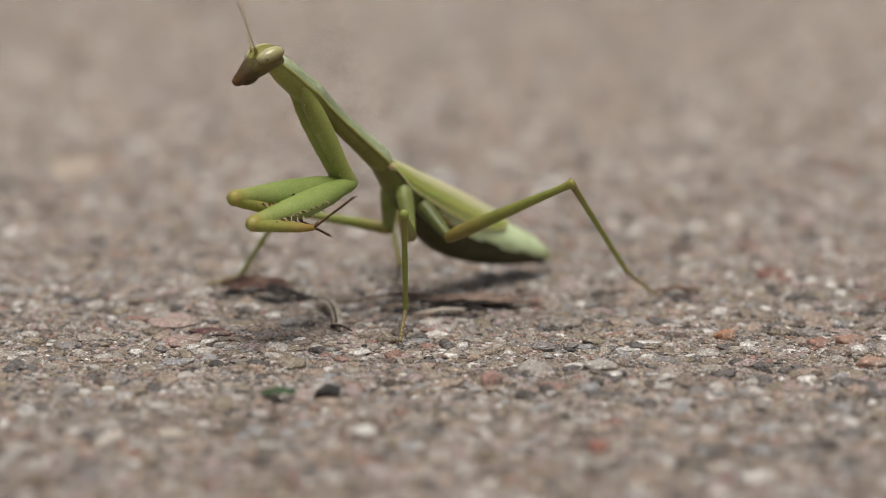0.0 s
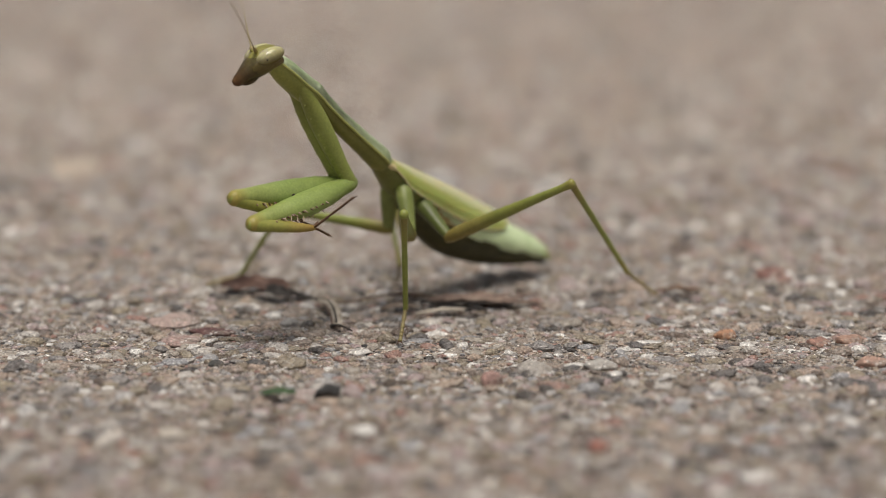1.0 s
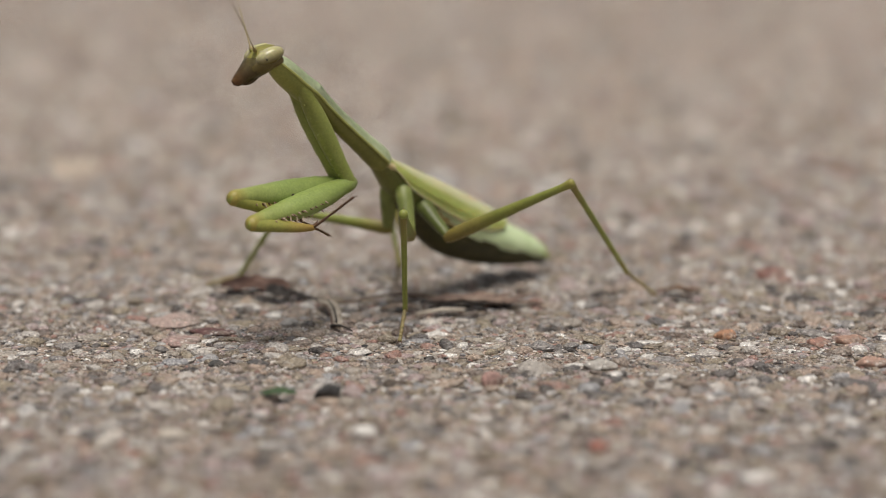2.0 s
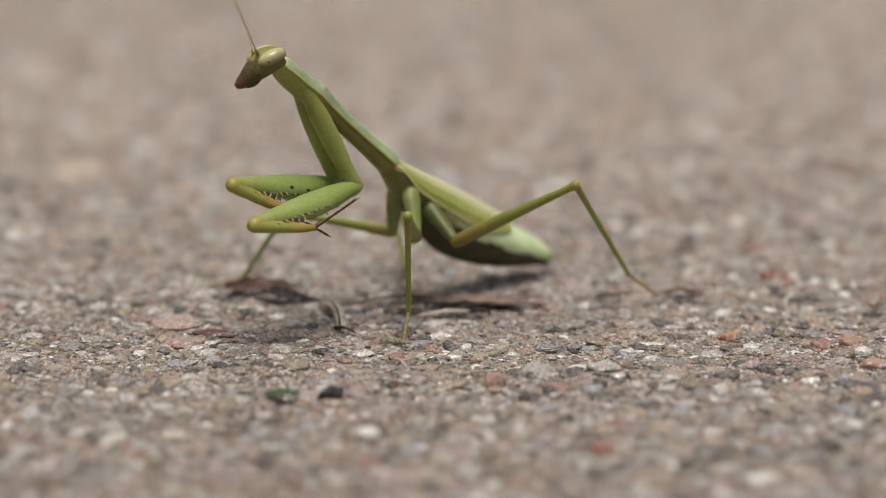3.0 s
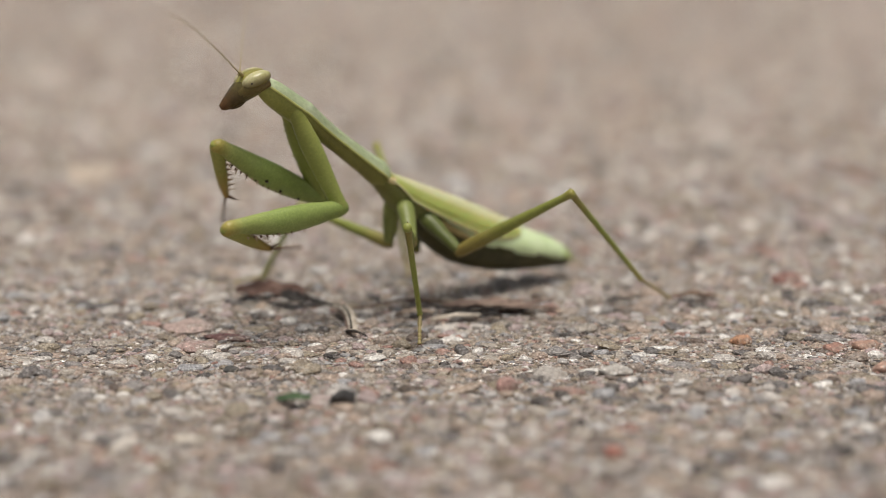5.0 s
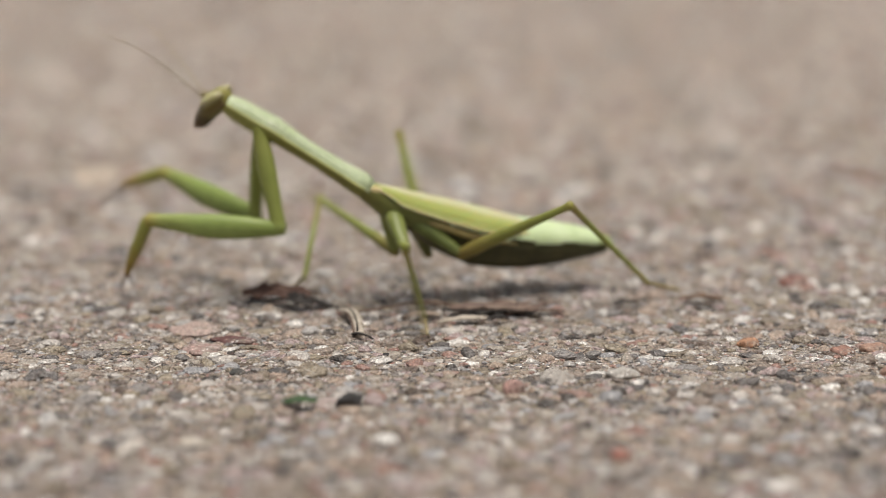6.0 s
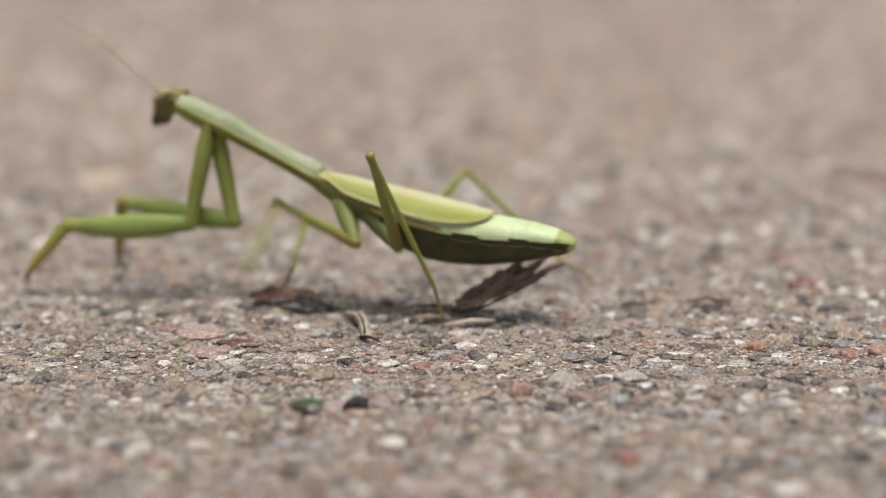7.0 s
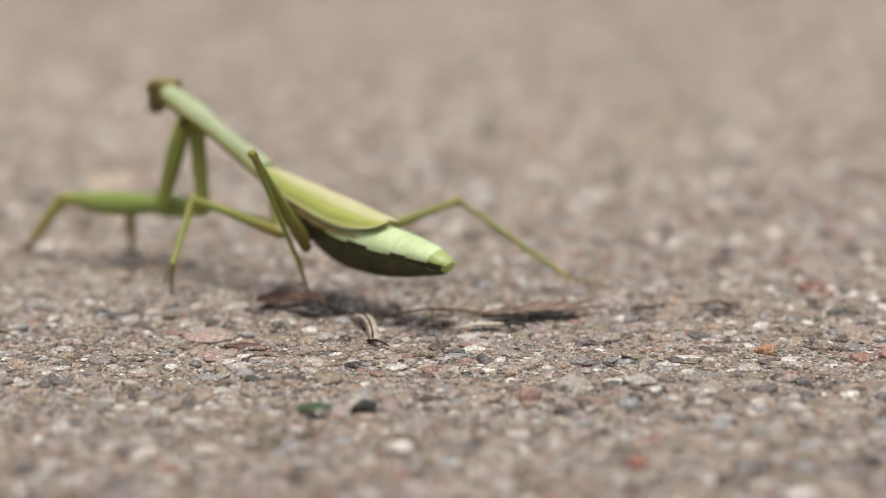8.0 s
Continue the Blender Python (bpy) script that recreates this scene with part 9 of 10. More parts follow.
    walk(limbs["fH_coxa"], [
        (0, bone(3.75, 5.99, 15.33, -0.029, 0.535, -0.844, 0.912, 0.359, 0.197)),
        (1, bone(3.74, 5.99, 15.32, -0.029, 0.535, -0.844, 0.912, 0.360, 0.197)),
        (1.5, bone(3.74, 5.99, 15.32, -0.029, 0.535, -0.844, 0.912, 0.360, 0.197)),
        (2.2, bone(3.74, 5.99, 15.36, -0.029, 0.535, -0.844, 0.912, 0.360, 0.197)),
        (3, bone(3.61, 6.03, 15.27, -0.039, 0.533, -0.845, 0.906, 0.375, 0.195)),
        (3.5, bone(3.63, 6.01, 15.24, -0.037, 0.533, -0.845, 0.908, 0.371, 0.194)),
        (4, bone(3.56, 6.06, 15.12, -0.044, 0.533, -0.845, 0.903, 0.382, 0.194)),
        (4.5, bone(3.47, 6.02, 14.83, -0.048, 0.530, -0.847, 0.904, 0.384, 0.189)),
        (4.6, bone(3.76, 6.00, 14.57, -0.028, 0.535, -0.844, 0.912, 0.360, 0.198)),
        (4.7, bone(4.25, 5.96, 14.09, 0.004, 0.545, -0.839, 0.922, 0.323, 0.214)),
        (4.9, bone(4.50, 5.84, 13.85, 0.024, 0.546, -0.838, 0.931, 0.293, 0.217)),
        (5, bone(4.62, 5.78, 13.73, 0.034, 0.546, -0.837, 0.936, 0.277, 0.219)),
        (5.2, bone(4.87, 5.64, 13.50, 0.055, 0.546, -0.836, 0.944, 0.245, 0.222)),
        (5.3, bone(4.99, 5.56, 13.42, 0.066, 0.546, -0.835, 0.948, 0.228, 0.224)),
        (5.4, bone(5.12, 5.47, 13.34, 0.077, 0.545, -0.835, 0.951, 0.210, 0.225)),
        (5.5, bone(5.24, 5.38, 13.26, 0.088, 0.544, -0.834, 0.955, 0.192, 0.226)),
        (5.6, bone(5.37, 5.28, 13.18, 0.100, 0.543, -0.834, 0.958, 0.174, 0.228)),
        (5.7, bone(5.50, 5.18, 13.10, 0.112, 0.541, -0.833, 0.961, 0.155, 0.229)),
        (5.8, bone(5.63, 5.07, 13.03, 0.124, 0.540, -0.833, 0.964, 0.135, 0.231)),
        (5.9, bone(6.85, 4.64, 11.71, 0.207, 0.542, -0.814, 0.959, 0.053, 0.279)),
        (6, bone(7.24, 4.02, 12.02, 0.254, 0.522, -0.814, 0.960, -0.031, 0.279)),
        (6.1, bone(7.69, 2.84, 13.81, 0.329, 0.474, -0.817, 0.944, -0.184, 0.273)),
        (6.2, bone(7.73, 2.53, 14.20, 0.345, 0.460, -0.818, 0.937, -0.224, 0.269)),
        (6.4, bone(8.00, 2.27, 13.73, 0.367, 0.451, -0.813, 0.927, -0.247, 0.282)),
        (6.5, bone(8.72, -0.96, 15.28, 0.527, 0.290, -0.799, 0.777, -0.544, 0.316)),
        (6.6, bone(8.80, -1.86, 15.88, 0.563, 0.241, -0.791, 0.727, -0.600, 0.334)),
        (6.7, bone(8.86, -1.71, 15.41, 0.560, 0.251, -0.790, 0.738, -0.585, 0.336)),
        (6.8, bone(8.77, -1.67, 15.00, 0.555, 0.250, -0.793, 0.736, -0.592, 0.328)),
        (6.9, bone(8.86, -1.17, 14.19, 0.540, 0.282, -0.793, 0.769, -0.548, 0.329)),
        (7, bone(8.91, -1.21, 14.75, 0.544, 0.281, -0.791, 0.768, -0.547, 0.334)),
        (7.1, bone(8.34, -1.76, 17.17, 0.543, 0.231, -0.807, 0.712, -0.636, 0.297)),
        (7.2, bone(7.90, -3.72, 19.00, 0.591, 0.102, -0.800, 0.557, -0.769, 0.313)),
        (7.3, bone(7.77, -4.61, 17.85, 0.612, 0.047, -0.789, 0.496, -0.800, 0.337)),
        (7.4, bone(7.33, -4.86, 15.77, 0.603, 0.016, -0.798, 0.443, -0.838, 0.318)),
        (7.5, bone(7.17, -5.12, 13.83, 0.603, -0.005, -0.798, 0.414, -0.853, 0.319)),
        (7.6, bone(7.38, -5.18, 13.36, 0.613, -0.000, -0.790, 0.432, -0.837, 0.336)),
        (8, bone(7.53, -4.89, 13.35, 0.611, 0.022, -0.792, 0.461, -0.823, 0.332)),
    ])
    walk(limbs["fH_femur"], [
        (0, bone(3.53, 10.00, 8.99, -0.208, 0.901, 0.381, 0.127, -0.361, 0.924)),
        (1, bone(3.53, 10.00, 8.98, -0.208, 0.901, 0.381, 0.127, -0.361, 0.924)),
        (1.5, bone(3.53, 10.00, 8.98, -0.208, 0.901, 0.381, 0.127, -0.361, 0.924)),
        (2.2, bone(3.52, 10.00, 9.03, -0.208, 0.901, 0.381, 0.127, -0.361, 0.924)),
        (3, bone(3.32, 10.03, 8.93, -0.209, 0.904, 0.373, 0.124, -0.354, 0.927)),
        (3.5, bone(3.35, 10.01, 8.90, -0.206, 0.907, 0.368, 0.122, -0.349, 0.929)),
        (4, bone(3.23, 10.05, 8.78, -0.210, 0.908, 0.363, 0.122, -0.344, 0.931)),
        (4.5, bone(3.11, 9.99, 8.48, -0.196, 0.913, 0.357, 0.114, -0.340, 0.933)),
        (4.6, bone(3.55, 10.01, 8.24, -0.259, 0.851, 0.457, 0.177, -0.423, 0.889)),
        (4.7, bone(4.28, 10.05, 7.80, -0.309, 0.715, 0.627, 0.301, -0.552, 0.778)),
        (4.9, bone(4.68, 9.94, 7.57, -0.309, 0.714, 0.628, 0.302, -0.553, 0.777)),
        (5, bone(4.88, 9.88, 7.46, -0.309, 0.713, 0.629, 0.303, -0.553, 0.776)),
        (5.2, bone(5.28, 9.74, 7.23, -0.309, 0.712, 0.630, 0.305, -0.554, 0.775)),
        (5.3, bone(5.49, 9.65, 7.15, -0.311, 0.714, 0.627, 0.304, -0.551, 0.778)),
        (5.4, bone(5.70, 9.56, 7.08, -0.312, 0.716, 0.624, 0.303, -0.548, 0.780)),
        (5.5, bone(5.91, 9.46, 7.00, -0.314, 0.718, 0.621, 0.303, -0.544, 0.782)),
        (5.6, bone(6.12, 9.35, 6.93, -0.316, 0.720, 0.618, 0.303, -0.541, 0.785)),
        (5.7, bone(6.34, 9.24, 6.85, -0.318, 0.721, 0.615, 0.302, -0.538, 0.787)),
        (5.8, bone(6.55, 9.12, 6.78, -0.320, 0.723, 0.612, 0.302, -0.535, 0.789)),
        (5.9, bone(8.40, 8.71, 5.61, -0.272, 0.650, 0.709, 0.337, -0.626, 0.703)),
        (6, bone(9.14, 7.94, 5.92, -0.226, 0.548, 0.805, 0.381, -0.711, 0.591)),
        (6.1, bone(10.15, 6.40, 7.69, 0.212, 0.893, 0.397, -0.044, -0.397, 0.917)),
        (6.2, bone(10.32, 5.97, 8.06, 0.236, 0.883, 0.405, -0.056, -0.404, 0.913)),
        (6.4, bone(10.76, 5.66, 7.63, 0.226, 0.867, 0.444, -0.061, -0.442, 0.895)),
        (6.5, bone(12.67, 1.22, 9.29, 0.167, 0.905, 0.391, -0.018, -0.394, 0.919)),
        (6.6, bone(13.03, -0.05, 9.95, 0.313, 0.860, 0.404, -0.087, -0.398, 0.913)),
        (6.7, bone(13.06, 0.18, 9.49, 0.443, 0.800, 0.406, -0.149, -0.381, 0.913)),
        (6.8, bone(12.93, 0.20, 9.05, 0.449, 0.777, 0.441, -0.173, -0.409, 0.896)),
        (6.9, bone(12.91, 0.94, 8.24, 0.440, 0.800, 0.409, -0.149, -0.384, 0.911)),
        (7, bone(12.99, 0.89, 8.82, 0.447, 0.809, 0.381, -0.137, -0.359, 0.923)),
        (7.1, bone(12.41, -0.03, 11.12, 0.657, 0.706, 0.265, -0.145, -0.227, 0.963)),
        (7.2, bone(12.34, -2.95, 13.00, 0.769, 0.627, 0.127, -0.068, -0.117, 0.991)),
        (7.3, bone(12.36, -4.25, 11.93, 0.849, 0.512, 0.131, -0.087, -0.109, 0.990)),
        (7.4, bone(11.85, -4.75, 9.79, 0.924, 0.362, 0.121, -0.096, -0.086, 0.992)),
        (7.5, bone(11.69, -5.15, 7.85, 0.865, 0.483, 0.140, -0.098, -0.110, 0.989)),
        (7.6, bone(11.97, -5.18, 7.43, 0.808, 0.557, 0.191, -0.129, -0.149, 0.980)),
        (8, bone(12.11, -4.72, 7.41, 0.859, 0.449, 0.244, -0.194, -0.156, 0.969)),
    ])
    walk(limbs["fH_tibia"], [
        (0, bone(-0.83, 28.92, 16.99, 0.146, -0.813, -0.564, 0.677, 0.498, -0.543)),
        (1, bone(-0.84, 28.92, 16.98, 0.146, -0.813, -0.563, 0.677, 0.497, -0.543)),
        (1.5, bone(-0.84, 28.92, 16.98, 0.146, -0.813, -0.563, 0.677, 0.497, -0.543)),
        (2.2, bone(-0.85, 28.92, 17.04, 0.146, -0.813, -0.563, 0.676, 0.498, -0.543)),
        (3, bone(-1.06, 29.02, 16.76, 0.141, -0.814, -0.563, 0.666, 0.499, -0.555)),
        (3.5, bone(-0.97, 29.05, 16.63, 0.129, -0.810, -0.572, 0.665, 0.499, -0.556)),
        (4, bone(-1.17, 29.12, 16.40, 0.109, -0.820, -0.561, 0.661, 0.482, -0.575)),
        (4.5, bone(-1.01, 29.17, 15.97, 0.073, -0.829, -0.555, 0.652, 0.461, -0.603)),
        (4.6, bone(-1.88, 27.89, 17.83, 0.195, -0.740, -0.644, 0.655, 0.587, -0.476)),
        (4.7, bone(-2.21, 25.06, 20.97, 0.280, 0.123, -0.952, 0.658, 0.698, 0.284)),
        (4.9, bone(-1.81, 24.93, 20.76, 0.244, 0.159, -0.957, 0.716, 0.636, 0.288)),
        (5, bone(-1.61, 24.86, 20.66, 0.225, 0.176, -0.958, 0.744, 0.604, 0.286)),
        (5.2, bone(-1.21, 24.70, 20.47, 0.195, -0.616, -0.763, 0.725, 0.614, -0.311)),
        (5.3, bone(-1.04, 24.65, 20.33, 0.177, -0.632, -0.755, 0.740, 0.591, -0.321)),
        (5.4, bone(-0.86, 24.59, 20.19, 0.159, -0.646, -0.747, 0.755, 0.567, -0.330)),
        (5.5, bone(-0.69, 24.53, 20.05, 0.141, -0.659, -0.739, 0.768, 0.544, -0.338)),
        (5.6, bone(-0.52, 24.46, 19.91, 0.123, -0.671, -0.731, 0.782, 0.519, -0.345)),
        (5.7, bone(-0.34, 24.39, 19.78, 0.105, -0.682, -0.724, 0.795, 0.495, -0.351)),
        (5.8, bone(-0.17, 24.30, 19.64, 0.087, -0.692, -0.717, 0.807, 0.471, -0.357)),
        (5.9, bone(2.69, 22.36, 20.50, 0.117, -0.625, -0.772, 0.883, 0.421, -0.207)),
        (6, bone(4.39, 19.45, 22.82, 0.171, -0.863, -0.476, 0.915, 0.318, -0.248)),
        (6.1, bone(14.60, 25.14, 16.04, 0.742, -0.194, -0.641, 0.606, 0.602, 0.520)),
        (6.2, bone(15.26, 24.53, 16.57, 0.729, -0.196, -0.656, 0.636, 0.547, 0.544)),
        (6.4, bone(15.49, 23.87, 16.95, 0.705, -0.202, -0.679, 0.682, 0.454, 0.573)),
        (6.5, bone(16.17, 20.22, 17.51, 0.713, -0.200, -0.672, 0.639, -0.208, 0.740)),
        (6.6, bone(19.60, 18.00, 18.43, 0.661, -0.405, -0.631, 0.669, -0.061, 0.740)),
        (6.7, bone(22.36, 16.97, 18.01, 0.667, -0.455, -0.590, 0.684, 0.059, 0.727)),
        (6.8, bone(22.35, 16.53, 18.31, 0.658, -0.444, -0.608, 0.694, 0.044, 0.719)),
        (6.9, bone(22.14, 17.74, 16.82, 0.688, -0.461, -0.561, 0.695, 0.193, 0.693)),
        (7, bone(22.37, 17.89, 16.82, 0.688, -0.461, -0.561, 0.692, 0.181, 0.699)),
        (7.1, bone(26.20, 14.80, 16.68, 0.702, -0.448, -0.554, 0.653, 0.093, 0.752)),
        (7.2, bone(28.48, 10.21, 15.66, 0.651, -0.602, -0.461, 0.572, -0.009, 0.820)),
        (7.3, bone(30.19, 6.49, 14.68, 0.686, -0.535, -0.494, 0.305, -0.404, 0.862)),
        (7.4, bone(31.26, 2.86, 12.33, 0.738, -0.562, -0.374, -0.032, -0.582, 0.812)),
        (7.5, bone(29.85, 4.98, 10.79, 0.797, -0.468, -0.381, -0.197, -0.799, 0.568)),
        (7.6, bone(28.95, 6.51, 11.44, 0.793, -0.442, -0.419, -0.078, -0.756, 0.650)),
        (8, bone(30.16, 4.71, 12.55, 0.758, -0.485, -0.437, 0.038, -0.635, 0.771)),
    ])
    walk(limbs["fH_tarsus"], [
        (0, bone(2.43, 10.70, 4.37, -0.045, 0.860, -0.509, -0.027, 0.508, 0.861)),
        (1, bone(2.43, 10.70, 4.37, -0.045, 0.860, -0.508, -0.027, 0.507, 0.861)),
        (1.5, bone(2.43, 10.70, 4.37, -0.045, 0.860, -0.508, -0.027, 0.507, 0.861)),
        (2.2, bone(2.43, 10.70, 4.42, -0.045, 0.856, -0.515, -0.027, 0.514, 0.857)),
        (3, bone(2.11, 10.77, 4.16, -0.046, 0.875, -0.482, -0.025, 0.481, 0.876)),
        (3.5, bone(1.93, 10.91, 3.82, -0.047, 0.897, -0.440, -0.023, 0.439, 0.898)),
        (4, bone(1.28, 10.74, 3.83, -0.047, 0.896, -0.441, -0.023, 0.441, 0.897)),
        (4.5, bone(0.62, 10.60, 3.55, -0.048, 0.913, -0.406, -0.021, 0.405, 0.914)),
        (4.6, bone(2.50, 11.32, 3.41, -0.048, 0.920, -0.388, -0.020, 0.388, 0.922)),
        (4.7, bone(3.85, 27.72, 0.35, 0.052, -0.999, -0.006, -0.642, -0.029, -0.766)),
        (4.9, bone(3.39, 28.33, 0.35, 0.052, -0.999, -0.006, -0.984, -0.050, -0.173)),
        (5, bone(3.16, 28.58, 0.35, 0.052, -0.999, -0.006, -0.865, -0.048, 0.500)),
        (5.2, bone(3.15, 10.89, 3.37, 0.000, 0.923, -0.384, -0.997, -0.031, -0.075)),
        (5.3, bone(2.93, 10.50, 3.42, 0.000, 0.921, -0.390, -0.816, 0.226, 0.533)),
        (5.4, bone(2.70, 10.13, 3.46, -0.048, 0.917, -0.395, -0.253, 0.372, 0.893)),
        (5.5, bone(2.47, 9.78, 3.50, -0.048, 0.916, -0.399, -0.021, 0.398, 0.917)),
        (5.6, bone(2.24, 9.44, 3.53, -0.048, 0.914, -0.403, -0.021, 0.402, 0.915)),
        (5.7, bone(2.01, 9.11, 3.56, -0.048, 0.912, -0.407, -0.021, 0.407, 0.913)),
        (5.8, bone(1.77, 8.80, 3.58, -0.048, 0.911, -0.411, -0.021, 0.410, 0.912)),
        (5.9, bone(5.30, 8.36, 3.21, -0.049, 0.930, -0.364, -0.019, 0.364, 0.931)),
        (6, bone(8.21, 0.12, 12.17, 0.001, 0.240, -0.971, 0.005, 0.971, 0.240)),
        (6.1, bone(31.22, 20.79, 1.67, 0.353, -0.920, -0.171, 0.828, 0.392, -0.401)),
        (6.2, bone(31.59, 20.13, 1.87, 0.490, -0.849, -0.197, 0.855, 0.425, 0.297)),
        (6.4, bone(31.29, 19.35, 1.73, 0.447, -0.877, -0.179, 0.552, 0.113, 0.826)),
        (6.5, bone(32.15, 15.74, 2.46, 0.481, -0.834, -0.270, 0.135, -0.234, 0.963)),
        (6.6, bone(34.41, 8.92, 4.29, 0.509, 0.701, -0.499, 0.576, 0.153, 0.803)),
        (6.7, bone(37.29, 6.78, 4.79, 0.554, 0.615, -0.561, 0.376, 0.417, 0.828)),
        (6.8, bone(37.09, 6.57, 4.70, 0.559, 0.621, -0.549, 0.368, 0.408, 0.836)),
        (6.9, bone(37.55, 7.41, 4.25, 0.582, 0.646, -0.494, 0.331, 0.367, 0.869)),
        (7, bone(37.78, 7.57, 4.25, 0.582, 0.646, -0.494, 0.331, 0.367, 0.869)),
        (7.1, bone(41.92, 4.75, 4.28, 0.644, 0.580, -0.498, 0.370, 0.333, 0.867)),
        (7.2, bone(43.07, -3.28, 5.32, 0.521, 0.579, -0.627, 0.420, 0.466, 0.779)),
        (7.3, bone(45.55, -5.50, 3.63, 0.609, 0.676, -0.416, 0.278, 0.309, 0.909)),
        (7.4, bone(47.79, -9.74, 3.97, 0.661, 0.595, -0.458, 0.340, 0.306, 0.889)),
        (7.5, bone(47.71, -5.51, 2.26, 0.686, 0.686, -0.245, 0.173, 0.173, 0.970)),
        (7.6, bone(46.72, -3.38, 2.07, 0.725, 0.653, -0.221, 0.164, 0.148, 0.975)),
        (8, bone(47.13, -6.17, 2.76, 0.770, 0.559, -0.308, 0.249, 0.181, 0.951)),
    ])
    walk(limbs["n_antenna"], [
        (0, bone(-16.85, -13.49, 40.93, -0.077, -0.849, 0.523, 0.041, 0.522, 0.852)),
        (1, bone(-16.85, -13.50, 40.93, -0.123, -0.859, 0.497, 0.065, 0.493, 0.868)),
        (1.5, bone(-16.85, -13.50, 40.93, -0.104, -0.846, 0.523, 0.058, 0.520, 0.852)),
        (2.2, bone(-16.84, -13.51, 40.98, -0.123, -0.859, 0.497, 0.064, 0.493, 0.868)),
        (3, bone(-17.70, -12.58, 40.70, -0.113, -0.845, 0.522, 0.134, 0.474, 0.870)),
        (3.5, bone(-17.40, -13.28, 40.50, -0.133, -0.850, 0.510, 0.073, 0.505, 0.860)),
        (4, bone(-18.05, -12.53, 40.27, -0.123, -0.845, 0.520, 0.068, 0.515, 0.854)),
        (4.5, bone(-17.31, -13.48, 40.15, -0.123, -0.838, 0.532, 0.071, 0.528, 0.847)),
        (4.6, bone(-17.62, -13.46, 39.50, -0.210, -0.811, 0.547, 0.131, 0.531, 0.837)),
        (4.7, bone(-18.00, -13.20, 38.36, -0.248, -0.801, 0.544, 0.156, 0.522, 0.839)),
        (4.9, bone(-18.53, -12.80, 38.02, -0.281, -0.825, 0.490, 0.153, 0.466, 0.872)),
        (5, bone(-18.84, -12.46, 37.80, -0.298, -0.833, 0.466, 0.152, 0.440, 0.885)),
        (5.2, bone(-19.56, -11.60, 37.31, -0.334, -0.845, 0.418, 0.148, 0.391, 0.908)),
        (5.3, bone(-19.94, -11.10, 37.07, -0.361, -0.840, 0.405, 0.155, 0.374, 0.914)),
        (5.4, bone(-20.33, -10.52, 36.83, -0.389, -0.833, 0.392, 0.161, 0.357, 0.920)),
        (5.5, bone(-20.75, -9.87, 36.56, -0.418, -0.825, 0.379, 0.166, 0.341, 0.925)),
        (5.6, bone(-21.18, -9.11, 36.27, -0.448, -0.816, 0.366, 0.171, 0.324, 0.931)),
        (5.7, bone(-21.63, -8.20, 35.96, -0.479, -0.804, 0.353, 0.176, 0.306, 0.936)),
        (5.8, bone(-22.12, -7.06, 35.61, -0.510, -0.790, 0.340, 0.179, 0.289, 0.941)),
        (5.9, bone(-24.00, -5.28, 30.95, -0.407, -0.760, 0.506, 0.232, 0.450, 0.862)),
        (6, bone(-24.51, 4.31, 31.26, -0.436, -0.761, 0.479, 0.230, 0.421, 0.878)),
        (6.1, bone(-24.37, 7.38, 32.06, -0.463, -0.758, 0.459, 0.231, 0.397, 0.888)),
        (6.2, bone(-24.69, 7.17, 31.81, -0.452, -0.721, 0.525, 0.270, 0.450, 0.851)),
        (6.4, bone(-25.00, 7.84, 29.88, -0.565, -0.553, 0.612, 0.430, 0.436, 0.791)),
        (6.5, bone(-25.07, 8.10, 30.83, -0.558, -0.571, 0.602, 0.413, 0.437, 0.799)),
        (6.6, bone(-24.52, 8.52, 31.85, -0.484, -0.685, 0.544, 0.305, 0.450, 0.839)),
        (6.7, bone(-23.57, 10.97, 31.29, -0.446, -0.726, 0.524, 0.265, 0.452, 0.852)),
        (6.8, bone(-23.53, 10.95, 31.03, -0.525, -0.668, 0.527, 0.317, 0.421, 0.850)),
        (6.9, bone(-24.03, 9.84, 30.24, -0.477, -0.673, 0.565, 0.318, 0.467, 0.825)),
        (7, bone(-24.53, 8.17, 30.82, -0.502, -0.642, 0.580, 0.349, 0.463, 0.815)),
        (7.1, bone(-22.27, 13.08, 34.03, -0.834, 0.495, 0.244, 0.210, -0.125, 0.970)),
        (7.2, bone(-20.30, 16.81, 34.26, -0.777, 0.572, 0.262, 0.211, -0.155, 0.965)),
        (7.3, bone(-17.03, 20.66, 31.90, -0.819, 0.486, 0.306, 0.265, -0.153, 0.952)),
        (7.4, bone(-16.84, 20.21, 31.34, -0.808, 0.519, 0.278, 0.235, -0.148, 0.961)),
        (7.5, bone(-20.02, 15.95, 30.76, -0.747, 0.538, 0.390, 0.317, -0.228, 0.921)),
        (7.6, bone(-20.58, 15.78, 29.17, -0.678, 0.636, 0.369, 0.268, -0.254, 0.929)),
        (8, bone(-19.23, 17.32, 29.48, -0.663, 0.660, 0.353, 0.250, -0.250, 0.936)),
    ])
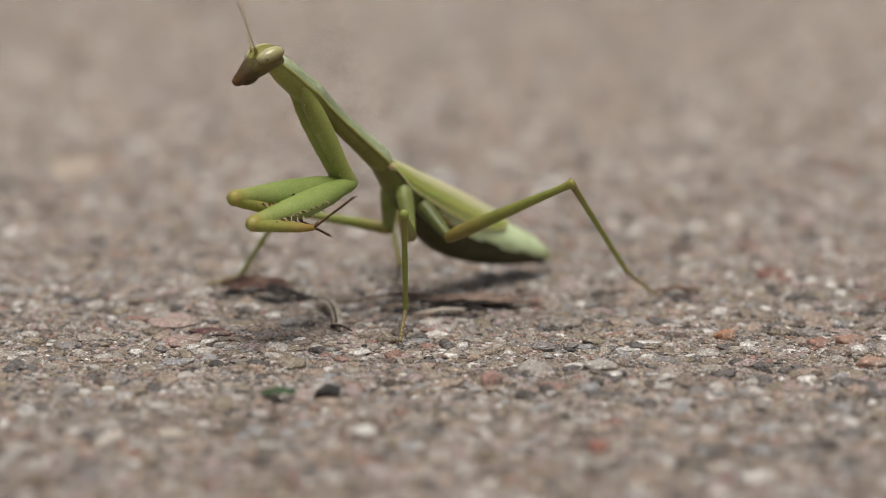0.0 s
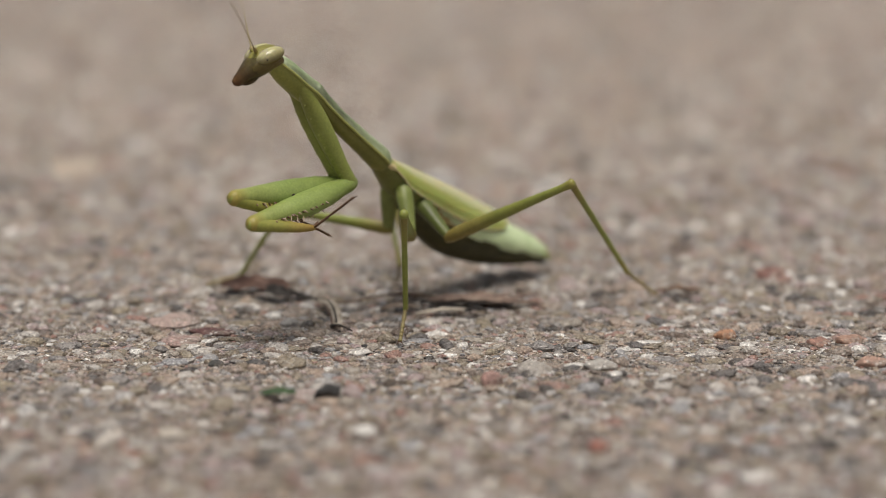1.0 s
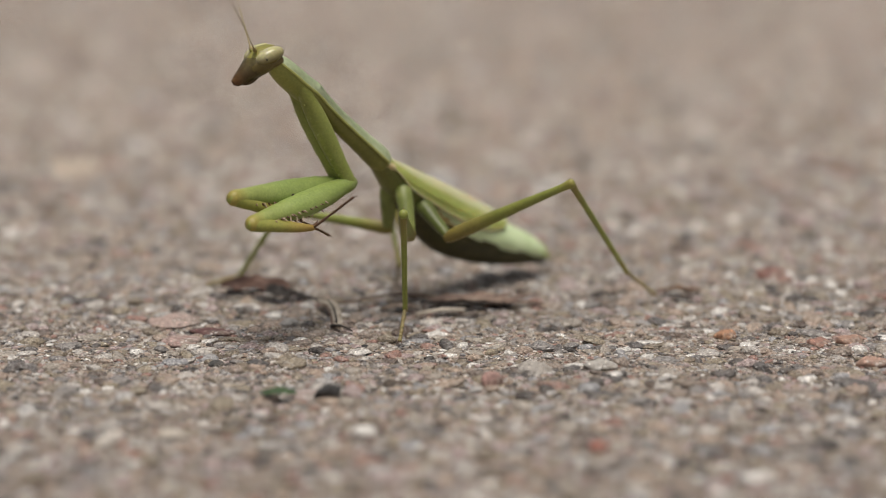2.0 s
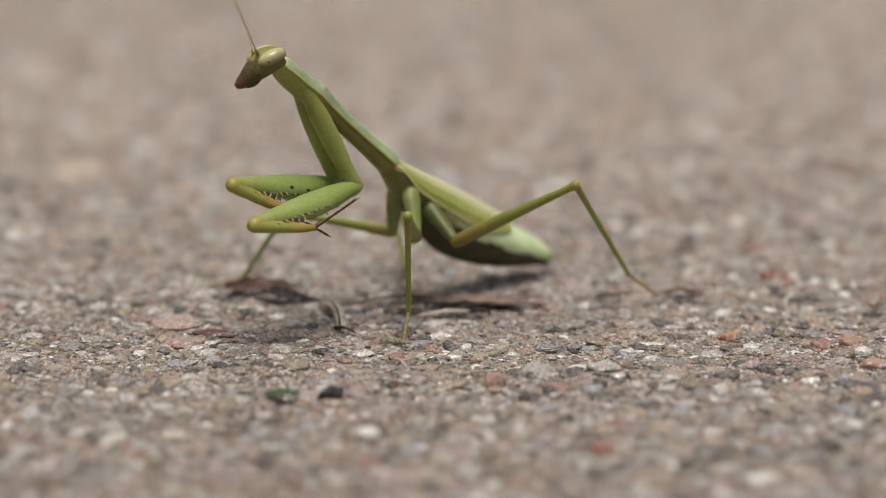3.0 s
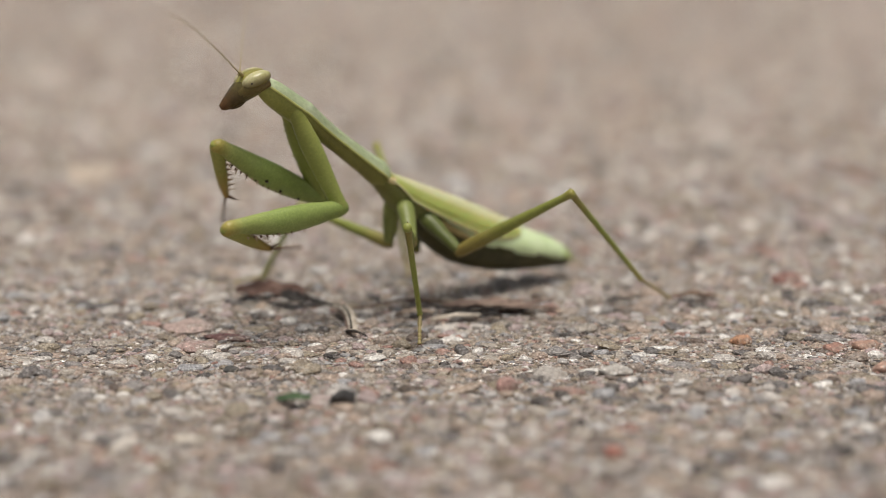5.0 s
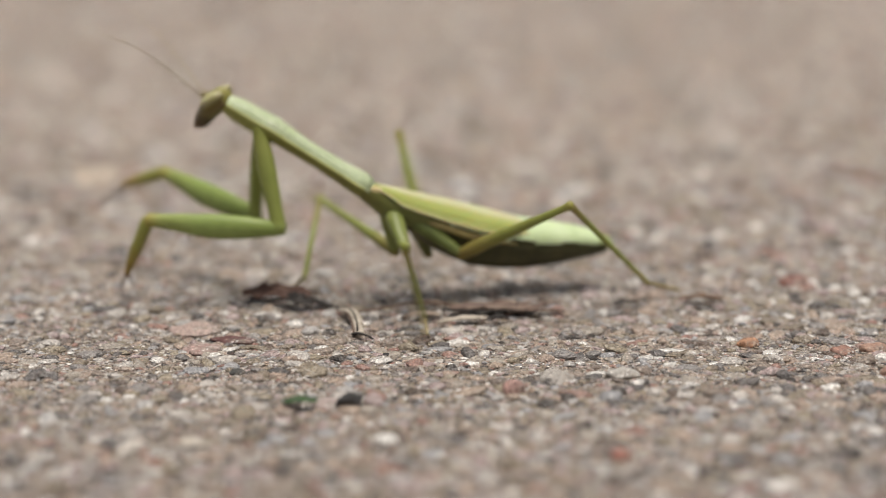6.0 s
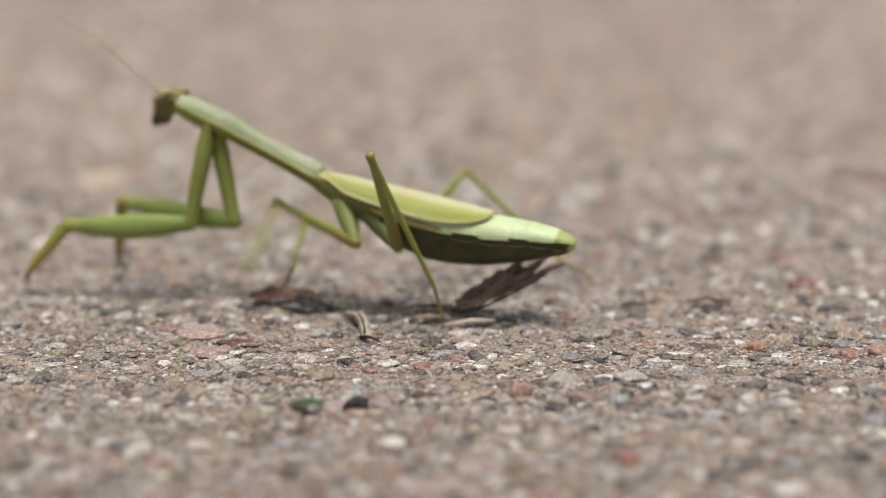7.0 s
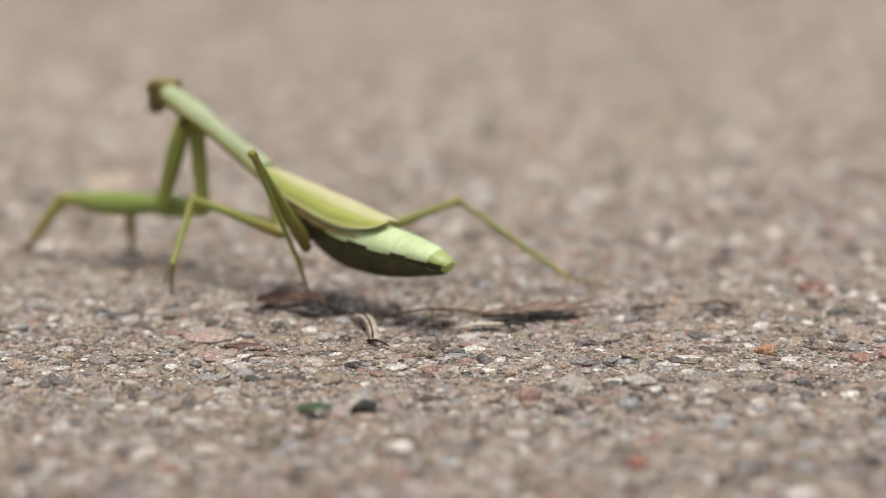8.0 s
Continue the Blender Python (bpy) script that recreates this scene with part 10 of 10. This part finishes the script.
    walk(limbs["f_antenna"], [
        (0, bone(-17.45, -12.63, 40.93, -0.184, 0.928, 0.324, 0.056, -0.319, 0.946)),
        (1, bone(-17.45, -12.64, 40.93, -0.194, 0.926, 0.324, 0.059, -0.318, 0.946)),
        (1.5, bone(-17.45, -12.64, 40.93, -0.231, 0.917, 0.325, 0.072, -0.316, 0.946)),
        (2.2, bone(-17.44, -12.65, 40.98, -0.232, 0.917, 0.325, 0.073, -0.317, 0.946)),
        (3, bone(-18.27, -11.71, 40.71, -0.283, 0.852, 0.441, 0.132, -0.421, 0.898)),
        (3.5, bone(-17.94, -12.38, 40.53, -0.208, 0.911, 0.355, 0.072, -0.348, 0.935)),
        (4, bone(-18.56, -11.61, 40.30, -0.203, 0.908, 0.367, 0.073, -0.360, 0.930)),
        (4.5, bone(-17.84, -12.58, 40.14, -0.236, 0.893, 0.382, 0.090, -0.371, 0.924)),
        (4.6, bone(-18.30, -12.66, 39.44, 0.068, 0.893, 0.445, -0.040, -0.443, 0.896)),
        (4.7, bone(-18.23, -12.18, 38.47, 0.284, 0.868, 0.408, -0.131, -0.386, 0.913)),
        (4.9, bone(-18.94, -11.84, 38.03, 0.061, 0.941, 0.334, -0.028, -0.333, 0.943)),
        (5, bone(-19.30, -11.52, 37.77, -0.050, 0.952, 0.302, 0.009, -0.302, 0.953)),
        (5.2, bone(-20.10, -10.70, 37.23, -0.271, 0.931, 0.246, 0.061, -0.238, 0.969)),
        (5.3, bone(-20.51, -10.22, 36.97, -0.331, 0.910, 0.250, 0.078, -0.238, 0.968)),
        (5.4, bone(-20.92, -9.66, 36.71, -0.391, 0.884, 0.255, 0.096, -0.237, 0.967)),
        (5.5, bone(-21.36, -9.02, 36.42, -0.451, 0.853, 0.261, 0.115, -0.235, 0.965)),
        (5.6, bone(-21.81, -8.28, 36.10, -0.510, 0.817, 0.269, 0.135, -0.232, 0.963)),
        (5.7, bone(-22.27, -7.39, 35.77, -0.568, 0.775, 0.278, 0.158, -0.228, 0.961)),
        (5.8, bone(-22.77, -6.27, 35.39, -0.626, 0.725, 0.288, 0.182, -0.223, 0.958)),
        (5.9, bone(-23.83, -4.25, 31.10, -0.523, 0.737, 0.428, 0.241, -0.354, 0.904)),
        (6, bone(-24.19, 5.30, 31.42, -0.552, 0.725, 0.411, 0.244, -0.331, 0.912)),
        (6.1, bone(-23.96, 8.33, 32.23, -0.584, 0.727, 0.361, 0.222, -0.285, 0.932)),
        (6.2, bone(-24.40, 8.18, 31.82, -0.515, 0.776, 0.364, 0.196, -0.307, 0.931)),
        (6.4, bone(-24.82, 8.87, 29.76, -0.508, 0.777, 0.371, 0.198, -0.313, 0.929)),
        (6.5, bone(-24.62, 9.05, 30.90, -0.353, 0.894, 0.276, 0.094, -0.259, 0.961)),
        (6.6, bone(-24.14, 9.50, 31.84, -0.406, 0.872, 0.274, 0.110, -0.251, 0.962)),
        (6.7, bone(-23.09, 11.91, 31.33, -0.506, 0.799, 0.325, 0.170, -0.277, 0.946)),
        (6.8, bone(-23.07, 11.90, 31.05, -0.511, 0.791, 0.337, 0.179, -0.286, 0.942)),
        (6.9, bone(-23.50, 10.75, 30.21, -0.473, 0.798, 0.374, 0.185, -0.325, 0.928)),
        (7, bone(-23.87, 8.98, 30.79, -0.353, 0.904, 0.242, 0.081, -0.228, 0.970)),
        (7.1, bone(-21.45, 13.72, 33.92, -0.615, 0.761, 0.207, 0.127, -0.163, 0.978)),
        (7.2, bone(-19.40, 17.33, 34.15, -0.610, 0.757, 0.237, 0.147, -0.186, 0.972)),
        (7.3, bone(-16.17, 21.24, 31.73, -0.650, 0.691, 0.315, 0.216, -0.229, 0.949)),
        (7.4, bone(-15.95, 20.74, 31.19, -0.669, 0.684, 0.292, 0.205, -0.208, 0.956)),
        (7.5, bone(-19.16, 16.51, 30.58, -0.515, 0.779, 0.359, 0.195, -0.301, 0.933)),
        (7.6, bone(-19.73, 16.36, 28.99, -0.333, 0.895, 0.296, 0.098, -0.280, 0.955)),
        (8, bone(-18.33, 17.85, 29.36, -0.377, 0.852, 0.363, 0.143, -0.334, 0.932)),
    ])
    walk(flap, [
        (0, pose(flap_x, flap_y, 0.0001, 0, 0, -1)),
        (6.6, pose(flap_x, flap_y, 0.0001, 0, 0, -1)),
        (6.7, pose(flap_x, flap_y, 0.0007, 34, -14, 1)),
        (6.8, pose(flap_x, flap_y, 0.0012, 48, -25, 3)),
        (7.2, pose(flap_x, flap_y, 0.0012, 50, -24, 3)),
        (7.3, pose(flap_x + 0.0018, flap_y, 0.0006, 20, -9, 6)),
        (7.4, pose(flap_x + 0.0032, flap_y, 0.0002, 4, -3, 9)),
        (7.6, pose(flap_x + 0.0036, flap_y, 0.0002, 4, -2, 10)),
        (8, pose(flap_x + 0.0036, flap_y, 0.0002, 4, -2, 10)),
    ])


motions()
